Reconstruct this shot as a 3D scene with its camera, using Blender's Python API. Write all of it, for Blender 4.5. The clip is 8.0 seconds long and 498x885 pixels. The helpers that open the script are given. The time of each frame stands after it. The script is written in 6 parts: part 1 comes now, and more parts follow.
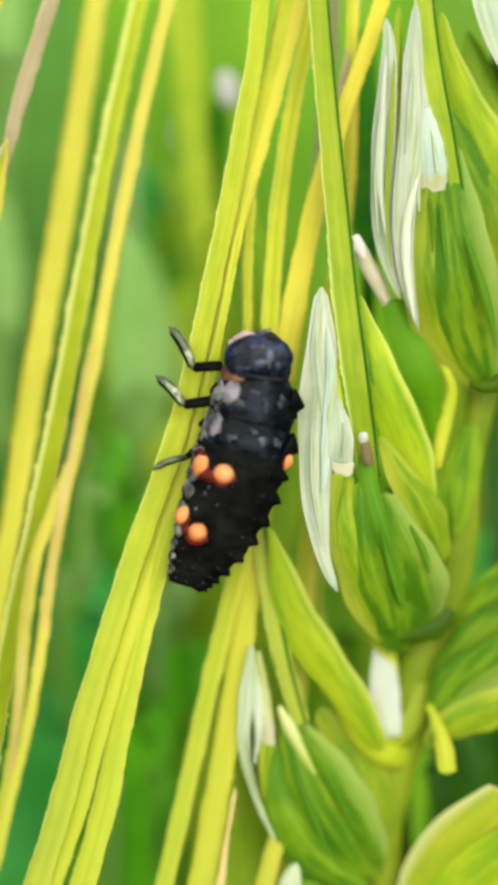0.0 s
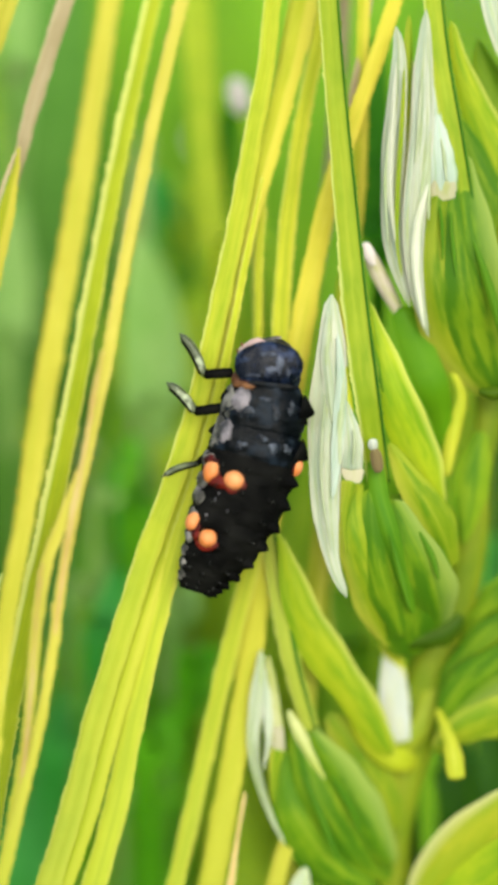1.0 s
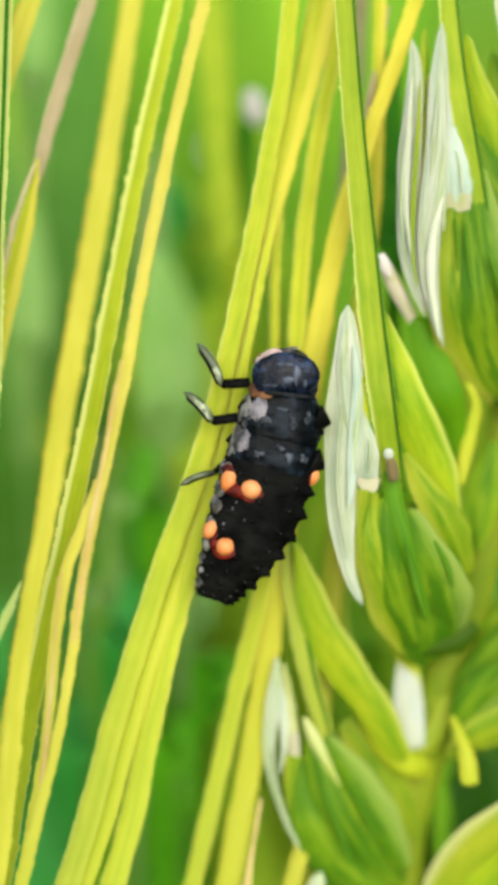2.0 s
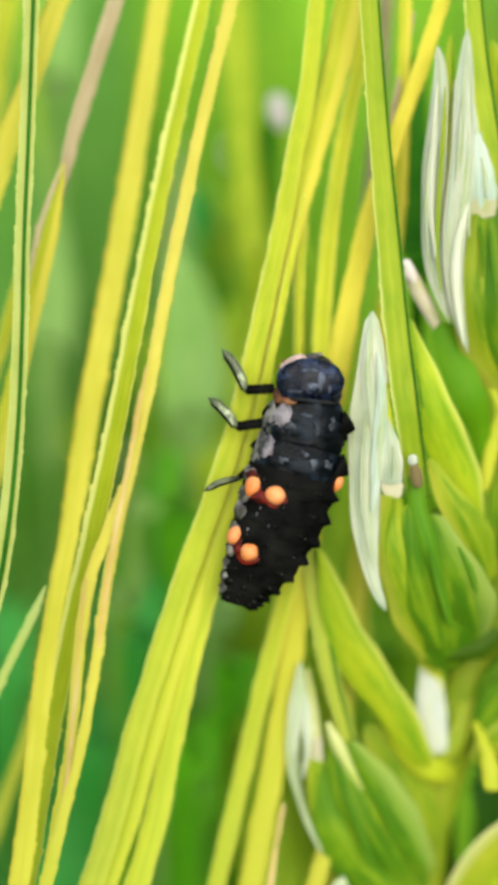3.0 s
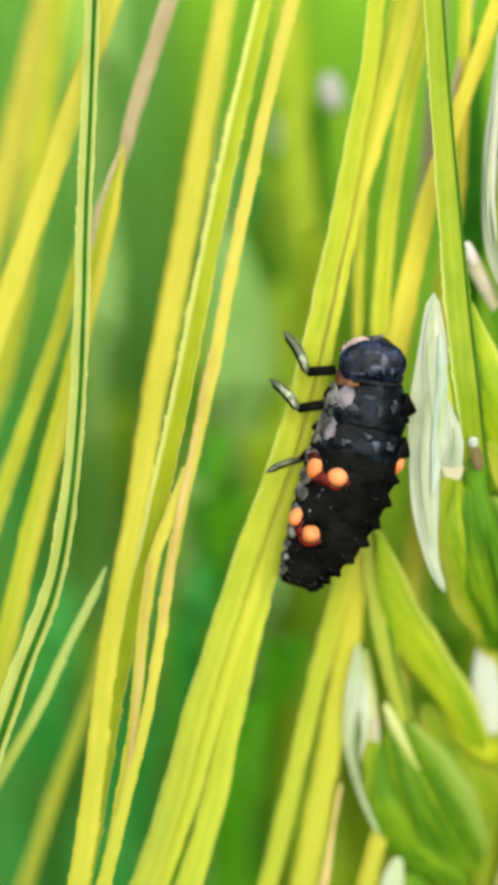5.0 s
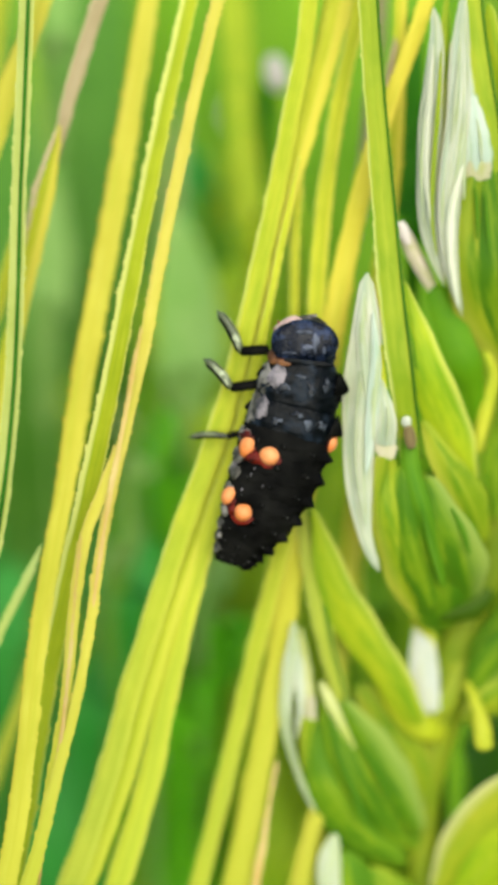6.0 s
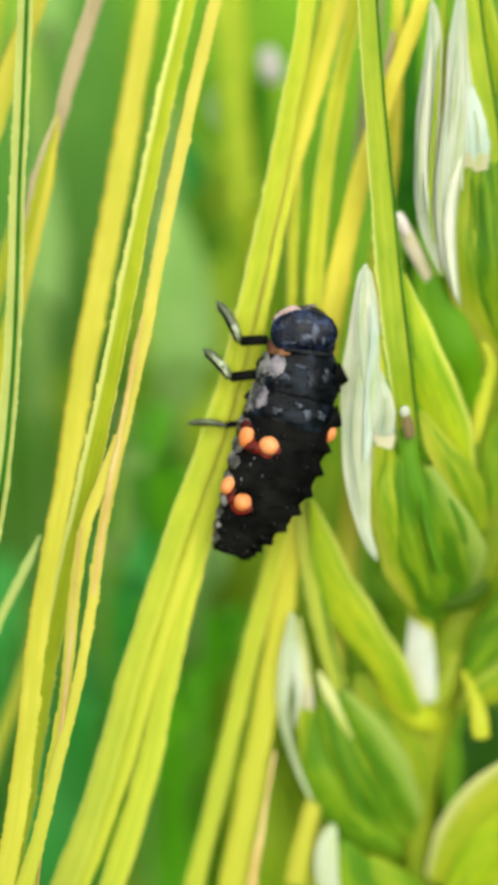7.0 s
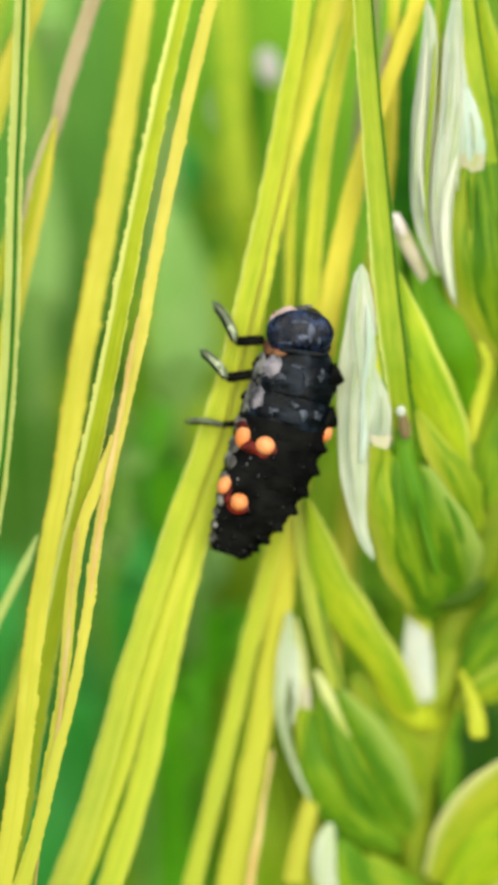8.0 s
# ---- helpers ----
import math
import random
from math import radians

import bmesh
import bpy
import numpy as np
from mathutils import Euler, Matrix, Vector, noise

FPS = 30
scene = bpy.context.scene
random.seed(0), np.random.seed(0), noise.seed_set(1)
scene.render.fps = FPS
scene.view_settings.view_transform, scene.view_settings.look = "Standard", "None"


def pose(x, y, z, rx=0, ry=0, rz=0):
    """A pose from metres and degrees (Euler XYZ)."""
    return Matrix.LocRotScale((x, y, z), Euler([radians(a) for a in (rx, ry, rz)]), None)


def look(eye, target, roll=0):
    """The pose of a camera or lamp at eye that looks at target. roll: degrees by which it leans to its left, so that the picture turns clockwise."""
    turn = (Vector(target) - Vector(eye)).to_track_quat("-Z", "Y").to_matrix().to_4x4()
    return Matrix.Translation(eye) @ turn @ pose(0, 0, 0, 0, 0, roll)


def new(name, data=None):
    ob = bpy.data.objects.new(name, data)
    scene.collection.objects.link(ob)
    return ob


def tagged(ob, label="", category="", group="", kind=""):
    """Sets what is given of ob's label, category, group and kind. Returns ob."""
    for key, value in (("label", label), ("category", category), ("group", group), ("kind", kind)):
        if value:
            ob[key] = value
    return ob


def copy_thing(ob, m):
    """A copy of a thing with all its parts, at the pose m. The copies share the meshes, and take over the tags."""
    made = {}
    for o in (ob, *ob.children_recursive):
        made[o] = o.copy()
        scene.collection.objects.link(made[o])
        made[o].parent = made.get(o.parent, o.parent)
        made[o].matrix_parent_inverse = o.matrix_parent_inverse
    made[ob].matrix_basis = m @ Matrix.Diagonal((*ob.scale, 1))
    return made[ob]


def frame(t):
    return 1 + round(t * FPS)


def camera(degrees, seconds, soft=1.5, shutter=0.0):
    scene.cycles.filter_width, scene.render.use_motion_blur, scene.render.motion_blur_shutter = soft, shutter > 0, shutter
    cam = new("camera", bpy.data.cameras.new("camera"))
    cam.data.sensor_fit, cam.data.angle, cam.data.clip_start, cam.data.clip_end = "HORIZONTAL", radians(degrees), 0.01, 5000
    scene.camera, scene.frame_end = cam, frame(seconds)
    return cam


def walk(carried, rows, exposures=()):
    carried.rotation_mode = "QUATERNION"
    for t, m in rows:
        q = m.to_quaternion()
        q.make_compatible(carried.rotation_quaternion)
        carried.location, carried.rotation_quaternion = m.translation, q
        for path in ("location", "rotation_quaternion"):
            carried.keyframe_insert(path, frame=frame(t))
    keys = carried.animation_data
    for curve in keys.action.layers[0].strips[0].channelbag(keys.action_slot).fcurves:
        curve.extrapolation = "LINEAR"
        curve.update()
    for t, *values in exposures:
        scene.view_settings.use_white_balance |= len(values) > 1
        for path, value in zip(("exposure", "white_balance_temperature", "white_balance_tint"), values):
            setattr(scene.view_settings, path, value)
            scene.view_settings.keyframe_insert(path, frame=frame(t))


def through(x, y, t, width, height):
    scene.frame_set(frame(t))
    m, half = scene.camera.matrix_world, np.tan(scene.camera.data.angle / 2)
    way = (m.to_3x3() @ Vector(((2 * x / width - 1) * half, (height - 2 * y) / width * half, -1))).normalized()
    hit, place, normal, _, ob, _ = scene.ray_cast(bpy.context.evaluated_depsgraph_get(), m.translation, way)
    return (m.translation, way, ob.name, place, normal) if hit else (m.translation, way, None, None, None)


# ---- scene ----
# The place is laid out in millimetres in a frame that leans with the view: u to the right, v up, w towards the camera.
PLACE = pose(0, 0, 0.74, 70, 0, 0)
EYE = 73.0

cam = camera(16, 8.0, soft=5.0)
cam.data.dof.use_dof = True
cam.data.dof.focus_distance = 0.0707
cam.data.dof.aperture_fstop = 20

# seconds; millimetres in the leaning frame, away from the resting place; degrees
PATH = [
    (0, 0.842, -0.81, -1.267, 0.37, -1.126, -0.429),
    (0.1, 1.002, -0.868, -1.178, 0.357, -1.062, -0.408),
    (0.3, 1.252, -0.835, -1, 0.331, -0.936, -0.366),
    (0.5, 1.091, -0.419, -0.822, 0.305, -0.809, -0.324),
    (0.7, 0.835, -0.334, -0.851, 0.336, -0.796, -0.326),
    (0.9, 0.668, -0.418, -0.88, 0.367, -0.783, -0.328),
    (1, 0.862, -0.567, -0.894, 0.383, -0.777, -0.329),
    (1.1, 0.554, -0.522, -0.824, 0.379, -0.764, -0.321),
    (1.2, 0.571, -0.425, -0.753, 0.375, -0.751, -0.312),
    (2.3, 0.198, 0.338, 0.019, 0.331, -0.607, -0.217),
    (2.4, 0.076, 0.576, 0.09, 0.327, -0.594, -0.208),
    (2.5, -0.193, 0.565, 0.16, 0.323, -0.581, -0.199),
    (2.7, 0.14, 0.572, 0.051, 0.256, -0.394, -0.146),
    (2.8, -0.16, 0.243, -0.004, 0.222, -0.301, -0.119),
    (3, 0.025, 0.318, -0.113, 0.155, -0.114, -0.065),
    (3.2, -0.287, 0.264, -0.068, 0.093, -0.069, -0.039),
    (3.3, -0.12, -0.02, -0.045, 0.062, -0.046, -0.026),
    (3.5, 0, 0, -0, -0, 0, 0),
    (3.7, -0.211, -0.116, -0.136, -0.158, 0.03, 0.011),
    (3.8, -0.377, -0.203, -0.204, -0.238, 0.045, 0.016),
    (4, -0.86, -0.343, -0.339, -0.396, 0.075, 0.027),
    (4.1, -1.432, 0.022, -0.31, -0.42, 0.012, 0.033),
    (4.2, -1.697, 0.145, -0.281, -0.445, -0.051, 0.039),
    (5.3, -3.182, 0.628, 0.04, -0.713, -0.748, 0.104),
    (5.4, -2.8, 0.289, 0.069, -0.737, -0.812, 0.11),
    (5.5, -2.579, -0.123, 0.098, -0.762, -0.875, 0.116),
    (5.6, -2.197, 0.112, 0.136, -0.815, -0.7, 0.124),
    (5.7, -1.188, 0.506, 0.175, -0.869, -0.525, 0.132),
    (5.8, -0.363, 0.298, 0.213, -0.923, -0.349, 0.14),
    (5.9, 0.091, 0.321, 0.251, -0.976, -0.174, 0.147),
    (6, 0.388, 0.219, 0.289, -1.03, 0.001, 0.155),
    (6.1, -0.315, -0.147, 0.287, -1.046, -0.46, 0.097),
    (6.2, -0.898, -0.173, 0.285, -1.062, -0.922, 0.04),
    (6.3, -1.063, -0.106, 0.283, -1.079, -1.384, -0.018),
    (6.4, -2.39, -0.36, 0.281, -1.095, -1.845, -0.076),
    (6.5, -3.663, -0.341, 0.279, -1.111, -2.307, -0.133),
    (6.6, -2.483, -0.71, 0.3, -1.075, -2.065, -0.074),
    (6.7, -2.41, -0.479, 0.32, -1.039, -1.823, -0.015),
    (6.8, -1.454, -0.295, 0.341, -1.004, -1.581, 0.044),
    (7, -0.954, -0.317, 0.382, -0.932, -1.097, 0.162),
    (7.2, -0.662, -0.2, 0.385, -0.932, -1.101, 0.139),
    (7.3, -0.617, -0.339, 0.386, -0.932, -1.103, 0.127),
    (7.5, -0.706, -0.487, 0.389, -0.932, -1.107, 0.103),
    (7.7, -0.89, -0.406, 0.494, -0.914, -0.914, 0.088),
    (8, -0.22, -0.367, 0.651, -0.887, -0.625, 0.064),
]

walk(cam, [(t, PLACE @ pose(x / 1000, y / 1000, (EYE + z) / 1000, a, b, c)) for t, x, y, z, a, b, c in PATH], exposures=((0, 1.33, 6480, 4), (8, 1.33, 6480, 4)))

# ---- light: a bright, hazy summer day ----
SUN_UP, SUN_TURN = 40, 172
world = bpy.data.worlds.new("sky")
scene.world = world
world.use_nodes = True
sky = world.node_tree.nodes.new("ShaderNodeTexSky")
sky.sky_type, sky.sun_disc = "NISHITA", False
sky.sun_elevation, sky.sun_rotation = radians(SUN_UP), radians(SUN_TURN)
sky.air_density, sky.dust_density = 1.0, 2.0
world.node_tree.links.new(sky.outputs[0], world.node_tree.nodes["Background"].inputs[0])
world.node_tree.nodes["Background"].inputs[1].default_value = 0.15
sun = new("sun", bpy.data.lights.new("sun", "SUN"))
sun.data.energy, sun.data.angle, sun.data.color = 1.8, radians(75), (1.0, 0.95, 0.77)
_d = Vector((math.sin(radians(SUN_TURN)) * math.cos(radians(SUN_UP)), math.cos(radians(SUN_TURN)) * math.cos(radians(SUN_UP)), math.sin(radians(SUN_UP))))
sun.matrix_world = look(_d * 5, (0, 0, 0))


# ---- materials ----
def shader(name):
    m = bpy.data.materials.new(name)
    m.use_nodes = True
    nt = m.node_tree
    return m, nt, nt.nodes["Principled BSDF"], nt.nodes["Material Output"]


def node(nt, kind, **sets):
    n = nt.nodes.new(kind)
    for k, v in sets.items():
        n.inputs[k.replace("_", " ")].default_value = v
    return n


def mix_colour(nt, fac, a, b):
    n = nt.nodes.new("ShaderNodeMix")
    n.data_type = "RGBA"
    for i, v in ((0, fac), (6, a), (7, b)):
        if isinstance(v, (int, float)):
            n.inputs[i].default_value = v
        elif isinstance(v, tuple):
            n.inputs[i].default_value = (*v, 1)
        else:
            nt.links.new(v, n.inputs[i])
    return n.outputs[2]


def ramp(nt, fac, lo, hi):
    n = nt.nodes.new("ShaderNodeMapRange")
    n.inputs[1].default_value, n.inputs[2].default_value = lo, hi
    nt.links.new(fac, n.inputs[0])
    return n.outputs[0]


def plant(name, dark, light, vein, through=0.35, fibres=14.0, rough=0.42, vary=0.12, veins=0.5, bump=0.25, patch=0.35, patch_colour=None, margin=None, margin_from=0.7, side=0, soft=(0.5, 0.62), grain=0.2, streak=0.35, mid=None, rim=None, foot=None):
    """Plant tissue: fibres along the blade, veins, soft blotches, and light that comes through."""
    m, nt, p, out = shader(name)
    uv = nt.nodes.new("ShaderNodeTexCoord")
    stretch = node(nt, "ShaderNodeMapping", Scale=(fibres, streak, 1))
    nt.links.new(uv.outputs["UV"], stretch.inputs[0])
    fib = node(nt, "ShaderNodeTexNoise", Scale=1.0, Detail=3.0, Roughness=0.6)
    nt.links.new(stretch.outputs[0], fib.inputs["Vector"])
    blot = node(nt, "ShaderNodeTexNoise", Scale=420.0, Detail=3.0, Roughness=0.55)
    nt.links.new(uv.outputs["Object"], blot.inputs["Vector"])
    speck = node(nt, "ShaderNodeTexNoise", Scale=6000.0, Detail=2.0)
    nt.links.new(uv.outputs["Object"], speck.inputs["Vector"])
    col = mix_colour(nt, ramp(nt, blot.outputs[0], 0.35, 0.68), dark, light)
    veined = ramp(nt, fib.outputs[0], 0.5, 0.72 if streak > 0.3 else 0.6)
    vf = nt.nodes.new("ShaderNodeMath")
    vf.operation = "MULTIPLY"
    nt.links.new(veined, vf.inputs[0])
    vf.inputs[1].default_value = veins
    col = mix_colour(nt, vf.outputs[0], col, vein)
    if patch_colour:
        big = node(nt, "ShaderNodeTexNoise", Scale=1.0, Detail=4.0, Roughness=0.6, Distortion=0.35 if grain > 0.3 else 0.0)
        streak = node(nt, "ShaderNodeMapping", Scale=(3.4, grain, 1))
        shift = nt.nodes.new("ShaderNodeVectorMath")
        shift.operation = "ADD"
        own = nt.nodes.new("ShaderNodeObjectInfo")
        nt.links.new(uv.outputs["UV"], streak.inputs[0])
        nt.links.new(streak.outputs[0], shift.inputs[0])
        many = nt.nodes.new("ShaderNodeMath")
        many.operation = "MULTIPLY"
        many.inputs[1].default_value = 40.0
        nt.links.new(own.outputs["Random"], many.inputs[0])
        nt.links.new(many.outputs[0], shift.inputs[1])
        nt.links.new(shift.outputs[0], big.inputs["Vector"])
        pf = nt.nodes.new("ShaderNodeMath")
        pf.operation = "MULTIPLY"
        nt.links.new(ramp(nt, big.outputs[0], *soft), pf.inputs[0])
        pf.inputs[1].default_value = patch
        col = mix_colour(nt, pf.outputs[0], col, patch_colour)
    if margin:
        sep = nt.nodes.new("ShaderNodeSeparateXYZ")
        nt.links.new(uv.outputs["UV"], sep.inputs[0])
        off = nt.nodes.new("ShaderNodeMath")
        off.operation = "SUBTRACT"
        nt.links.new(sep.outputs[0], off.inputs[0])
        off.inputs[1].default_value = 0.5
        ab = nt.nodes.new("ShaderNodeMath")
        ab.operation = "MULTIPLY" if side else "ABSOLUTE"
        ab.inputs[1].default_value = side
        nt.links.new(off.outputs[0], ab.inputs[0])
        col = mix_colour(nt, ramp(nt, ab.outputs[0], margin_from / 2, 0.5), col, margin)
    if mid:
        part_u = nt.nodes.new("ShaderNodeSeparateXYZ")
        nt.links.new(uv.outputs["UV"], part_u.inputs[0])
        gap = nt.nodes.new("ShaderNodeMath")
        gap.operation = "SUBTRACT"
        nt.links.new(part_u.outputs[0], gap.inputs[0])
        gap.inputs[1].default_value = 0.54
        near = nt.nodes.new("ShaderNodeMath")
        near.operation = "ABSOLUTE"
        nt.links.new(gap.outputs[0], near.inputs[0])
        col = mix_colour(nt, ramp(nt, near.outputs[0], 0.02, 0.13), mid, col)
    if rim:
        colour, way, start = rim
        edge_u = nt.nodes.new("ShaderNodeSeparateXYZ")
        nt.links.new(uv.outputs["UV"], edge_u.inputs[0])
        wavy = nt.nodes.new("ShaderNodeMath")
        wavy.operation = "MULTIPLY_ADD"
        wavy.inputs[1].default_value, wavy.inputs[2].default_value = 0.16, -0.08
        nt.links.new(blot.outputs[0], wavy.inputs[0])
        shifted = nt.nodes.new("ShaderNodeMath")
        nt.links.new(edge_u.outputs[0], shifted.inputs[0])
        nt.links.new(wavy.outputs[0], shifted.inputs[1])
        col = mix_colour(nt, ramp(nt, shifted.outputs[0], *((start, start + 0.12 * way) if way > 0 else (start - 0.12, start))), *((col, colour) if way > 0 else (colour, col)))
    if foot:
        # greener towards the foot: colour, share, and the length over which it fades
        colour, share, start, end = foot
        run = nt.nodes.new("ShaderNodeSeparateXYZ")
        nt.links.new(uv.outputs["UV"], run.inputs[0])
        keep = nt.nodes.new("ShaderNodeMath")
        keep.operation = "MULTIPLY_ADD"
        keep.inputs[1].default_value, keep.inputs[2].default_value = share, 1 - share
        nt.links.new(ramp(nt, run.outputs[1], start, end), keep.inputs[0])
        col = mix_colour(nt, keep.outputs[0], colour, col)
    info = nt.nodes.new("ShaderNodeObjectInfo")
    hsv = nt.nodes.new("ShaderNodeHueSaturation")
    r1 = ramp(nt, info.outputs["Random"], 0, 1)
    r1.node.inputs[3].default_value, r1.node.inputs[4].default_value = 1 - vary, 1 + vary
    nt.links.new(r1, hsv.inputs["Value"])
    nt.links.new(col, hsv.inputs["Color"])
    nt.links.new(hsv.outputs[0], p.inputs["Base Color"])
    p.inputs["Roughness"].default_value = rough
    p.inputs["Specular IOR Level"].default_value = 0.06
    b = node(nt, "ShaderNodeBump", Strength=bump, Distance=0.00012)
    nt.links.new(fib.outputs[0], b.inputs["Height"])
    b2 = node(nt, "ShaderNodeBump", Strength=bump * 0.5, Distance=0.00004)
    nt.links.new(speck.outputs[0], b2.inputs["Height"])
    nt.links.new(b.outputs[0], b2.inputs["Normal"])
    nt.links.new(b2.outputs[0], p.inputs["Normal"])
    tr = nt.nodes.new("ShaderNodeBsdfTranslucent")
    nt.links.new(hsv.outputs[0], tr.inputs["Color"])
    mx = nt.nodes.new("ShaderNodeMixShader")
    mx.inputs[0].default_value = through
    nt.links.new(p.outputs[0], mx.inputs[1])
    nt.links.new(tr.outputs[0], mx.inputs[2])
    nt.links.new(mx.outputs[0], out.inputs[0])
    return m


def chitin(name, colour, alt, rough=0.45, grain=2600.0, bump=0.5, spec=0.5, lo=0.4, hi=0.65):
    m, nt, p, out = shader(name)
    tc = nt.nodes.new("ShaderNodeTexCoord")
    n1 = node(nt, "ShaderNodeTexNoise", Scale=grain, Detail=4.0, Roughness=0.65)
    n2 = node(nt, "ShaderNodeTexNoise", Scale=grain * 0.25, Detail=3.0)
    for n in (n1, n2):
        nt.links.new(tc.outputs["Object"], n.inputs["Vector"])
    nt.links.new(mix_colour(nt, ramp(nt, n2.outputs[0], lo, hi), colour, alt), p.inputs["Base Color"])
    rr = ramp(nt, n1.outputs[0], 0.3, 0.7)
    rr.node.inputs[3].default_value, rr.node.inputs[4].default_value = rough - 0.1, rough + 0.15
    nt.links.new(rr, p.inputs["Roughness"])
    p.inputs["Specular IOR Level"].default_value = spec
    b = node(nt, "ShaderNodeBump", Strength=bump, Distance=0.00006)
    nt.links.new(n1.outputs[0], b.inputs["Height"])
    nt.links.new(b.outputs[0], p.inputs["Normal"])
    return m


AWN_GREEN = plant("green awn", (0.213, 0.271, 0.0105), (0.306, 0.338, 0.0171), (0.378, 0.385, 0.0334), 0.25, 3, veins=0.5, bump=0.2, margin=(0.337, 0.343, 0.0286), margin_from=0.5, side=1, patch=0.6, patch_colour=(0.326, 0.333, 0.0209), rim=((0.469, 0.466, 0.133), -1, 0.13), foot=((0.275, 0.32, 0.045), 0.6, 8, 30))
AWN_LIME = plant("lime awn", (0.292, 0.321, 0.0129), (0.389, 0.39, 0.0202), (0.428, 0.414, 0.0367), 0.25, 3, veins=0.5, bump=0.2, margin=(0.447, 0.394, 0.0643), margin_from=0.6, side=1, patch=0.6, patch_colour=(0.204, 0.257, 0.00918), mid=(0.233, 0.275, 0.0101), rim=((0.457, 0.459, 0.11), -1, 0.12), foot=((0.25, 0.30, 0.03), 0.6, 12, 34))
# its foot colour adds the shade low on the awn to the natural greening
AWN_BRIGHT = plant("bright lime awn", (0.283, 0.34, 0.0105), (0.376, 0.418, 0.0167), (0.439, 0.46, 0.0314), 0.25, 3, veins=0.5, bump=0.2, margin=(0.522, 0.522, 0.105), margin_from=0.75, side=1, patch=0.5, patch_colour=(0.209, 0.293, 0.00941), rim=((0.627, 0.627, 0.167), -1, 0.3), foot=((0.17, 0.23, 0.01), 0.6, 12, 28))
AWN_YELLOW = plant("yellow awn", (0.355, 0.325, 0.032), (0.43, 0.39, 0.046), (0.455, 0.42, 0.075), 0.28, 3, veins=0.55, bump=0.2, margin=(0.31, 0.22, 0.03), margin_from=0.7, side=-1, patch=0.65, patch_colour=(0.31, 0.325, 0.024), mid=(0.37, 0.34, 0.033), foot=((0.31, 0.33, 0.03), 0.5, 10, 26))
AWN_LEMON = plant("lemon awn", (0.281, 0.312, 0.013), (0.364, 0.361, 0.021), (0.416, 0.396, 0.04), 0.28, 3, veins=0.6, bump=0.2, margin=(0.333, 0.346, 0.03), margin_from=0.6, side=-1, patch=0.5, patch_colour=(0.239, 0.287, 0.011), rim=((0.432, 0.386, 0.042), 1, 0.45), foot=((0.25, 0.31, 0.022), 0.7, 12, 34))
AWN_EAR = plant("green awn with a dark side", (0.171, 0.256, 0.01), (0.25, 0.316, 0.015), (0.321, 0.372, 0.0301), 0.25, 3, veins=0.5, bump=0.2, margin=(0.10, 0.175, 0.009), margin_from=0.45, side=1, patch=0.6, patch_colour=(0.29, 0.332, 0.0201), rim=((0.461, 0.491, 0.131), -1, 0.16))
AWN_GOLD = plant("golden awn", (0.442, 0.392, 0.0311), (0.521, 0.448, 0.0465), (0.566, 0.491, 0.0778), 0.28, 3, veins=0.5, bump=0.2, margin=(0.521, 0.417, 0.0499), margin_from=0.6, side=1, patch=0.6, patch_colour=(0.386, 0.386, 0.0244), foot=((0.29, 0.32, 0.026), 0.75, 12, 36))
AWN_BROWN = plant("brownish awn", (0.361, 0.246, 0.0656), (0.443, 0.336, 0.131), (0.476, 0.394, 0.213), 0.25, 4, rough=0.6)
AWN_TAN = plant("tan awn", (0.232, 0.185, 0.0946), (0.31, 0.249, 0.146), (0.378, 0.318, 0.206), 0.2, 4, rough=0.6)
AWN_STRAW = plant("straw-yellow awn", (0.36, 0.32, 0.042), (0.425, 0.37, 0.062), (0.46, 0.40, 0.10), 0.26, 4, veins=0.6, bump=0.2, margin=(0.38, 0.30, 0.075), margin_from=0.6, side=-1, patch=0.6, patch_colour=(0.37, 0.35, 0.04), foot=((0.25, 0.28, 0.02), 0.8, 10, 22))
AWN_BLUSH = plant("bleached awn", (0.42, 0.33, 0.17), (0.54, 0.44, 0.27), (0.58, 0.50, 0.34), 0.2, 4, rough=0.6)
AWN_STRIPED = plant("pale green awn", (0.257, 0.307, 0.0571), (0.328, 0.364, 0.0932), (0.386, 0.414, 0.143), 0.25, 4, veins=0.5, margin=(0.4, 0.428, 0.129))
GROOVE = plant("dark green groove", (0.010, 0.065, 0.003), (0.022, 0.10, 0.005), (0.03, 0.11, 0.008), 0.05, 6, rough=0.7)
PAPER = plant("dry papery husk", (0.36, 0.387, 0.265), (0.49, 0.492, 0.385), (0.29, 0.357, 0.09), 0.3, 5, rough=0.5, veins=0.7, bump=0.5, margin=(0.526, 0.508, 0.40), margin_from=0.8, patch=0.7, patch_colour=(0.28, 0.357, 0.255), soft=(0.42, 0.6), grain=0.3, streak=0.16)
PAPER_THIN = plant("thin greenish paper", (0.30, 0.37, 0.17), (0.43, 0.46, 0.29), (0.25, 0.34, 0.06), 0.3, 5, rough=0.5, veins=0.7, bump=0.4, margin=(0.48, 0.49, 0.34), margin_from=0.7, patch=0.7, patch_colour=(0.36, 0.39, 0.30), soft=(0.42, 0.6), grain=0.3, streak=0.16)
PAPER_MINT = plant("greyish mint paper", (0.29, 0.37, 0.29), (0.38, 0.44, 0.37), (0.22, 0.31, 0.15), 0.3, 6, rough=0.5, veins=0.7, bump=0.4, patch=0.6, patch_colour=(0.44, 0.47, 0.40), soft=(0.44, 0.6), grain=0.3, streak=0.16)
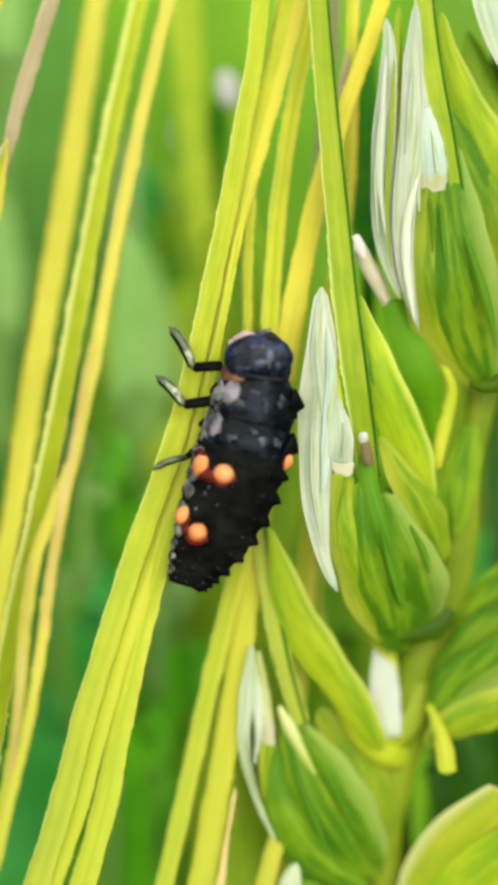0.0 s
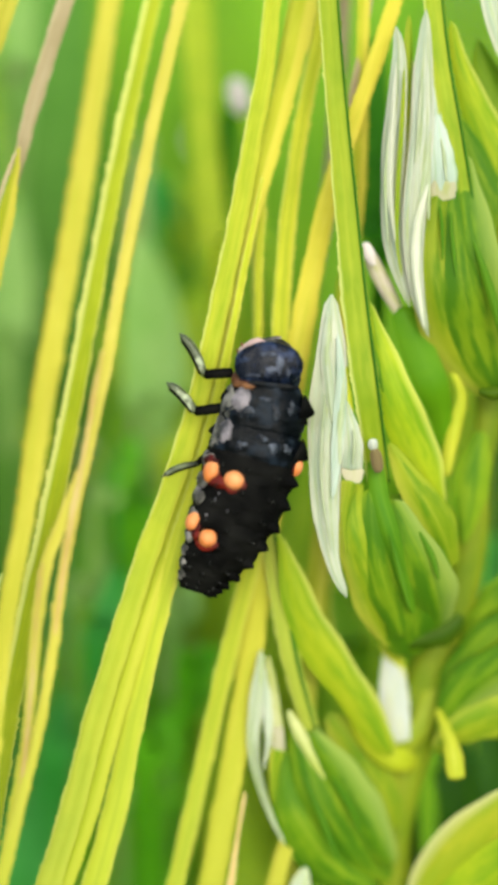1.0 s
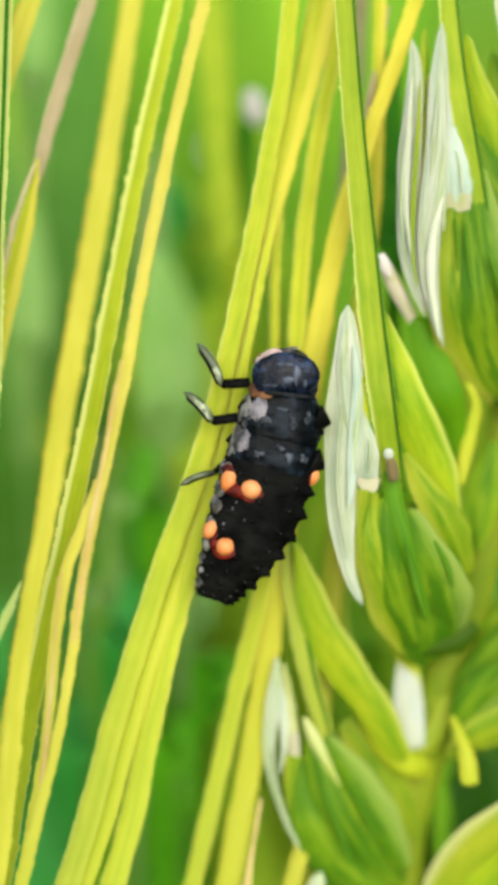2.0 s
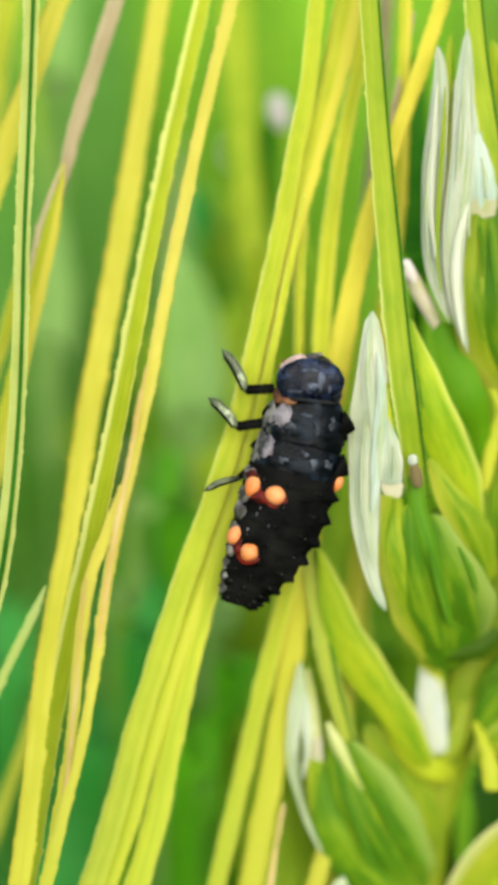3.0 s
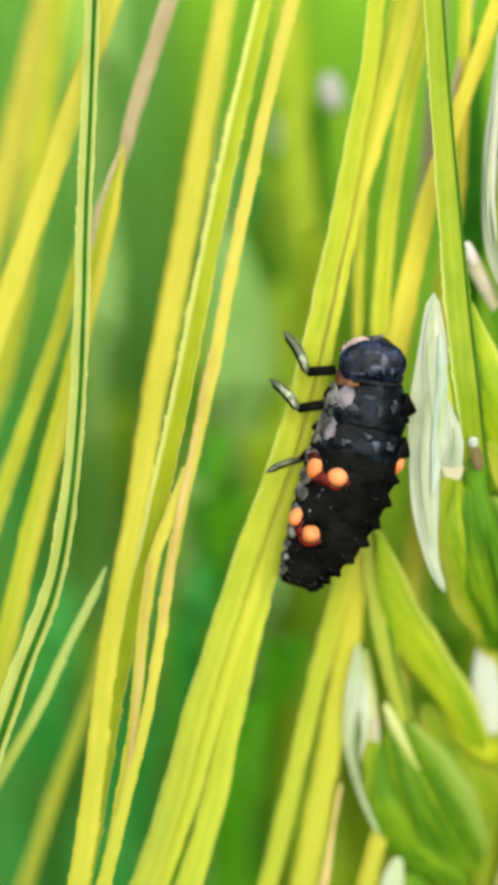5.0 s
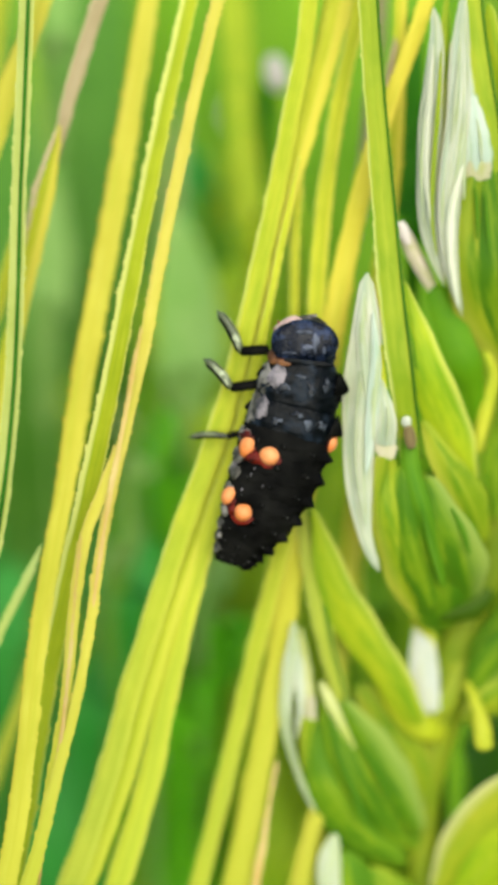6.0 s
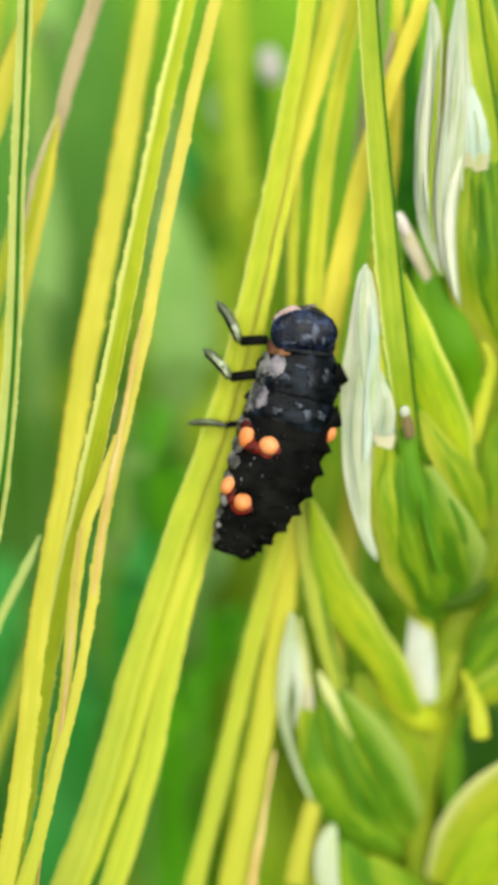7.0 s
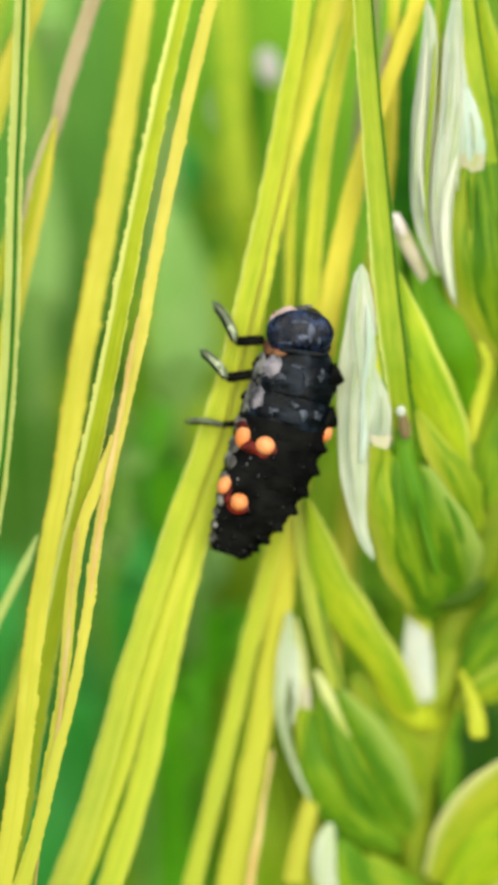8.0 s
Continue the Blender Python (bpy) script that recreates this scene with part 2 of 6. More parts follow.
PAPER_PALE = plant("cream paper", (0.46, 0.47, 0.36), (0.58, 0.57, 0.47), (0.40, 0.45, 0.2), 0.3, 4, rough=0.5, veins=0.5, bump=0.3, patch=0.5, patch_colour=(0.42, 0.44, 0.3), soft=(0.42, 0.6), grain=0.3, streak=0.16)
PAPER_PINK = plant("pinkish husk rim", (0.38, 0.37, 0.22), (0.45, 0.40, 0.29), (0.36, 0.36, 0.16), 0.3, 3, rough=0.5, patch=0.6, patch_colour=(0.30, 0.34, 0.08), grain=0.6)
HUSK = plant("green husk", (0.0738, 0.158, 0.00487), (0.14, 0.221, 0.00812), (0.192, 0.251, 0.0133), 0.25, 6, veins=0.55, bump=0.2, patch=0.85, patch_colour=(0.0369, 0.114, 0.00406), vary=0.12, soft=(0.45, 0.58), grain=0.28, streak=0.12)
HUSK_EDGED = plant("green husk with a greyish edge", (0.0738, 0.158, 0.00473), (0.129, 0.211, 0.00812), (0.184, 0.244, 0.0133), 0.25, 6, veins=0.55, bump=0.2, patch=0.85, patch_colour=(0.0369, 0.111, 0.00406), vary=0.1, soft=(0.45, 0.58), margin=(0.199, 0.266, 0.0517), margin_from=0.1, side=1, grain=0.28, streak=0.12)
HUSK_PLAIN = plant("plain green husk", (0.0536, 0.153, 0.00306), (0.0842, 0.191, 0.00382), (0.0994, 0.199, 0.00765), 0.25, 2, veins=0.3, bump=0.2)
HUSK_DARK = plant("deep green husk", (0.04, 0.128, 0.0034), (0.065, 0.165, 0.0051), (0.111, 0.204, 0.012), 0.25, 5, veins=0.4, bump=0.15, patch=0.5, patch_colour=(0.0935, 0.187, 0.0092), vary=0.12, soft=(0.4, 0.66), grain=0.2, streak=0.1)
HUSK_OLIVE = plant("olive husk", (0.139, 0.205, 0.00705), (0.221, 0.262, 0.012), (0.254, 0.287, 0.0246), 0.25, 6, veins=0.55, bump=0.2, patch=0.85, patch_colour=(0.0697, 0.156, 0.00492), vary=0.12, margin=(0.295, 0.312, 0.0328), margin_from=0.25, side=-1, soft=(0.45, 0.58), grain=0.28, streak=0.12)
HUSK_LIME = plant("lime husk", (0.199, 0.279, 0.00751), (0.279, 0.327, 0.0117), (0.335, 0.359, 0.0239), 0.25, 5, veins=0.5, bump=0.15, patch=0.7, patch_colour=(0.0878, 0.196, 0.00559), margin=(0.37, 0.39, 0.07), margin_from=0.6, side=1, soft=(0.44, 0.62), grain=0.25, streak=0.1)
HUSK_GOLD = plant("yellow husk with a cream edge", (0.221, 0.266, 0.0098), (0.294, 0.306, 0.0163), (0.343, 0.359, 0.0327), 0.25, 5, veins=0.4, bump=0.15, patch=0.6, patch_colour=(0.147, 0.237, 0.00894), margin=(0.408, 0.4, 0.163), margin_from=0.6, side=-1, soft=(0.4, 0.66), grain=0.25, streak=0.1)
JOINT_OLIVE = plant("olive stalk joint", (0.18, 0.225, 0.012), (0.25, 0.275, 0.018), (0.28, 0.30, 0.04), 0.2, 3, patch=0.6, patch_colour=(0.12, 0.18, 0.010), soft=(0.44, 0.6), grain=0.4)
JOINT = plant("lime stalk joint", (0.25, 0.30, 0.010), (0.33, 0.35, 0.016), (0.36, 0.38, 0.04), 0.2, 2, patch=0.5, patch_colour=(0.20, 0.25, 0.012), soft=(0.44, 0.6), grain=0.4)
# dark olive that stands in for the shadow pockets under the spikelets
HUSK_SHADE = plant("painted shade at the husk base", (0.0263, 0.0562, 0.0015), (0.0488, 0.0863, 0.00225), (0.0675, 0.0975, 0.0075), 0.2, 4, veins=0.3, patch=0.5, patch_colour=(0.0188, 0.0525, 0.0015))
HUSK_YELLOW = plant("yellow-green husk", (0.32, 0.345, 0.018), (0.42, 0.41, 0.035), (0.50, 0.50, 0.10), 0.25, 2, veins=0.4, patch=0.6, patch_colour=(0.28, 0.34, 0.016), soft=(0.44, 0.6), grain=0.5)
WITHERED = plant("withered brown", (0.0936, 0.0792, 0.0252), (0.144, 0.101, 0.0504), (0.216, 0.144, 0.0864), 0.1, 6, rough=0.7)
GLUME_CREAM = plant("cream-lime glume", (0.34, 0.37, 0.10), (0.46, 0.46, 0.22), (0.26, 0.32, 0.04), 0.3, 4, rough=0.55, veins=0.7, bump=0.4, patch=0.6, patch_colour=(0.26, 0.32, 0.04), grain=0.3)
PAPER_GREY = plant("greenish fold of a glume", (0.31, 0.36, 0.21), (0.40, 0.43, 0.29), (0.30, 0.36, 0.18), 0.3, 3, rough=0.6, patch=0.5, patch_colour=(0.25, 0.32, 0.10), grain=0.5)
RACHIS = plant("olive stalk", (0.11, 0.165, 0.0055), (0.17, 0.21, 0.0095), (0.21, 0.24, 0.02), 0.2, 4, patch=0.6, patch_colour=(0.075, 0.14, 0.005))
PALE = plant("pale stalk", (0.36, 0.39, 0.32), (0.46, 0.47, 0.43), (0.40, 0.44, 0.30), 0.25, 3, patch=0.6, patch_colour=(0.42, 0.42, 0.22), grain=0.5)
BLUSH = plant("pale bud", (0.36, 0.33, 0.22), (0.46, 0.39, 0.33), (0.32, 0.33, 0.12), 0.2, 2, rough=0.6, patch=0.5, patch_colour=(0.28, 0.31, 0.08), grain=0.8, soft=(0.46, 0.58))
LEAF = plant("leaf", (0.09, 0.225, 0.0072), (0.144, 0.288, 0.0108), (0.171, 0.315, 0.018), 0.15, 12, veins=0.4, vary=0.2)
# near-black green: the shade deep in the crop is put into this colour
LEAF_SHADE = plant("shade-dark green leaf", (0.0112, 0.049, 0.0021), (0.021, 0.07, 0.0028), (0.028, 0.084, 0.0042), 0.15, 8, veins=0.3, vary=0.1)
LEAF_DARK = plant("dark green leaf", (0.022, 0.14, 0.003), (0.04, 0.19, 0.005), (0.06, 0.21, 0.008), 0.15, 8, veins=0.3, vary=0.1)
LEAF_OLIVE = plant("olive leaf", (0.20, 0.29, 0.012), (0.28, 0.34, 0.018), (0.32, 0.37, 0.03), 0.15, 12, veins=0.35, vary=0.1)
LEAF_VIVID = plant("vivid green leaf", (0.0633, 0.27, 0.0069), (0.109, 0.345, 0.0103), (0.138, 0.38, 0.0172), 0.15, 12, veins=0.4, vary=0.15)
LEAF_LIGHT = plant("sunny leaf", (0.20, 0.335, 0.012), (0.28, 0.385, 0.018), (0.32, 0.42, 0.03), 0.15, 12, veins=0.35, vary=0.15)
LEAF_BLUE = plant("bluish leaf", (0.051, 0.157, 0.0136), (0.0808, 0.2, 0.0238), (0.111, 0.23, 0.034), 0.15, 12, veins=0.35, vary=0.1)
LEAF_TEAL = plant("blue-green leaf", (0.0287, 0.213, 0.0246), (0.0574, 0.271, 0.0492), (0.082, 0.287, 0.0574), 0.15, 12, veins=0.3, vary=0.1)
LEAF_PALE = plant("pale green leaf", (0.166, 0.331, 0.0621), (0.232, 0.373, 0.099), (0.282, 0.398, 0.14), 0.15, 12, veins=0.35, vary=0.1)
BRACT = plant("pale bract", (0.271, 0.344, 0.107), (0.344, 0.394, 0.164), (0.394, 0.41, 0.213), 0.25, 3, veins=0.5, foot=((0.25, 0.32, 0.04), 0.8, 9, 22))
ANTHER = plant("pinkish white anther", (0.56, 0.50, 0.46), (0.68, 0.62, 0.58), (0.56, 0.48, 0.42), 0.25, 3)
STEM = plant("stem", (0.14, 0.28, 0.010), (0.26, 0.38, 0.014), (0.34, 0.42, 0.04), 0.3, 16)
BLACK = chitin("black skin", (0.001, 0.001, 0.0009), (0.005, 0.0049, 0.0042), 0.65, 3200, 0.9, 0.03)
# the paler blotches carry bluish highlights as colour
PLATE = chitin("blue-black shield", (0.0008, 0.0016, 0.0055), (0.014, 0.022, 0.050), 0.26, 7600, 0.6, 0.14, 0.5, 0.68)
THORAX = chitin("black thorax skin", (0.0006, 0.0011, 0.0018), (0.006, 0.0095, 0.015), 0.38, 5200, 0.7, 0.07, 0.5, 0.66)
BACK = chitin("blue-grey back plate", (0.003, 0.004, 0.007), (0.05, 0.058, 0.075), 0.38, 7000, 0.8, 0.2, 0.46, 0.64)
GREY = chitin("grey flank", (0.025, 0.023, 0.018), (0.14, 0.13, 0.115), 0.55, 7500, 0.9, 0.25, 0.42, 0.6)
PINK = chitin("pinkish cheek", (0.24, 0.15, 0.13), (0.46, 0.33, 0.29), 0.5, 2600, 0.6)
RUST = chitin("rust skin", (0.02, 0.0012, 0.0006), (0.105, 0.006, 0.0015), 0.5, 5000, 0.6, 0.15)
ORANGE = chitin("orange spot", (0.41, 0.12, 0.026), (0.49, 0.20, 0.075), 0.5, 3600, 0.5, 0.2, 0.4, 0.62)
# part of the shin's silvery highlight is painted in the paler blotches
SHIN = chitin("greyish shin", (0.04, 0.05, 0.018), (0.25, 0.28, 0.17), 0.3, 7000, 0.7, 0.4, 0.48, 0.64)
HEAD = chitin("dark grey head", (0.006, 0.006, 0.006), (0.06, 0.05, 0.045), 0.5, 6000, 0.8, 0.2, 0.42, 0.62)
# paler blue-grey that puts the sky's reflection into the colour
SHEEN = chitin("blue-grey sheen", (0.008, 0.011, 0.020), (0.06, 0.068, 0.095), 0.4, 8000, 0.6, 0.18, 0.4, 0.64)
LILAC = chitin("lilac-grey patch", (0.0273, 0.025, 0.0281), (0.156, 0.136, 0.148), 0.45, 7500, 0.8, 0.25, 0.42, 0.62)
HAIR = chitin("grey bristle", (0.012, 0.012, 0.011), (0.04, 0.04, 0.036), 0.6, 6000, 0.4, 0.1)
SHIN_DARK = chitin("dark olive shin", (0.010, 0.013, 0.005), (0.07, 0.085, 0.035), 0.4, 8000, 0.7, 0.4, 0.45, 0.65)
BROWN = chitin("brown skin", (0.05, 0.018, 0.006), (0.22, 0.095, 0.035), 0.5, 5000, 0.6, 0.2)


def soil_material():
    m, nt, p, out = shader("soil")
    tc = nt.nodes.new("ShaderNodeTexCoord")
    a = node(nt, "ShaderNodeTexNoise", Scale=9.0, Detail=8.0)
    b = node(nt, "ShaderNodeTexNoise", Scale=0.35, Detail=4.0)
    for n in (a, b):
        nt.links.new(tc.outputs["Object"], n.inputs["Vector"])
    c = mix_colour(nt, a.outputs[0], (0.05, 0.035, 0.02), (0.13, 0.095, 0.06))
    c = mix_colour(nt, ramp(nt, b.outputs[0], 0.4, 0.6), c, (0.07, 0.13, 0.02))
    nt.links.new(c, p.inputs["Base Color"])
    p.inputs["Roughness"].default_value = 0.9
    bp = node(nt, "ShaderNodeBump", Strength=0.8, Distance=0.02)
    nt.links.new(a.outputs[0], bp.inputs["Height"])
    nt.links.new(bp.outputs[0], p.inputs["Normal"])
    return m


SOIL = soil_material()
rng = random.Random(7)


# ---- shapes ----
def at(u, v, w=0.0):
    """A point of the place from millimetres; u and v are given on the sheet w = 0 as seen from the resting eye."""
    k = (EYE - w) / EYE
    return np.array(PLACE @ Vector((u * k / 1000, v * k / 1000, w / 1000)))


OUT = np.array(PLACE.to_3x3() @ Vector((0, 0, 1)))
RIGHT = np.array((1.0, 0, 0))
UP = np.cross(OUT, RIGHT)


def unit(a):
    return a / np.maximum(np.linalg.norm(a, axis=-1, keepdims=True), 1e-12)


def curve_through(points, n):
    """n points, evenly spaced, on a smooth curve through the given ones."""
    p = np.array(points, float)
    if len(p) == 2:
        return p[0] + np.linspace(0, 1, n)[:, None] * (p[1] - p[0])
    q = np.vstack([2 * p[0] - p[1], p, 2 * p[-1] - p[-2]])
    fine = []
    for i in range(len(p) - 1):
        a, b, c, d = q[i:i + 4]
        t = np.linspace(0, 1, 40, endpoint=i == len(p) - 2)[:, None]
        fine.append(0.5 * (2 * b + (c - a) * t + (2 * a - 5 * b + 4 * c - d) * t ** 2 + (3 * b - a - 3 * c + d) * t ** 3))
    fine = np.vstack(fine)
    s = np.concatenate([[0], np.cumsum(np.linalg.norm(np.diff(fine, axis=0), axis=1))])
    g = np.linspace(0, s[-1], n)
    return np.stack([np.interp(g, s, fine[:, k]) for k in range(fine.shape[1])], 1)


def length_of(points):
    return float(np.linalg.norm(np.diff(np.array(points, float), axis=0), axis=1).sum())


def thing(name, base, label, category, group=""):
    ob = new(name)
    ob.empty_display_size = 0.005
    ob.location = Vector([float(c) for c in base])
    return tagged(ob, label, category, group)


def origin(ob):
    o = np.zeros(3)
    while ob:
        o += np.array(ob.location)
        ob = ob.parent
    return o


def grid_part(name, rings, across, material, parent, label="", pivot=None, wrap=True, thin=()):
    """One mesh from rings of points (rows, round, xyz) in the place's metres, closed at both ends."""
    rings = np.asarray(rings, float)
    n, m = rings.shape[:2]
    base = origin(parent) if parent else np.zeros(3)
    if pivot is not None:
        base = np.array(pivot, float)
    me = bpy.data.meshes.new(name)
    i, j = np.meshgrid(np.arange(n - 1), np.arange(m if wrap else m - 1), indexing="ij")
    a, b = (i * m + j).ravel(), (i * m + (j + 1) % m).ravel()
    faces = [tuple(f) for f in np.stack([a, b, b + m, a + m], 1).tolist()]
    if wrap:
        faces += [tuple(range(m))[::-1], tuple(range((n - 1) * m, n * m))]
    me.from_pydata((rings.reshape(-1, 3) - base).tolist(), [], faces)
    along = np.concatenate([[0], np.cumsum(np.linalg.norm(np.diff(rings.mean(1), axis=0), axis=1))]) * 1000
    uv = np.stack([np.tile(across, n), np.repeat(along, m)], 1)
    idx = np.empty(len(me.loops), np.int32)
    me.loops.foreach_get("vertex_index", idx)
    me.uv_layers.new(name="grain").data.foreach_set("uv", uv[idx].astype(np.float32).ravel())
    me.polygons.foreach_set("use_smooth", np.ones(len(me.polygons), bool))
    if len(thin):
        ends = np.empty(len(me.edges) * 2, np.int32)
        me.edges.foreach_get("vertices", ends)
        ends = ends.reshape(-1, 2) % m
        me.attributes.new("sharp_edge", "BOOLEAN", "EDGE").data.foreach_set("value", (ends[:, 0] == ends[:, 1]) & np.isin(ends[:, 0], thin))
    me.materials.append(material)
    ob = new(name, me)
    ob.parent = parent
    if pivot is not None:
        ob.location = Vector([float(c) for c in base - (origin(parent) if parent else 0)])
    if label:
        ob["label"] = label
    return ob


def join_part(name, grids, material, parent, label=""):
    """Several closed ring bodies as one mesh."""
    base = origin(parent) if parent else np.zeros(3)
    verts, faces, uvs = [], [], []
    k = 0
    for rings in grids:
        rings = np.asarray(rings, float)
        n, m = rings.shape[:2]
        verts.append(rings.reshape(-1, 3) - base)
        i, j = np.meshgrid(np.arange(n - 1), np.arange(m), indexing="ij")
        a, b = (i * m + j).ravel() + k, (i * m + (j + 1) % m).ravel() + k
        faces += [tuple(f) for f in np.stack([a, b, b + m, a + m], 1).tolist()]
        faces += [tuple(range(k, k + m))[::-1], tuple(range(k + (n - 1) * m, k + n * m))]
        along = np.concatenate([[0], np.cumsum(np.linalg.norm(np.diff(rings.mean(1), axis=0), axis=1))]) * 1000
        uvs.append(np.stack([np.tile(np.linspace(0, 1, m), n), np.repeat(along, m)], 1))
        k += n * m
    me = bpy.data.meshes.new(name)
    me.from_pydata(np.vstack(verts).tolist(), [], faces)
    idx = np.empty(len(me.loops), np.int32)
    me.loops.foreach_get("vertex_index", idx)
    me.uv_layers.new(name="grain").data.foreach_set("uv", np.vstack(uvs)[idx].astype(np.float32).ravel())
    me.polygons.foreach_set("use_smooth", np.ones(len(me.polygons), bool))
    me.materials.append(material)
    ob = new(name, me)
    ob.parent = parent
    if label:
        ob["label"] = label
    return ob


def frames_on(path, out=None):
    tan = unit(np.gradient(path, axis=0))
    out = OUT if out is None else np.array(out, float)
    side = unit(np.cross(tan, out))
    return tan, side, np.cross(side, tan)


def tube(path, radii, sides=10, out=None, flat=1.0):
    """Rings of a round or flattened rod."""
    path = np.asarray(path, float)
    _, side, nor = frames_on(path, out)
    a = np.linspace(0, 2 * np.pi, sides, endpoint=False)
    r = np.broadcast_to(np.asarray(radii, float), (len(path),))[:, None, None]
    return path[:, None] + r * (np.cos(a)[None, :, None] * side[:, None] + flat * np.sin(a)[None, :, None] * nor[:, None])


# ---- awns, husks, blades ----
AWN_A = np.array([-1, -0.82, -0.45, -0.12, 0.12, 0.45, 0.82, 1, 0.55, -0.55])
AWN_U = np.concatenate([np.linspace(0, 1, 8), [0.65, 0.35]])
AWN_B = np.array([0.2, 0.3, 0.42, 0.46, 0.46, 0.42, 0.3, 0.2, -0.45, -0.45])


def awn_rings(path, widths, teeth=0.05, groove=0.25, twist=0.0, out=None, pitch=0.36):
    """A flat bristle with a groove on its face and small forward teeth on its edges. Widths in millimetres."""
    path = np.asarray(path, float)
    n = len(path)
    tan, side, nor = frames_on(path, out)
    s = np.concatenate([[0], np.cumsum(np.linalg.norm(np.diff(path, axis=0), axis=1))]) * 1000
    half = np.interp(np.linspace(0, 1, n), np.linspace(0, 1, len(widths)), widths) / 2000
    ang = twist * np.sin(s / 17.0 + twist * 9)
    side, nor = side * np.cos(ang)[:, None] + nor * np.sin(ang)[:, None], nor * np.cos(ang)[:, None] - side * np.sin(ang)[:, None]
    a = np.tile(AWN_A, (n, 1)) * half[:, None]
    b = np.tile(AWN_B, (n, 1)) * half[:, None] * 0.8
    b[:, 3:5] -= groove * half[:, None]
    r = np.random.RandomState(int(abs(path[0, 0] * 1e6)) % 9999)
    for col, sign, ph in ((0, -1, 0.0), (7, 1, 0.4)):
        cell = s / pitch + ph + 2.5 + 0.9 * np.sin(s * 1.3 + ph * 5) + 0.5 * np.sin(s * 3.7 + 1)
        tooth = (cell % 1) ** 1.0 * (0.35 + 1.1 * (r.rand(int(cell.max()) + 2) ** 2)[cell.astype(int)])
        a[:, col] += sign * teeth / 1000 * tooth
    wob = 1 + 0.03 * np.sin(s[:, None] * 1.7) + 0.02 * np.sin(s[:, None] * 4.1 + 1)
    return path[:, None] + (a * wob)[:, :, None] * side[:, None] + b[:, :, None] * nor[:, None]


def awn(parent, points, w, widths, material, label="", teeth=0.06, groove=0.04, twist=0.15, name="awn", tip=0.0, step=0.11, line=None, pitch=0.36):
    """An awn from its foot to its tip. tip: millimetres by which it goes on, to a point, past the last place."""
    ww = np.interp(np.linspace(0, 1, len(points)), np.linspace(0, 1, len(w)), w) if isinstance(w, (tuple, list)) else [w] * len(points)
    p = [at(u, v, q) for (u, v), q in zip(points, ww)]
    widths = list(widths)
    if tip:
        d = unit(p[-1] - p[-2])
        bend = unit(d + 0.12 * RIGHT * rng.uniform(-1, 1))
        full = length_of(p) * 1000
        p += [p[-1] + d * tip / 2000, p[-1] + (d + bend) * tip / 2000]
        widths = list(np.interp(np.linspace(0, 1, 12), np.linspace(0, 1, len(widths)), widths)) + list(np.linspace(widths[-1], 0.05, max(2, round(12 * tip / full))))
    n = max(12, int(length_of(p) * 1000 / step))
    path = curve_through(p, n)
    rings = awn_rings(path, widths, teeth, groove, 0.0 if line else twist, pitch=pitch)
    ob = grid_part(name, rings, AWN_U, material, parent, label, thin=(0, 7))
    if line:
        half = np.interp(np.linspace(0, 1, n), np.linspace(0, 1, len(widths)), widths) / 2000
        _, side, nor = frames_on(path)
        mid = path + side * (half * line[0])[:, None] + nor * (half * (line[2] if len(line) > 2 else 0.34))[:, None]
        grid_part("groove", tube(mid[::3], half[::3] * line[1], 8, flat=0.5), np.linspace(0, 1, 8), GROOVE, ob, "dark green groove")
    return ob


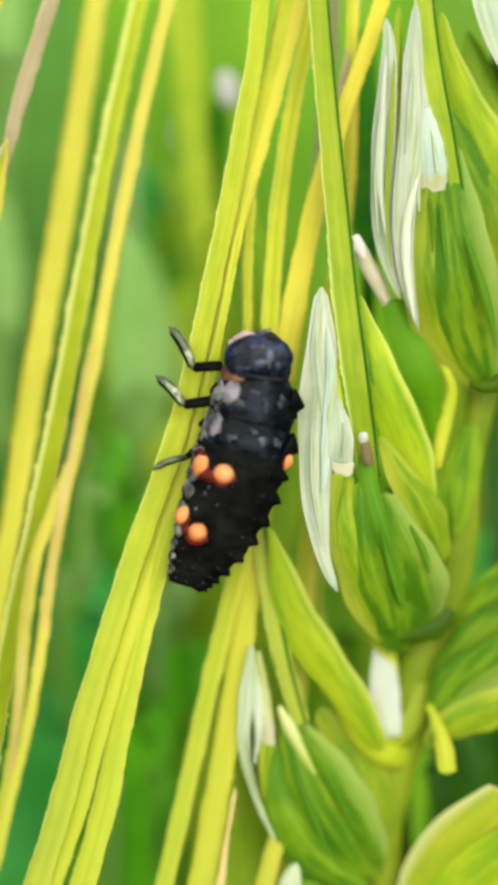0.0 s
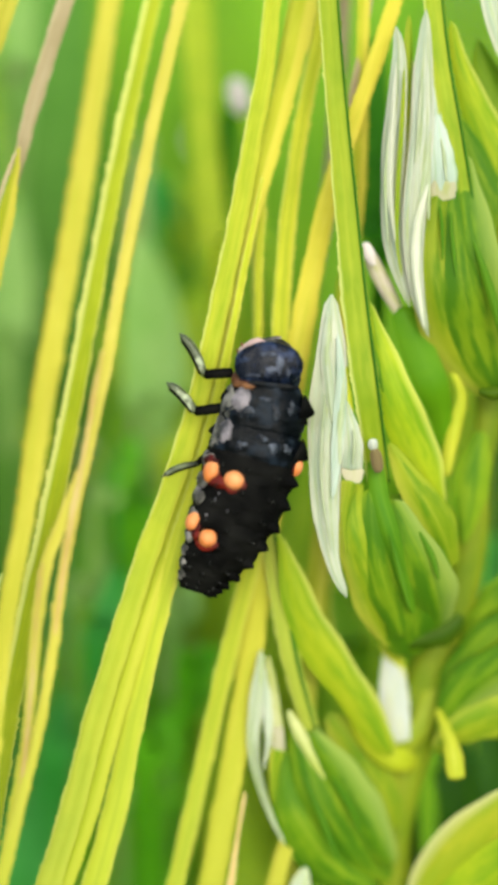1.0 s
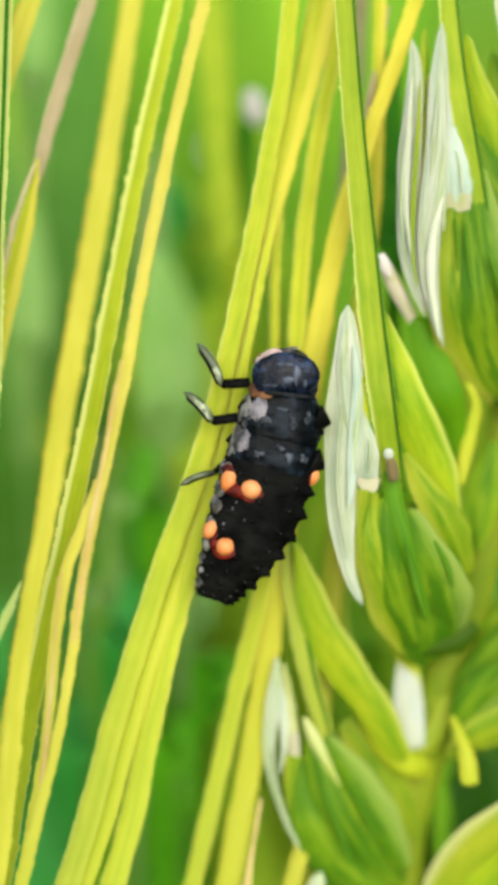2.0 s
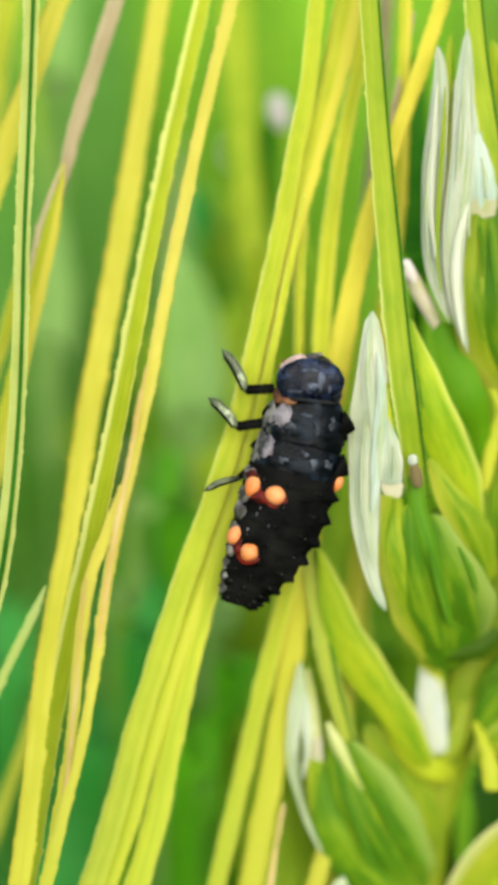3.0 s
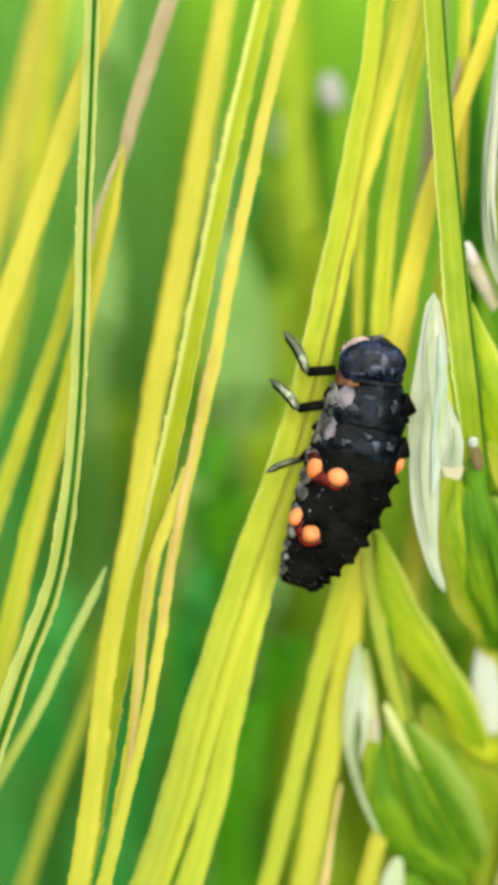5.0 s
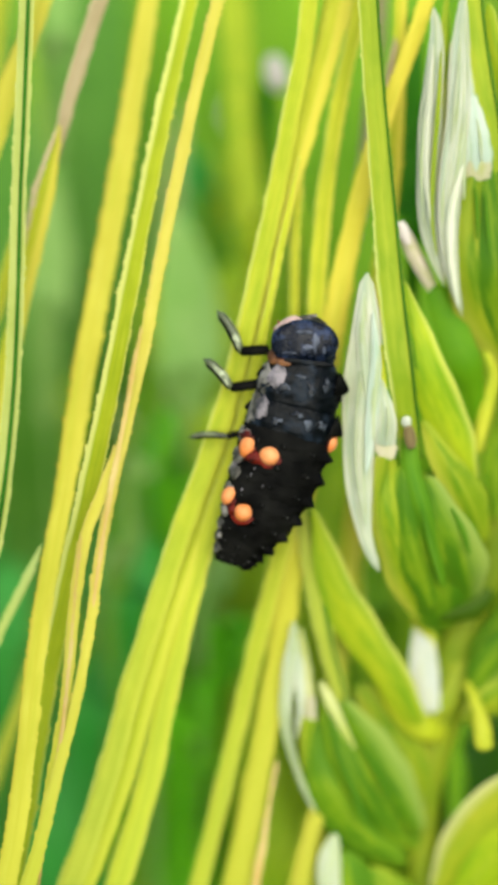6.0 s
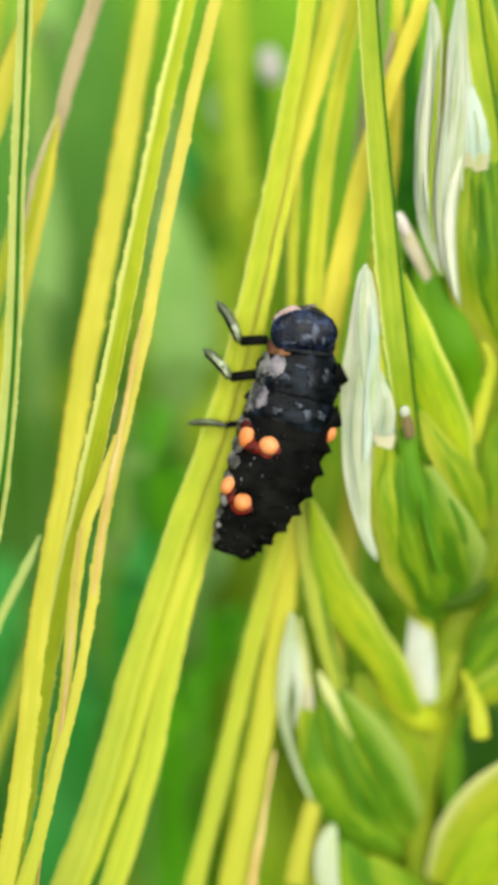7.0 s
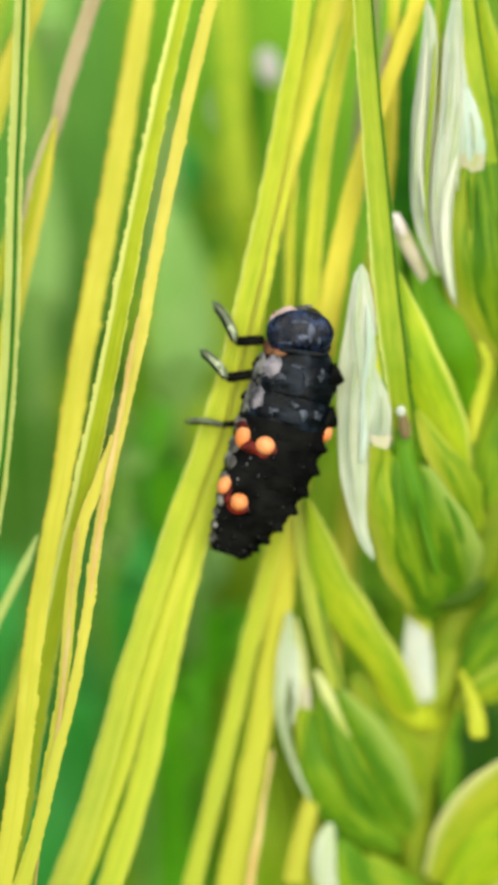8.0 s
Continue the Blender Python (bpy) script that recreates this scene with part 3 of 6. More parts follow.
def husk_rings(spine, width, bulge, power=(0.65, 0.9), ribs=0.0, nribs=5, lean=0.0, rows=36, out=None, skew=0.0, widths=None, keel=0.0, ragged=1.0):
    """A boat-shaped husk along a spine, foot first: a swelling face and a flatter back. Millimetres for width and bulge."""
    s = (1 - np.cos(np.pi * np.linspace(0, 1, rows))) / 2
    path = curve_through(spine, 200)[(s * 199).round().astype(int)]
    tan, side, nor = frames_on(curve_through(spine, 200), out)
    side, nor = (x[(s * 199).round().astype(int)] for x in (side, nor))
    side, nor = side * math.cos(lean) + nor * math.sin(lean), nor * math.cos(lean) - side * math.sin(lean)
    s = np.clip(s, 0.0015, 0.9985)
    prof = s ** power[0] * (1 - s) ** power[1]
    prof = prof / prof.max()
    if widths:
        w = np.array(widths, float)
        width = w.max()
        prof = curve_through(np.stack([np.linspace(0, 1, len(w)), w / width, w * 0], 1), 200)
        prof = np.clip(np.interp(s, prof[:, 0], prof[:, 1]), 0.02, None) * np.clip(np.minimum(s, 1 - s) / 0.035, 0.05, 1) ** 0.5
    x = np.concatenate([np.linspace(-1, 1, 19), np.linspace(0.8, -0.8, 7)])
    face = np.concatenate([np.ones(19), np.zeros(7)])
    zf = (1 - x ** 2) ** 0.95 + ribs * (np.cos(nribs * np.pi * x + 0.7) + 0.7 * np.cos(1.63 * nribs * np.pi * x + spine[0][0] * 4000)) * (1 - x ** 2)
    zf = zf * (1 - keel) + keel * (1 - np.abs(x) ** 1.15)
    zb = -0.22 * (1 - x ** 2)
    z = np.where(face > 0, zf, zb)
    a = prof[:, None] * (x[None] + skew * (1 - x[None] ** 2)) * width / 2000
    b = prof[:, None] * z[None] * bulge / 1000
    if widths:
        ph = spine[0][0] * 9000 + spine[-1][2] * 7000
        left = ragged * (0.08 * np.sin(8 * s + ph) + 0.04 * np.sin(19 * s + 2 * ph))
        right = ragged * (0.07 * np.sin(7 * s + 3 * ph) + 0.04 * np.sin(23 * s + ph))
        a = a * (1 + np.where(x[None] < 0, left[:, None], right[:, None]) * np.abs(x[None]))
    return path[:, None] + a[:, :, None] * side[:, None] + b[:, :, None] * nor[:, None]


HUSK_U = np.concatenate([np.linspace(0, 1, 19), np.linspace(0.9, 0.1, 7)])


def husk(parent, points, w, width, bulge, material, name="husk", label="", **kw):
    ww = np.interp(np.linspace(0, 1, len(points)), np.linspace(0, 1, len(w)), w) if isinstance(w, (tuple, list)) else [w] * len(points)
    if isinstance(width, (tuple, list)):
        kw["widths"], width = width, max(width)
    rings = husk_rings([at(u, v, q) for (u, v), q in zip(points, ww)], width, bulge * 0.6, **kw)
    return grid_part(name, rings, HUSK_U, material, parent, label, thin=(0, 18))


def blade_rings(path, widths, fold=0.25, thick=0.00022, out=None, curl=0.0):
    """A leaf blade with a folded midrib."""
    path = np.asarray(path, float)
    n = len(path)
    _, side, nor = frames_on(path, out)
    half = np.interp(np.linspace(0, 1, n), np.linspace(0, 1, len(widths)), widths) / 2000
    x = np.array([-1, -0.5, 0, 0.5, 1, 0.5, 0, -0.5])
    top = np.array([0, 0, 0, 0, 0, 1, 1, 1])
    a = half[:, None] * x[None]
    b = half[:, None] * (np.abs(x)[None] * fold) - top[None] * thick
    ang = curl * np.linspace(-1, 1, n)
    side, nor = side * np.cos(ang)[:, None] + nor * np.sin(ang)[:, None], nor * np.cos(ang)[:, None] - side * np.sin(ang)[:, None]
    return path[:, None] + a[:, :, None] * side[:, None] + b[:, :, None] * nor[:, None]


BLADE_U = np.array([0, 0.25, 0.5, 0.75, 1, 0.75, 0.5, 0.25])


def ground_below(p, lean=(0.0, 0.03)):
    """The place on the soil where a stalk that ends at p stands."""
    return np.array([p[0] + lean[0], p[1] + lean[1], 0.0])


def stalk_down(parent, top, foot, r_top, r_foot, heading, material=STEM, name="stem", label=""):
    """A stem from a top place, leaving it along heading, down to the soil."""
    top, foot = np.array(top), np.array(foot)
    p1 = top + unit(np.array(heading)) * 0.03
    p2 = foot + np.array([0, 0, 0.35]) + (p1 - foot) * np.array([0.5, 0.5, 0])
    path = curve_through([top, p1, p2, foot], 60)
    return grid_part(name, tube(path, np.linspace(r_top, r_foot, 60), 10, out=(0, -1, 0.01)), np.linspace(0, 1, 10), material, parent, label)


# ---- ground ----
def ground():
    n = 60
    g = np.sign(np.linspace(-1, 1, n)) * np.abs(np.linspace(-1, 1, n)) ** 4 * 2500
    x, y = np.meshgrid(g, g, indexing="ij")
    r = np.hypot(x, y)
    z = -0.006 - 0.012 * np.random.RandomState(3).rand(n, n) * (r < 3)
    me = bpy.data.meshes.new("ground")
    i, j = np.meshgrid(np.arange(n - 1), np.arange(n - 1), indexing="ij")
    a = (i * n + j).ravel()
    me.from_pydata(np.stack([x, y, z], 2).reshape(-1, 3).tolist(), [], np.stack([a, a + n, a + n + 1, a + 1], 1).tolist())
    me.materials.append(SOIL)
    tagged(new("ground", me), "brown field soil between green barley stalks", "ground", kind="structure")


ground()


# ---- the ear beside the larva ----
def main_ear():
    foot_top = at(*(7.65, -22.70), -4)
    foot = ground_below(foot_top, (0.01, 0.05))
    ear = thing("barley_ear", foot, "green unripe barley ear with papery pale glumes and long awns", "barley ear", "barley ears")
    # stalk of the ear and its joints
    rach = [at(*(7.65, -22.70), -4), at(*(7.68, -18.24), -4), at(*(7.68, -16.19), -4), at(*(8.03, -13.86), -3.9), at(*(8.54, -11.77), -3.8), at(*(9.23, -9.21), -3.6), at(*(10.35, -6.42), -3.4), at(*(10.82, -4.09), -3.2), at(*(11.10, -1.77), -3.1), at(*(11.72, 1.49), -3), at(*(12.42, 8.93), -3), at(*(13.00, 15.91), -3), at(*(13.24, 22.89), -3)]
    grid_part("rachis", tube(curve_through(rach, 120), np.interp(np.linspace(0, 1, 120), np.linspace(0, 1, 13), [0.7, 0.65, 0.7, 1.0, 0.8, 0.75, 0.5, 0.85, 1.0, 1.0, 0.8, 0.7, 0.6]) / 1000, 12, flat=0.4), np.linspace(0, 1, 12), RACHIS, ear)
    stalk_down(ear, rach[0], foot, 0.0009, 0.0016, rach[0] - rach[1])
    # pale joint under the middle spikelet
    husk(ear, [(7.70, -12.35), (7.68, -11.19), (7.63, -9.91), (7.51, -8.51)], (-3.0, -2.9), (1.30, 1.30, 1.12, 0.6), 0.2, PALE, "rachis_joint", "whitish joint of the stalk", ragged=0.2)
    husk(ear, [(8.16, -10.03), (7.89, -9.21), (7.42, -8.40), (7.00, -7.47)], (-3.2, -2.6), (0.19, 0.56, 0.60, 0.33), 0.25, HUSK_YELLOW, "rachis_cap", "yellowish cap of the joint")
    grid_part("rachis_joint", tube(curve_through([at(*(5.84, -10.42), -2.5), at(*(6.58, -11.90), -2.6), at(*(7.28, -12.75), -2.9), at(*(7.93, -13.05), -3.2), at(*(8.54, -13.05), -3.9)], 24), np.interp(np.linspace(0, 1, 24), [0, 0.35, 0.7, 1], [0.4, 0.6, 0.6, 0.5]) / 1000, 12, flat=0.5), np.linspace(0, 1, 12), JOINT, ear, "yellow-green joint of the stalk")
    grid_part("rachis_joint", tube(curve_through([at(*(7.54, -12.70), -3.3), at(*(8.63, -11.82), -3.2), at(*(9.14, -10.49), -3.4), at(*(9.47, -9.10), -3.8), at(*(9.89, -7.70), -4.2)], 30), np.interp(np.linspace(0, 1, 30), [0, 0.3, 0.7, 1], [0.45, 0.5, 0.42, 0.3]) / 1000, 12, flat=0.4), np.linspace(0, 1, 12), JOINT_OLIVE, ear, "olive joint of the stalk")

    def spikelet(label=""):
        s = new("spikelet")
        s.parent = ear
        s["label"] = label or "spikelet of green husks"
        return s

    # middle spikelet: papery glume, ribbed husks, withered anther
    sp = spikelet("spikelet with one long papery pale glume")
    husk(sp, [(8.47, -8.86), (8.16, -7.12), (8.00, -4.56), (7.70, -2.23)], (-2.2, -0.7, -0.6), (1.16, 3.84, 3.95, 1.86), 0.6, HUSK, keel=0.4)
    husk(sp, [(7.61, -8.51), (6.84, -6.61), (6.16, -4.21), (5.95, -2.70), (6.09, -1.54)], (-1.8, 0.2, 0.4), (0.33, 1.44, 1.67, 1.35, 0.93), 0.5, HUSK_OLIVE, ribs=0.025, nribs=3, keel=0.4)
    husk(sp, [(8.00, -8.05), (7.19, -5.72), (6.82, -3.40), (6.75, -2.00)], (-1.2, 0.35, 0.3), (0.47, 1.30, 1.21, 0.60), 0.4, HUSK, keel=0.6)
    husk(sp, [(8.49, -7.12), (8.07, -5.49), (7.54, -3.75), (7.12, -2.23), (6.98, -0.72)], (-0.6, 0.35, 0.4), (0.19, 0.60, 0.84, 0.79, 0.60), 0.3, HUSK_DARK)
    husk(sp, [(9.56, -8.05), (9.19, -6.19), (8.54, -4.44), (7.70, -2.47)], (-2.0, 0.0, 0.1), (0.47, 2.14, 1.81, 0.70), 0.5, HUSK_EDGED, ribs=0.025, nribs=3, keel=0.5)
    husk(sp, [(5.79, -6.42), (5.26, -5.02), (4.95, -2.70), (4.95, -0.37), (5.14, 1.95), (5.26, 3.81), (5.26, 5.91)], (0.3, 0.7, 1.1), (0.22, 0.7, 1.2, 1.5, 1.5, 1.1, 0.45), 0.3, PAPER, "glume", "papery whitish glume", ribs=0.2, nribs=2)
    husk(sp, [(5.28, 0.56), (5.14, 2.19), (5.02, 3.81), (5.09, 5.21)], (0.95, 1.25), (0.14, 0.47, 0.42, 0.12), 0.2, PAPER, "glume", "papery fold of the glume", ribs=0.1, nribs=2)
    husk(sp, [(5.25, -2.4), (5.52, 0.3), (5.62, 2.4), (5.50, 4.3)], (0.95, 1.25), (0.15, 0.5, 0.46, 0.12), 0.15, PAPER_MINT, "glume", "greyish mint fold of the glume", ribs=0.15, nribs=2)
    husk(sp, [(5.95, -0.6), (5.92, 1.2), (5.75, 3.0), (5.5, 4.6)], (0.7, 1.0), (0.2, 0.34, 0.3, 0.1), 0.12, HUSK_YELLOW, "glume", "yellow-green edge of the glume")
    husk(sp, [(6.02, -1.26), (6.07, -0.37), (6.00, 0.44), (5.79, 1.61)], (0.8, 1.1, 0.9), (0.84, 0.79, 0.60, 0.14), 0.2, PAPER, "glume", "papery whitish glume", ribs=0.15, nribs=2)
    husk(sp, [(6.12, -1.81), (6.07, -1.35), (6.02, -0.79)], (0.72, 0.85), (0.60, 0.84, 0.81), 0.12, PAPER_PINK, "glume", "pinkish rim of the glume")
    husk(sp, [(5.79, -4.68), (5.70, -3.16), (5.98, -1.65)], (0.42, 0.75), (0.09, 0.33, 0.74), 0.2, HUSK_OLIVE, "glume", "yellowed husk tip")
    husk(sp, [(5.56, -1.07), (5.54, 0.09), (5.65, 1.49), (5.75, 2.65)], (1.1, 1.2), (0.09, 0.23, 0.26, 0.09), 0.1, PAPER_GREY, "fold", "greenish fold")
    husk(sp, [(5.02, 3.00), (5.09, 4.05), (5.16, 4.98)], (1.25, 1.25), (0.07, 0.21, 0.07), 0.1, PAPER_GREY, "fold", "greenish fold")
    husk(sp, [(5.19, -4.56), (4.82, -2.23), (4.82, -0.14), (4.98, 1.95)], (0.85, 1.3), (0.07, 0.14, 0.14, 0.07), 0.1, PAPER_GREY, "fold", "greenish fold")
    husk(sp, [(6.07, -1.07), (6.14, -0.26), (6.09, 0.44)], (1.25, 1.25), (0.07, 0.16, 0.07), 0.1, PAPER_GREY, "fold", "greenish fold")
    husk(sp, [(7.14, -1.35), (7.05, -0.84), (6.96, -0.37)], (0.9, 1.15), 0.5, 0.26, WITHERED, "anther", "withered brownish anther", power=(0.3, 0.3))
    husk(sp, [(6.93, -0.44), (6.91, -0.21), (6.89, 0.02)], (1.1, 1.25), 0.4, 0.2, PALE, "anther", "white anther tip", power=(0.35, 0.35))
    # thin strips of deep green laid along the husks
    husk(sp, [(8.35, -6.89), (7.93, -5.26), (7.56, -3.86)], (0.5, 0.66), (0.09, 0.26, 0.09), 0.1, HUSK_DARK, "crease", "thin dark green strip")
    husk(sp, [(9.56, -5.72), (9.23, -4.68), (8.77, -3.75)], (0.1, 0.3), (0.09, 0.28, 0.09), 0.1, HUSK_DARK, "crease", "thin dark green strip")
    awn(sp, [(7.14, -1.77), (6.91, 0.09), (6.63, 2.19), (6.21, 5.68), (5.84, 9.86), (5.47, 14.28), (5.19, 18.24)], (0.0, 1.0, 1.2, 1.6), (0.9, 1.05, 1.05, 0.95, 0.85, 0.8), AWN_EAR, "green awn with a dark groove", groove=0.1, line=(0.85, 0.09), tip=30)
    husk(sp, [(10.07, -5.26), (9.33, -3.40), (8.49, -1.88), (7.56, -0.14)], (-1.2, 0.0, 0.1), (0.70, 1.72, 1.30, 0.28), 0.4, HUSK_OLIVE, keel=0.6)
    husk(sp, [(10.55, -4.3), (10.75, -2.9), (11.0, -1.4), (11.3, 0.33)], (-2.4, -2.1), (0.3, 1.15, 1.35, 0.7), 0.4, HUSK, keel=0.5)
    # added dark piece: the shadow between the husk feet, put into colour
    husk(sp, [(8.2, -8.35), (9.1, -8.1), (9.9, -7.75), (10.5, -7.2)], (-1.7, -1.5), (0.4, 0.9, 0.9, 0.4), 0.3, HUSK_SHADE, "collar", "painted shade at the husk base", ragged=2.0)
    # slim floret beside it
    sp = spikelet("slim lime-green floret")
    husk(sp, [(9.65, -2.81), (8.70, -0.37), (7.84, 1.84), (7.19, 3.93), (6.75, 5.68)], (-1.0, 0.5, 0.4), (0.56, 1.77, 1.58, 1.07, 0.19), 0.4, HUSK_LIME, ribs=0.03, nribs=2, keel=0.5)
    husk(sp, [(7.35, 1.91), (7.12, 2.88), (6.84, 4.00)], (0.62, 0.6), (0.09, 0.26, 0.09), 0.12, HUSK_DARK, "crease", "thin dark green strip")
    husk(sp, [(9.82, -1.07), (9.70, 0.79), (9.33, 2.19), (8.70, 3.81), (8.07, 5.40)], (-1.8, -0.5, -0.4), (0.37, 0.79, 1.35, 1.35, 0.98), 0.25, HUSK_PLAIN, keel=0.5, ragged=0.2)
    husk(sp, [(8.03, 5.07), (7.51, 6.09), (7.00, 7.07), (6.58, 8.00)], (-0.7, 0.0), (0.4, 0.62, 0.64, 0.42), 0.3, BLUSH, "anther", "pale pinkish bud tip", ragged=0.3)
    husk(sp, [(6.98, 7.1), (6.75, 7.6), (6.56, 8.02)], (0.05, 0.15), (0.2, 0.5, 0.36), 0.2, ANTHER, "anther", "white tip of the bud", ragged=0.3)
    husk(sp, [(9.84, -1.54), (10.17, 0.21), (10.49, 1.54), (10.40, 2.19), (9.93, 3.23)], (-1.4, -0.9), (0.37, 0.56, 0.51, 0.37, 0.14), 0.2, HUSK_YELLOW, "glume", "narrow yellow glume")
    # upper spikelet
    sp = spikelet("spikelet with a broad papery glume")
    husk(sp, [(11.72, 1.72), (10.17, 3.81), (9.47, 6.14), (9.33, 8.23), (9.65, 10.33)], (-1.6, 0.2, 0.5), (0.47, 1.86, 1.95, 1.77, 0.70), 0.5, HUSK_OLIVE, ribs=0.025, nribs=3, keel=0.4)
    husk(sp, [(11.96, 1.67), (11.03, 3.81), (10.51, 6.14), (10.26, 8.47), (10.17, 10.44)], (-1.6, 0.3, 0.4), (0.47, 1.95, 1.95, 1.49, 0.47), 0.5, HUSK, ribs=0.025, nribs=3, keel=0.5)
    husk(sp, [(12.12, 1.67), (11.72, 4.28), (11.19, 7.07), (10.82, 9.40), (10.68, 11.72)], (-1.6, 0.2, 0.1), (0.56, 2.23, 2.23, 1.63, 0.47), 0.5, HUSK_EDGED, ribs=0.025, nribs=3, keel=0.5)
    husk(sp, [(12.35, 3.35), (12.03, 4.98), (11.56, 6.61), (11.00, 8.23)], (0.2, 0.9), 0.4, 0.2, HUSK_DARK, "crease", "thin dark green strip", power=(0.8, 0.9))
    husk(sp, [(12.42, 1.84), (12.77, 4.75), (12.54, 7.77), (11.84, 10.79)], (-1.8, -0.6), 2.4, 0.8, HUSK_OLIVE, ribs=0.025, nribs=4, power=(0.5, 0.7), lean=0.3)
    # the same painted shade under the upper spikelet
    husk(sp, [(11.2, 1.95), (11.8, 1.85), (12.4, 2.0), (12.9, 2.5)], (0.0, 0.2), (0.2, 0.6, 0.6, 0.25), 0.3, HUSK_SHADE, "collar", "painted shade at the husk base", ragged=2.0)
    husk(sp, [(8.44, 5.40), (7.91, 7.30), (7.70, 9.16), (7.75, 11.26), (7.96, 13.58), (8.09, 15.68), (7.96, 16.84)], (0.2, 0.8), (0.14, 0.70, 0.88, 0.93, 0.84, 0.65, 0.28), 0.25, PAPER, "glume", "papery whitish glume", ribs=0.15, nribs=2)
    husk(sp, [(9.19, 4.14), (8.77, 5.91), (8.58, 8.00), (8.75, 10.33), (9.00, 12.89), (9.07, 15.21), (9.19, 17.54)], (0.3, 0.9, 0.7), (0.12, 0.60, 0.85, 1.0, 1.0, 0.75, 0.19), 0.3, PAPER, "glume", "broad papery whitish glume", ribs=0.2, nribs=3)
    husk(sp, [(8.49, 5.68), (8.21, 7.54), (8.14, 9.63), (8.23, 11.72), (8.40, 13.82), (8.49, 15.68)], (0.05, 0.25), (0.25, 1.1, 1.35, 1.3, 1.0, 0.3), 0.15, GLUME_CREAM, "glume", "cream-lime inner glume", ribs=0.2, nribs=3)
    husk(sp, [(9.05, 8.6), (9.35, 10.6), (9.45, 12.9), (9.35, 15.2), (9.25, 17.6)], (0.3, 0.6), (0.25, 0.85, 1.15, 0.85, 0.15), 0.2, PAPER_MINT, "glume", "greyish mint glume", ribs=0.2, nribs=3)
    husk(sp, [(9.02, 4.5), (8.72, 6.6), (8.78, 8.6), (9.2, 10.4)], (0.75, 1.15), (0.1, 0.34, 0.36, 0.12), 0.15, PAPER_PALE, "glume", "cream ribbon of the glume", ribs=0.1, nribs=2)
    husk(sp, [(7.86, 8.0), (7.66, 10.3), (7.78, 13.0), (7.95, 15.4)], (0.85, 1.1), (0.08, 0.26, 0.26, 0.08), 0.12, PAPER_PALE, "glume", "cream ribbon of the glume", ribs=0.1, nribs=2)
    husk(sp, [(9.79, 10.05), (9.77, 11.03), (9.70, 12.07), (9.58, 13.24)], (0.5, 0.85, 0.7), (1.16, 1.16, 0.88, 0.19), 0.2, PAPER_MINT, "glume", "papery whitish glume", ribs=0.15, nribs=2)
    husk(sp, [(9.89, 9.72), (9.82, 10.19), (9.79, 10.79)], (0.5, 0.7), (0.88, 1.07, 1.02), 0.12, PAPER_PINK, "glume", "pinkish rim of the glume")
    husk(sp, [(9.51, 7.07), (9.42, 8.70), (9.65, 10.10)], (0.3, 0.5), (0.09, 0.33, 0.79), 0.2, HUSK_OLIVE, "glume", "yellowed husk tip")
    husk(sp, [(8.63, 8.23), (8.21, 10.56), (8.28, 13.12), (8.42, 15.68), (8.49, 17.31)], (0.0, 0.4), (0.19, 0.51, 0.56, 0.47, 0.19), 0.2, HUSK_OLIVE)
    husk(sp, [(9.79, 7.30), (9.79, 8.47), (9.70, 9.51)], (0.75, 0.8), (0.07, 0.16, 0.09), 0.1, HUSK_DARK, "crease", "thin dark green strip")
    husk(sp, [(10.35, 6.61), (10.21, 8.00), (10.12, 9.28)], (0.7, 0.75), (0.07, 0.19, 0.09), 0.1, HUSK_DARK, "crease", "thin dark green strip")
    husk(sp, [(8.12, 6.61), (7.93, 8.23), (8.00, 10.56), (8.19, 13.12), (8.28, 15.21)], (0.7, 1.05), (0.07, 0.16, 0.21, 0.19, 0.07), 0.1, HUSK_OLIVE, "fold", "greenish fold")
    husk(sp, [(7.56, 8.00), (7.47, 10.10), (7.61, 12.42)], (0.85, 1.0), (0.07, 0.16, 0.07), 0.1, PAPER_GREY, "fold", "greenish fold")
    husk(sp, [(8.63, 7.30), (8.86, 9.40), (9.19, 11.26), (9.35, 12.65)], (0.9, 1.15), (0.07, 0.14, 0.21, 0.07), 0.1, PAPER_GREY, "fold", "greenish fold")
    husk(sp, [(9.23, 8.93), (9.23, 10.33), (9.33, 11.49)], (0.9, 1.0), (0.07, 0.19, 0.07), 0.1, PAPER_GREY, "fold", "greenish fold")
    husk(sp, [(8.70, 11.26), (8.86, 13.12), (9.00, 14.75)], (1.1, 1.05), (0.07, 0.16, 0.07), 0.1, PAPER_GREY, "fold", "greenish fold")
    husk(sp, [(9.96, 10.56), (9.89, 11.49), (9.75, 12.31)], (0.95, 0.95), (0.07, 0.16, 0.07), 0.1, PAPER_GREY, "fold", "greenish fold")
    awn(sp, [(11.26, 5.21), (10.79, 8.47), (10.33, 11.72), (9.93, 14.28), (9.65, 16.38), (9.47, 18.24)], (-0.4, 0.5, 0.6), (0.7, 1.0, 0.95, 0.85, 0.8), AWN_EAR, "green awn with a dark groove", groove=0.1, line=(0.8, 0.11), tip=28)
    # upper florets
    sp = spikelet("slim lime-green floret")
    husk(sp, [(13.35, 8.93), (12.19, 11.49), (11.19, 13.58), (10.51, 15.45), (10.21, 17.07)], (-1.0, 0.2), (0.70, 1.86, 1.54, 0.93, 0.23), 0.5, HUSK_LIME, keel=0.5)
    husk(sp, [(13.24, 5.21), (12.31, 8.23), (11.37, 10.56), (10.33, 13.35)], (-1.6, -0.3), 2.6, 0.7, HUSK, power=(0.5, 0.8), ribs=0.025, nribs=5)
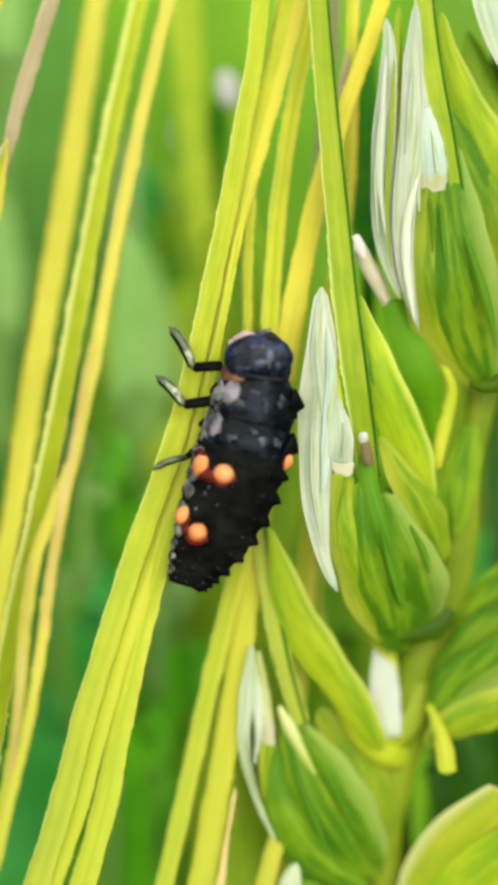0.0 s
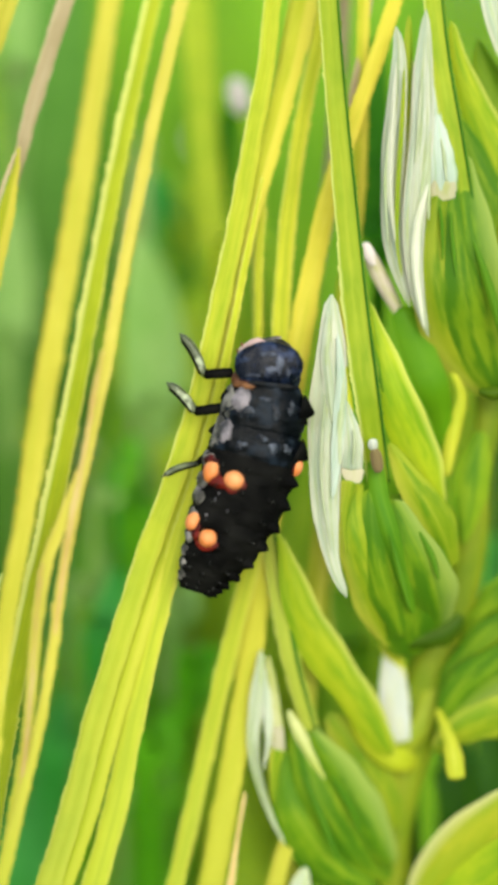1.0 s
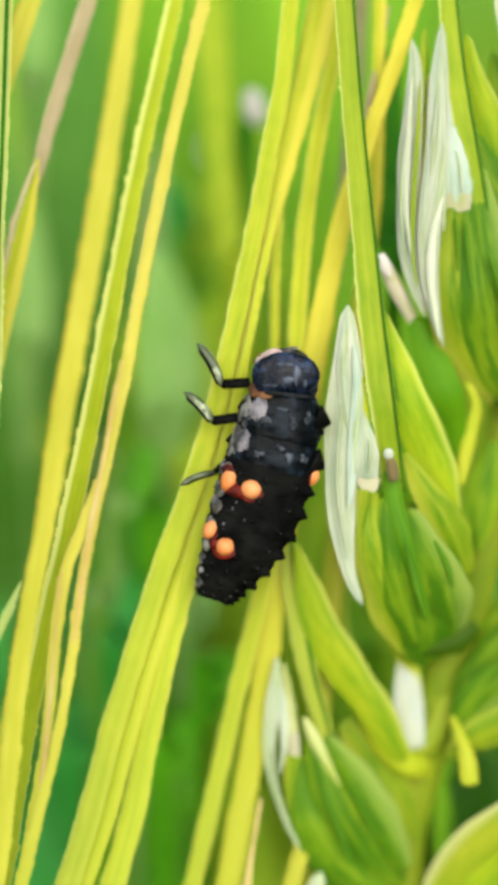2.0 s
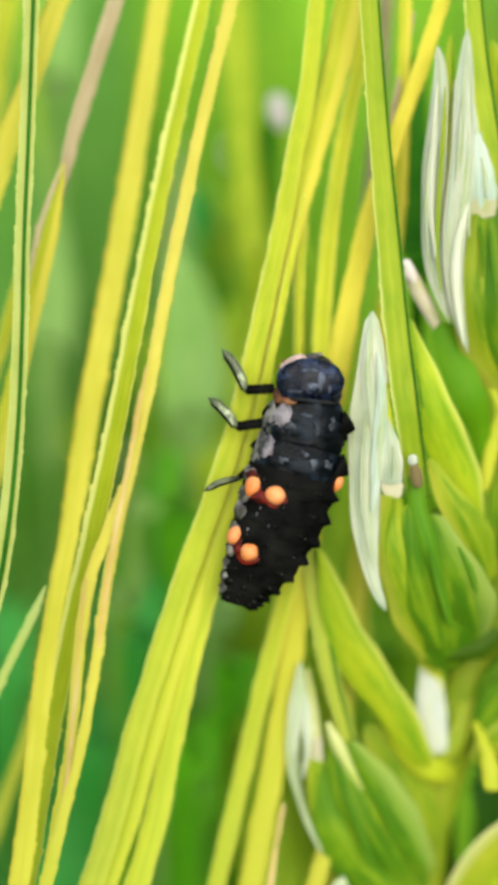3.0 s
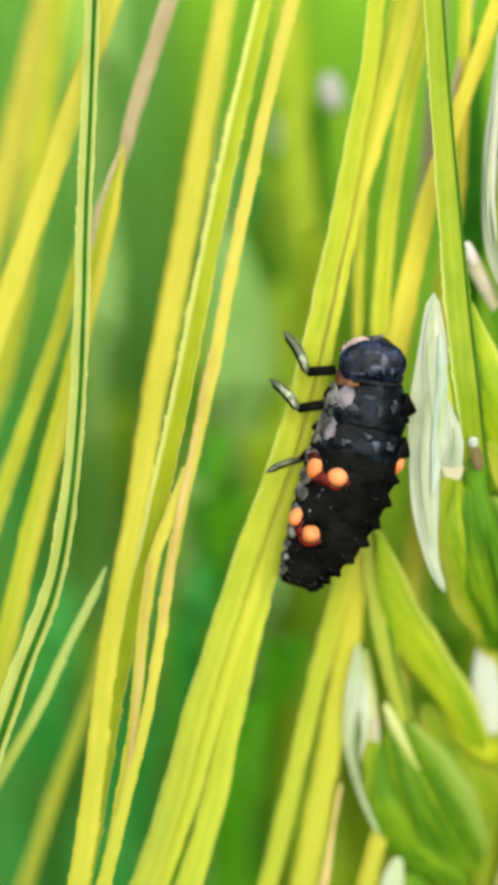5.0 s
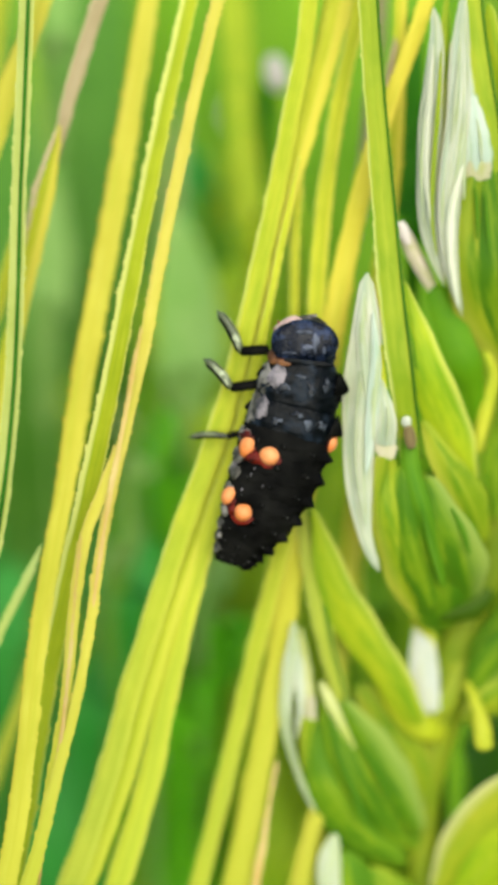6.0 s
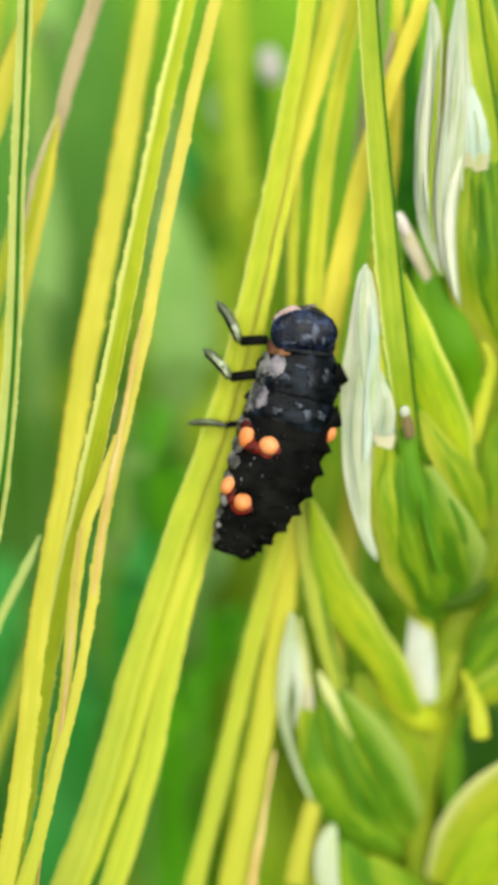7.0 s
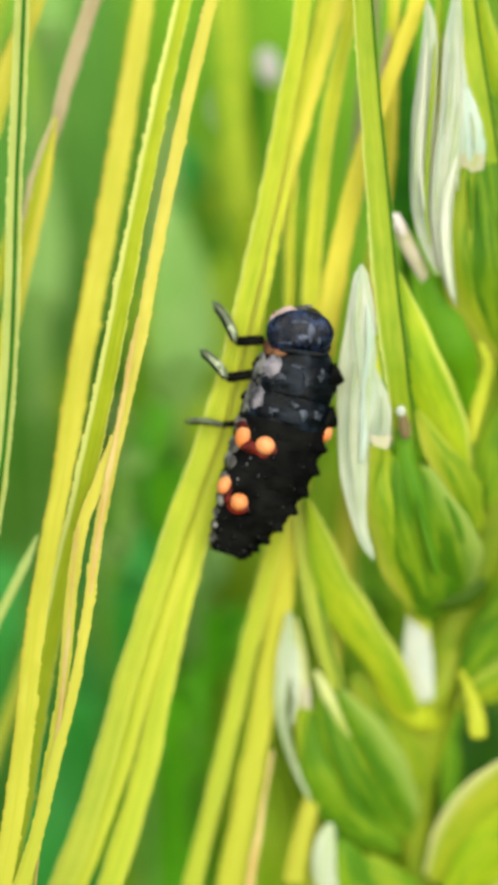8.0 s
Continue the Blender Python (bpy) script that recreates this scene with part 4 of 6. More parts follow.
    husk(sp, [(13.47, 6.61), (12.65, 10.56), (11.84, 13.58), (11.26, 16.38)], (-2.0, -0.8), 2.6, 0.7, HUSK, power=(0.5, 0.8), ribs=0.025, nribs=5)
    sp = spikelet("spikelet with a papery glume")
    husk(sp, [(13.47, 13.58), (12.77, 15.68), (12.19, 17.77), (11.72, 20.10)], (0, 0.6), 1.5, 0.3, PAPER, "glume", "papery whitish glume", power=(0.85, 0.6), ribs=0.22, nribs=3)
    husk(sp, [(14.40, 12.65), (13.70, 15.91), (13.24, 19.17), (13.12, 21.96)], (-1, 0.2), 3.2, 1.0, HUSK, power=(0.5, 0.6), ribs=0.025, nribs=5)
    # lower spikelet
    sp = spikelet("plump spikelet with a thin papery glume")
    husk(sp, [(7.37, -18.05), (6.02, -16.19), (4.82, -14.33), (3.93, -12.47)], (-3.8, -2.9), (0.70, 3.02, 3.26, 1.16), 0.5, HUSK, keel=0.4)
    husk(sp, [(7.00, -18.63), (5.09, -17.35), (3.75, -15.54), (3.19, -13.98), (3.07, -12.47)], (-3.4, -2.2, -2.1), (0.47, 1.81, 1.95, 1.44, 0.47), 0.5, HUSK, ribs=0.025, nribs=3, keel=0.4)
    husk(sp, [(7.00, -17.93), (5.79, -16.66), (4.68, -14.91), (3.98, -13.05), (3.51, -11.12)], (-3.4, -2.1, -1.9), (0.47, 1.54, 1.63, 1.16, 0.23), 0.5, HUSK, ribs=0.025, nribs=3, keel=0.5)
    husk(sp, [(7.54, -17.35), (6.68, -15.91), (5.75, -14.33), (4.82, -12.82), (3.88, -11.30)], (-3.5, -1.9), (0.70, 1.91, 1.95, 1.40, 0.23), 0.5, HUSK_EDGED, ribs=0.025, nribs=3, keel=0.5)
    husk(sp, [(7.61, -15.96), (7.14, -14.79), (6.54, -13.63), (5.84, -12.35), (4.98, -11.12)], (-3.7, -2.7), (0.56, 1.95, 2.14, 1.72, 0.47), 0.4, HUSK_OLIVE, keel=0.5)
    husk(sp, [(3.19, -16.47), (2.61, -15.26), (2.14, -13.86), (1.93, -12.24), (2.07, -10.84), (2.26, -8.51)], (-2.0, -1.5), (0.1, 0.26, 0.36, 0.52, 0.56, 0.25), 0.25, PAPER_THIN, "glume", "thin papery glume", ribs=0.22, nribs=2, ragged=1.8)
    husk(sp, [(2.35, -13.4), (2.55, -12.0), (2.5, -10.6), (2.4, -9.2)], (-1.55, -1.4), (0.08, 0.3, 0.34, 0.08), 0.12, PAPER, "glume", "whitish fold of the glume", ribs=0.15, nribs=2, ragged=1.8)
    husk(sp, [(2.86, -12.00), (2.77, -11.19), (2.68, -10.26), (2.54, -8.75)], (-1.7, -1.6), (0.60, 0.60, 0.51, 0.14), 0.2, GLUME_CREAM, "glume", "thin papery glume", ribs=0.1, nribs=2)
    husk(sp, [(3.00, -12.65), (2.91, -12.19), (2.81, -11.65)], (-1.7, -1.55), (0.42, 0.60, 0.60), 0.12, PAPER_PINK, "glume", "pinkish rim of the glume")
    husk(sp, [(2.68, -14.79), (2.72, -13.63), (2.91, -12.51)], (-2.0, -1.7), (0.09, 0.33, 0.65), 0.2, HUSK_OLIVE, "glume", "yellowed husk tip")
    husk(sp, [(4.82, -13.82), (4.12, -12.58), (3.75, -11.82), (3.37, -10.98)], (-1.9, -1.55), (0.12, 0.4, 0.5, 0.19), 0.2, GLUME_CREAM, "glume", "pale husk tip")
    husk(sp, [(5.37, -17.12), (4.63, -15.26), (3.98, -13.63)], (-1.65, -1.6), (0.12, 0.33, 0.12), 0.1, HUSK_DARK, "crease", "thin dark green strip")
    husk(sp, [(6.30, -15.96), (5.79, -14.79), (5.09, -13.63)], (-1.9, -1.75), (0.09, 0.26, 0.09), 0.1, HUSK_DARK, "crease", "thin dark green strip")
    husk(sp, [(2.58, -14.91), (2.21, -13.63), (2.00, -12.24)], (-1.75, -1.5), (0.07, 0.14, 0.07), 0.1, PAPER_GREY, "fold", "greenish fold")
    husk(sp, [(2.42, -11.77), (2.44, -10.61), (2.49, -9.44)], (-1.5, -1.5), (0.07, 0.19, 0.07), 0.1, HUSK_OLIVE, "fold", "greenish fold")
    awn(sp, [(4.28, -11.77), (3.88, -10.37), (3.51, -8.98), (3.12, -6.89), (2.77, -4.68), (2.49, -2.23), (2.42, 1.02), (2.26, 4.51), (2.12, 8.23)], (-1.9, -1.5, -1.2, -1.4, -2.2, -2.4), (0.6, 0.8, 0.75, 0.65, 0.55, 0.45, 0.3), AWN_GREEN, groove=0.1, line=(0.6, 0.2))
    sp = spikelet("slim lime-green floret")
    husk(sp, [(7.54, -12.82), (6.49, -11.12), (5.14, -9.03), (3.98, -6.93), (3.00, -3.75)], (-2.4, -0.6), (0.70, 1.54, 1.77, 1.26, 0.19), 0.35, HUSK_LIME, keel=0.7, ragged=1.3)
    awn(sp, [(5.09, -9.21), (4.86, -6.19), (4.86, -3.86), (4.91, -1.54), (4.98, 0.56)], (-3.5, -3.5), (0.4, 0.6, 0.5, 0.3), HUSK_LIME, "thin lime awn")
    # far-side spikelets
    sp = spikelet("broad green spikelet")
    husk(sp, [(9.28, -12.70), (10.33, -11.77), (11.72, -11.12), (13.47, -10.61)], (-2.8, -1.8), (0.37, 1.63, 1.95, 1.40), 0.5, HUSK_OLIVE, keel=0.5)
    husk(sp, [(9.40, -12.00), (10.44, -10.49), (11.72, -9.44), (13.35, -8.51)], (-2.8, -1.3), (0.37, 1.67, 1.95, 1.40), 0.5, HUSK_EDGED, keel=0.5, ribs=0.025, nribs=3)
    husk(sp, [(9.51, -11.30), (10.44, -9.44), (11.61, -8.28), (13.00, -7.23)], (-3.2, -1.9), (0.37, 1.54, 1.86, 1.16), 0.5, HUSK, keel=0.5, ribs=0.025, nribs=3)
    husk(sp, [(9.42, -10.96), (9.70, -11.65), (10.03, -12.58), (10.21, -13.86)], (-2.4, -1.3), (0.23, 0.51, 0.74, 0.65), 0.25, HUSK_YELLOW, "glume", "short yellow hooked glume")
    husk(sp, [(10.44, -8.51), (11.26, -7.35), (12.19, -6.42), (13.24, -5.49)], (-3.4, -2.4), (0.37, 1.30, 1.63, 1.16), 0.5, HUSK, keel=0.5)
    sp = spikelet("yellow-green spikelet")
    husk(sp, [(8.35, -19.91), (9.51, -18.05), (10.91, -16.42), (12.65, -14.68)], (-3.2, -1.5), (1.16, 2.61, 2.79, 1.63), 0.4, HUSK_GOLD, keel=0.6, ragged=0.25)
    husk(sp, [(9.05, -20.84), (10.44, -19.10), (11.96, -17.70), (13.47, -16.42)], (-3.0, -1.2), (1.16, 2.56, 2.79, 1.86), 0.4, HUSK_LIME, keel=0.6, ragged=0.25, ribs=0.025, nribs=3)
    sp = spikelet("dark green spikelet")
    husk(sp, [(7.89, -23.63), (6.02, -21.77), (4.86, -19.91), (4.40, -18.05)], (-3.6, -2.2), 3.0, 1.0, HUSK, power=(0.5, 0.6), ribs=0.025, nribs=6)
    husk(sp, [(8.12, -23.40), (6.96, -21.31), (6.02, -19.91), (5.33, -18.75)], (-3.8, -2.6), 3.0, 1.0, HUSK_OLIVE, power=(0.5, 0.6), ribs=0.025, nribs=6)
    husk(sp, [(4.63, -21.31), (3.86, -19.91), (3.75, -18.52), (4.02, -17.35)], (-2.2, -1.9), 1.0, 0.3, PAPER_THIN, "glume", "papery whitish glume", power=(0.85, 0.6), ribs=0.1, nribs=3)
    awn(sp, [(2.42, -19.91), (2.81, -18.05), (3.16, -16.66), (3.30, -16.14)], (-2.4, -2.4), (0.8, 0.75, 0.65), AWN_YELLOW, "short yellow awn end", tip=0.5)
    return ear


main_ear()


# ---- the ears whose awns cross the view ----
def awned_ear(label, top, foot_lean, awns, w):
    """An ear below the view, foot on the soil, with a husk at the foot of each of its awns."""
    head_end = at(*top, w)
    stem_top = at(top[0] - 6, top[1] - 34, w - 2)
    foot = ground_below(stem_top, foot_lean)
    ear = thing("barley_ear", foot, label, "barley ear", "barley ears")
    rach = curve_through([stem_top, at(top[0] - 3, top[1] - 17, w - 1), head_end], 40)
    grid_part("rachis", tube(rach, 0.0007, 10, flat=0.7), np.linspace(0, 1, 10), RACHIS, ear)
    stalk_down(ear, rach[0], foot, 0.0010, 0.0016, rach[0] - rach[1])
    for k, (points, depth, widths, material, words, kw) in enumerate(awns):
        f = 0.98 - 0.9 * (k + 0.5) / len(awns)
        node_at = rach[int(f * 39)]
        d0 = depth[0] if isinstance(depth, (tuple, list)) else depth
        first = at(*points[0], d0)
        s = new("spikelet")
        s.parent = ear
        mid = node_at * 0.55 + first * 0.45 + OUT * 0.0006
        bodies = husk_rings([node_at, node_at * 0.7 + first * 0.3 + OUT * 0.001, mid, first], 3.0, 1.2, power=(0.5, 0.9), ribs=0.025, nribs=6)
        grid_part("husk", bodies, HUSK_U, HUSK if k % 2 else HUSK_LIME, s, thin=(0, 18))
        awn(s, points, depth, widths, material, words, **kw)
    return ear


YEL, GRN, LIM, TAN = AWN_YELLOW, AWN_GREEN, AWN_LIME, AWN_TAN
awned_ear("barley ear with yellow and green toothed awns", (-11.65, -29.45), (-0.02, 0.05), [
    ([(-11.65, -28.29), (-10.49, -23.17), (-9.40, -18.24), (-8.86, -14.33), (-8.49, -10.84), (-7.93, -6.89), (-7.22, -3.16), (-6.54, 1.02), (-5.79, 5.21), (-5.09, 8.93), (-4.40, 13.12), (-3.56, 18.24)], (3.2, 3.8, 5.4, 6.8), (1.0, 0.95, 0.85, 0.8, 0.74, 0.7, 0.7, 0.82, 0.88, 0.85, 0.8, 0.72), YEL, "broad yellow awn with fine teeth", dict(tip=26, teeth=0.09, pitch=0.32, step=0.07)),
    ([(-11.19, -28.29), (-9.79, -21.31), (-8.82, -16.19), (-8.05, -11.54), (-7.33, -7.82), (-6.42, -3.86), (-5.42, 0.79), (-4.58, 5.21), (-3.86, 8.93), (-3.05, 12.89), (-1.84, 18.24)], (0.5, 1.0, 3.4, 4.6), (0.9, 0.9, 0.86, 0.8, 0.76, 0.66, 0.6), AWN_BRIGHT, "lime awn with pale toothed edges", dict(tip=26, teeth=0.10, pitch=0.34, step=0.06)),
    ([(-10.49, -28.29), (-9.56, -22.47), (-8.35, -18.24), (-7.47, -14.79), (-6.72, -11.77), (-6.16, -8.75), (-5.75, -5.72), (-5.26, -3.16), (-4.54, 0.09), (-3.93, 2.88), (-3.33, 6.14), (-2.58, 9.86), (-1.84, 13.35), (-0.65, 18.24)], (3.4, 4.0), (0.85, 0.7, 0.42, 0.36, 0.36, 0.44, 0.46, 0.46), AWN_STRAW, "narrow yellow awn with fine teeth", dict(tip=22, teeth=0.08, pitch=0.32, step=0.07)),
    ([(-9.33, -25.96), (-8.63, -20.14), (-7.84, -15.49), (-7.33, -12.93), (-7.00, -10.14), (-6.77, -7.58), (-6.35, -5.02), (-5.70, -3.28), (-4.95, -1.30)], (2.9, 3.5, 3.7), (0.4, 0.38, 0.36, 0.4, 0.45, 0.4), AWN_STRAW, "thin yellow awn", dict()),
    ([(-9.10, -25.96), (-8.35, -18.52), (-7.47, -14.91), (-6.72, -11.89), (-6.16, -8.86), (-5.75, -5.84), (-5.33, -3.28), (-4.77, -0.37), (-4.40, 1.84), (-4.09, 3.35)], (3.0, 3.4, 3.7, 4.3, 4.5), (0.04, 0.04, 0.04, 0.04, 0.05, 0.1, 0.17, 0.12), AWN_BROWN, "thin dry brownish awn", dict(tip=0.3)),
    ([(-8.86, -25.96), (-8.21, -18.98), (-7.56, -14.79), (-7.21, -12.24), (-6.96, -9.68), (-6.77, -7.35), (-6.56, -5.30)], (3.0, 3.4, 4.2, 4.3), (0.05, 0.05, 0.07, 0.12, 0.13, 0.06), AWN_BROWN, "thin dry brownish awn", dict(tip=0.3)),
], 2.0)
awned_ear("barley ear with pale awns, some bleached tan", (-17.93, -28.29), (-0.03, 0.06), [
    ([(-16.07, -25.96), (-13.98, -16.66), (-11.89, -10.14), (-10.49, -6.42), (-9.84, -3.16), (-9.42, 1.02), (-9.23, 5.21), (-9.14, 8.93), (-8.96, 13.12), (-8.77, 18.24)], (1.0, 1.2), (1.1, 1.0, 0.9, 0.72, 0.6, 0.58, 0.58), AWN_STRIPED, "pale green awn with a dark groove", dict(tip=26, groove=0.1, teeth=0.07, line=(0.3, 0.28, 0.52))),
    ([(-20.03, -25.96), (-17.93, -14.33), (-15.38, -3.86), (-13.05, 3.12), (-10.72, 9.86), (-9.56, 13.35), (-8.72, 15.68), (-7.82, 18.24)], (-1.4, -1.0), (1.2, 1.1, 1.0, 0.85), YEL, "yellow awn", dict(tip=26)),
    ([(-17.93, -25.96), (-16.07, -16.66), (-13.51, -6.19), (-11.65, -0.37), (-10.37, 3.35), (-9.6, 5.9), (-9.1, 8.2)], (-2.4, -2.0), (1.0, 0.95, 0.8, 0.7, 0.5), LIM, "lime awn", dict(tip=1)),
    ([(-15.84, -25.96), (-13.51, -14.33), (-11.42, -5.02), (-9.79, 1.49), (-8.82, 5.56), (-8.16, 8.47), (-7.65, 10.79)], (-1.3, -0.5), (0.9, 0.9, 0.9, 0.85, 0.7), AWN_LEMON, "yellow awn with a bleached end", dict(tip=1.2)),
    ([(-15.72, -25.73), (-13.40, -14.10), (-11.30, -4.79), (-9.70, 1.72), (-8.72, 5.79), (-8.07, 8.70), (-7.51, 11.26), (-6.77, 14.05), (-5.44, 18.24)], (-1.4, -1.0), (0.05, 0.05, 0.05, 0.05, 0.05, 0.05, 0.05, 0.05, 0.05, 0.3, 0.62, 0.64), TAN, "bleached tan awn", dict(tip=20)),
    ([(-15.84, -25.96), (-13.51, -14.33), (-11.42, -5.02), (-9.79, 1.49), (-9.05, 5.0), (-8.75, 7.6), (-8.50, 9.16), (-8.10, 10.44), (-7.72, 11.44)], (-1.7, -1.6, -0.9, 0.0), (0.03, 0.03, 0.03, 0.03, 0.03, 0.03, 0.03, 0.03, 0.03, 0.06, 0.2, 0.2), AWN_BLUSH, "pale broken awn tip", dict(tip=0.4)),
    ([(-16.31, -21.31), (-13.05, -15.03), (-10.96, -11.30), (-9.79, -8.75), (-8.98, -7.12), (-8.30, -5.63)], (-1.0, 0.4), (0.7, 0.6, 0.48, 0.42, 0.38, 0.34), BRACT, "pale green pointed bract", dict(tip=0.3)),
    ([(-20.96, -23.63), (-17.70, -9.68), (-14.45, 1.95), (-12.12, 10.10), (-10.96, 14.75), (-10.14, 18.24)], (-8, -8), (1.6, 1.5, 1.3), YEL, "yellow awn", dict(tip=20)),
    ([(-13.98, -25.96), (-11.65, -19.45), (-10.26, -15.26), (-9.05, -11.77), (-8.05, -8.51)], (-5, -4), (0.9, 0.8, 0.6, 0.4), GRN, "olive awn", dict(tip=10)),
    ([(-20.03, -21.31), (-16.31, -8.51), (-13.05, 0.09), (-11.65, 5.21), (-10.72, 11.26), (-10.03, 16.84)], (-7, -7), (1.5, 1.4, 1.1, 0.8), LIM, "lime awn", dict(tip=20)),
], -2.0)
awned_ear("barley ear with long lime awns", (-8.86, -31.77), (0.0, 0.05), [
    ([(-9.6, -25.96), (-7.65, -21.07), (-6.5, -18.24), (-5.32, -14.56), (-4.52, -11.54), (-3.58, -8.51), (-2.47, -5.02), (-1.45, -2.23), (-0.54, 0.56), (0.19, 3.35), (0.91, 6.61), (1.51, 9.40), (2.07, 12.42), (2.61, 15.21), (2.93, 18.24)], (-0.6, 0.2, 0.2), (1.1, 1.05, 1.0, 0.95, 0.93, 0.9, 0.86, 0.8, 0.74, 0.74, 0.70, 0.66), GRN, "broad lime awn under the larva", dict(tip=24, groove=0.2, teeth=0.05, step=0.07)),
    ([(-8.6, -25.96), (-7.15, -21.77), (-5.84, -18.24), (-4.68, -15.03), (-3.85, -12.00), (-2.90, -8.75), (-1.93, -5.72), (-0.84, -2.47), (0.09, 0.56), (0.65, 3.12), (1.19, 5.68), (1.88, 8.93), (2.54, 11.26), (3.19, 13.58), (3.80, 15.91), (4.30, 18.24)], (-0.7, -0.2, -0.6, -0.9), (0.8, 0.7, 0.62, 0.6, 0.6, 0.58, 0.82, 0.98), AWN_LEMON, "lemon-lime awn under the larva", dict(tip=24, teeth=0.07, step=0.07)),
    ([(-7.2, -25.96), (-5.8, -21.77), (-4.61, -18.24), (-3.63, -14.79), (-3.08, -12.00), (-2.44, -9.21), (-1.72, -6.42), (-0.83, -3.40), (0.09, -0.37), (0.67, 2.19), (1.19, 4.51), (1.72, 7.07), (2.26, 9.72)], (-0.9, 0.3), (1.0, 1.0, 1.0, 0.95, 0.85, 0.7, 0.5, 0.25), LIM, "lime awn ending beside the larva", dict(tip=1.0)),
    ([(-3.75, -28.29), (-2.35, -22.24), (-1.05, -17.12), (0.26, -11.54), (1.56, -6.19), (2.19, -0.37), (2.23, 4.28), (2.26, 7.07), (2.44, 9.86), (2.77, 12.65), (3.23, 15.45), (3.79, 18.24)], (-3.2, -2.4, -1.1, -1.0), (0.5, 0.5, 0.4, 0.32, 0.3, 0.3), LIM, "thin lime awn", dict(tip=20)),
], -1.0)
awned_ear("barley ear with yellow awns", (-2.58, -31.77), (0.03, 0.05), [
    ([(-3.51, -27.12), (-2.35, -22.24), (-1.33, -18.24), (-0.67, -15.49), (-0.02, -12.70), (0.63, -9.91), (1.28, -7.35), (1.93, -4.79), (2.58, -1.54), (3.05, 3.35), (3.42, 8.47), (4.05, 12.89), (4.86, 16.84)], (-2.2, -2.0, -1.2, -1.1), (0.8, 0.75, 0.7, 0.72, 0.72, 0.68, 0.66, 0.6), LIM, "lime awn", dict(tip=18)),
    ([(-1.42, -27.12), (-0.60, -22.24), (0.16, -18.24), (0.67, -15.49), (1.19, -12.70), (1.65, -9.91), (2.07, -7.12), (2.42, -4.68), (3.00, -0.84), (3.75, 3.12), (4.44, 6.84), (5.19, 10.10), (6.07, 12.65), (7.00, 15.21), (8.00, 18.24)], (-2.0, -2.2, -1.0, -0.3), (1.1, 1.1, 1.1, 1.0, 0.95, 0.95, 1.0, 1.0, 0.95, 0.8, 0.68, 0.6), AWN_GOLD, "strong yellow awn", dict(tip=22)),
    ([(-0.02, -25.96), (0.67, -19.91), (1.05, -17.59), (1.30, -15.96), (1.51, -14.70)], (-1.4, -1.4), (0.5, 0.45, 0.4, 0.3, 0.12), AWN_BROWN, "dry tan awn tip", dict(tip=0.4)),
    ([(2.77, -25.96), (3.93, -12.00), (4.86, -2.70), (5.56, 4.28), (6.09, 8.23), (6.35, 10.56), (6.49, 12.89), (6.54, 15.45)], (-4, -1.0), (0.9, 0.8, 0.8, 0.75, 0.5), AWN_LEMON, "lime awn", dict(tip=12)),
    ([(-0.95, -25.96), (0.16, -18.24), (1.19, -12.70), (2.07, -7.12), (2.77, -2.23), (3.93, 3.81), (5.21, 9.16), (5.84, 12.65), (6.30, 14.98), (6.89, 17.66)], (-3.4, -3.6, -3.2, -1.2, -0.8), (0.3, 0.3, 0.3, 0.3, 0.3, 0.28), TAN, "thin bleached pinkish awn", dict(tip=0.6)),
    ([(-0.95, -25.96), (0.16, -18.24), (1.19, -12.70), (2.07, -7.12), (2.81, -2.23), (4.02, 4.28), (4.98, 9.40), (5.47, 14.05), (5.79, 18.24)], (-4.4, -5, -5), (0.4, 0.4, 0.4, 0.5, 0.6), TAN, "bleached awn", dict(tip=10)),
], -2.5)


# ---- the larva ----
LARVA_V = [4.14, 3.63, 3.12, 2.30, 1.14, -0.26, -1.30, -2.23, -3.05, -3.86, -4.61, -5.30, -5.86, -6.19]
LARVA_U = [2.42, 2.61, 2.68, 2.61, 2.44, 2.12, 1.81, 1.54, 1.21, 0.84, 0.44, 0.02, -0.28, -0.44]
LARVA_R = [0.62, 1.0, 1.3, 1.349, 1.721, 1.791, 1.838, 1.814, 1.721, 1.559, 1.349, 1.070, 0.791, 0.582]
LARVA_W = [1.3, 1.4, 1.5, 1.5, 1.45, 1.4, 1.4, 1.4, 1.35, 1.3, 1.2, 1.05, 0.9, 0.8]
DORSAL = radians(70)


def smooth_at(v, values):
    """Smooth reading of a body measure at height v."""
    vs = np.array(LARVA_V)[::-1]
    ys = np.array(values)[::-1]
    g = np.linspace(v - 0.4, v + 0.4, 9)
    return float(np.interp(g, vs, ys).mean())


def body_point(v, phi, lift=1.0):
    u, r, w = smooth_at(v, LARVA_U), smooth_at(v, LARVA_R), smooth_at(v, LARVA_W)
    du = smooth_at(v - 0.3, LARVA_U) - smooth_at(v + 0.3, LARVA_U)
    axis = unit(RIGHT * du - UP * 0.6)
    side = unit(np.cross(OUT, axis))
    if np.dot(side, RIGHT) < 0:
        side = -side
    thick = 0.72 * r if r < 1.5 else 1.08 + 0.25 * (r - 1.5)
    c = at(u, v, w)
    nor = unit(side * math.cos(phi) / r + OUT * math.sin(phi) / thick)
    return c + lift * (side * r * math.cos(phi) + OUT * thick * math.sin(phi)) / 1000, nor, axis


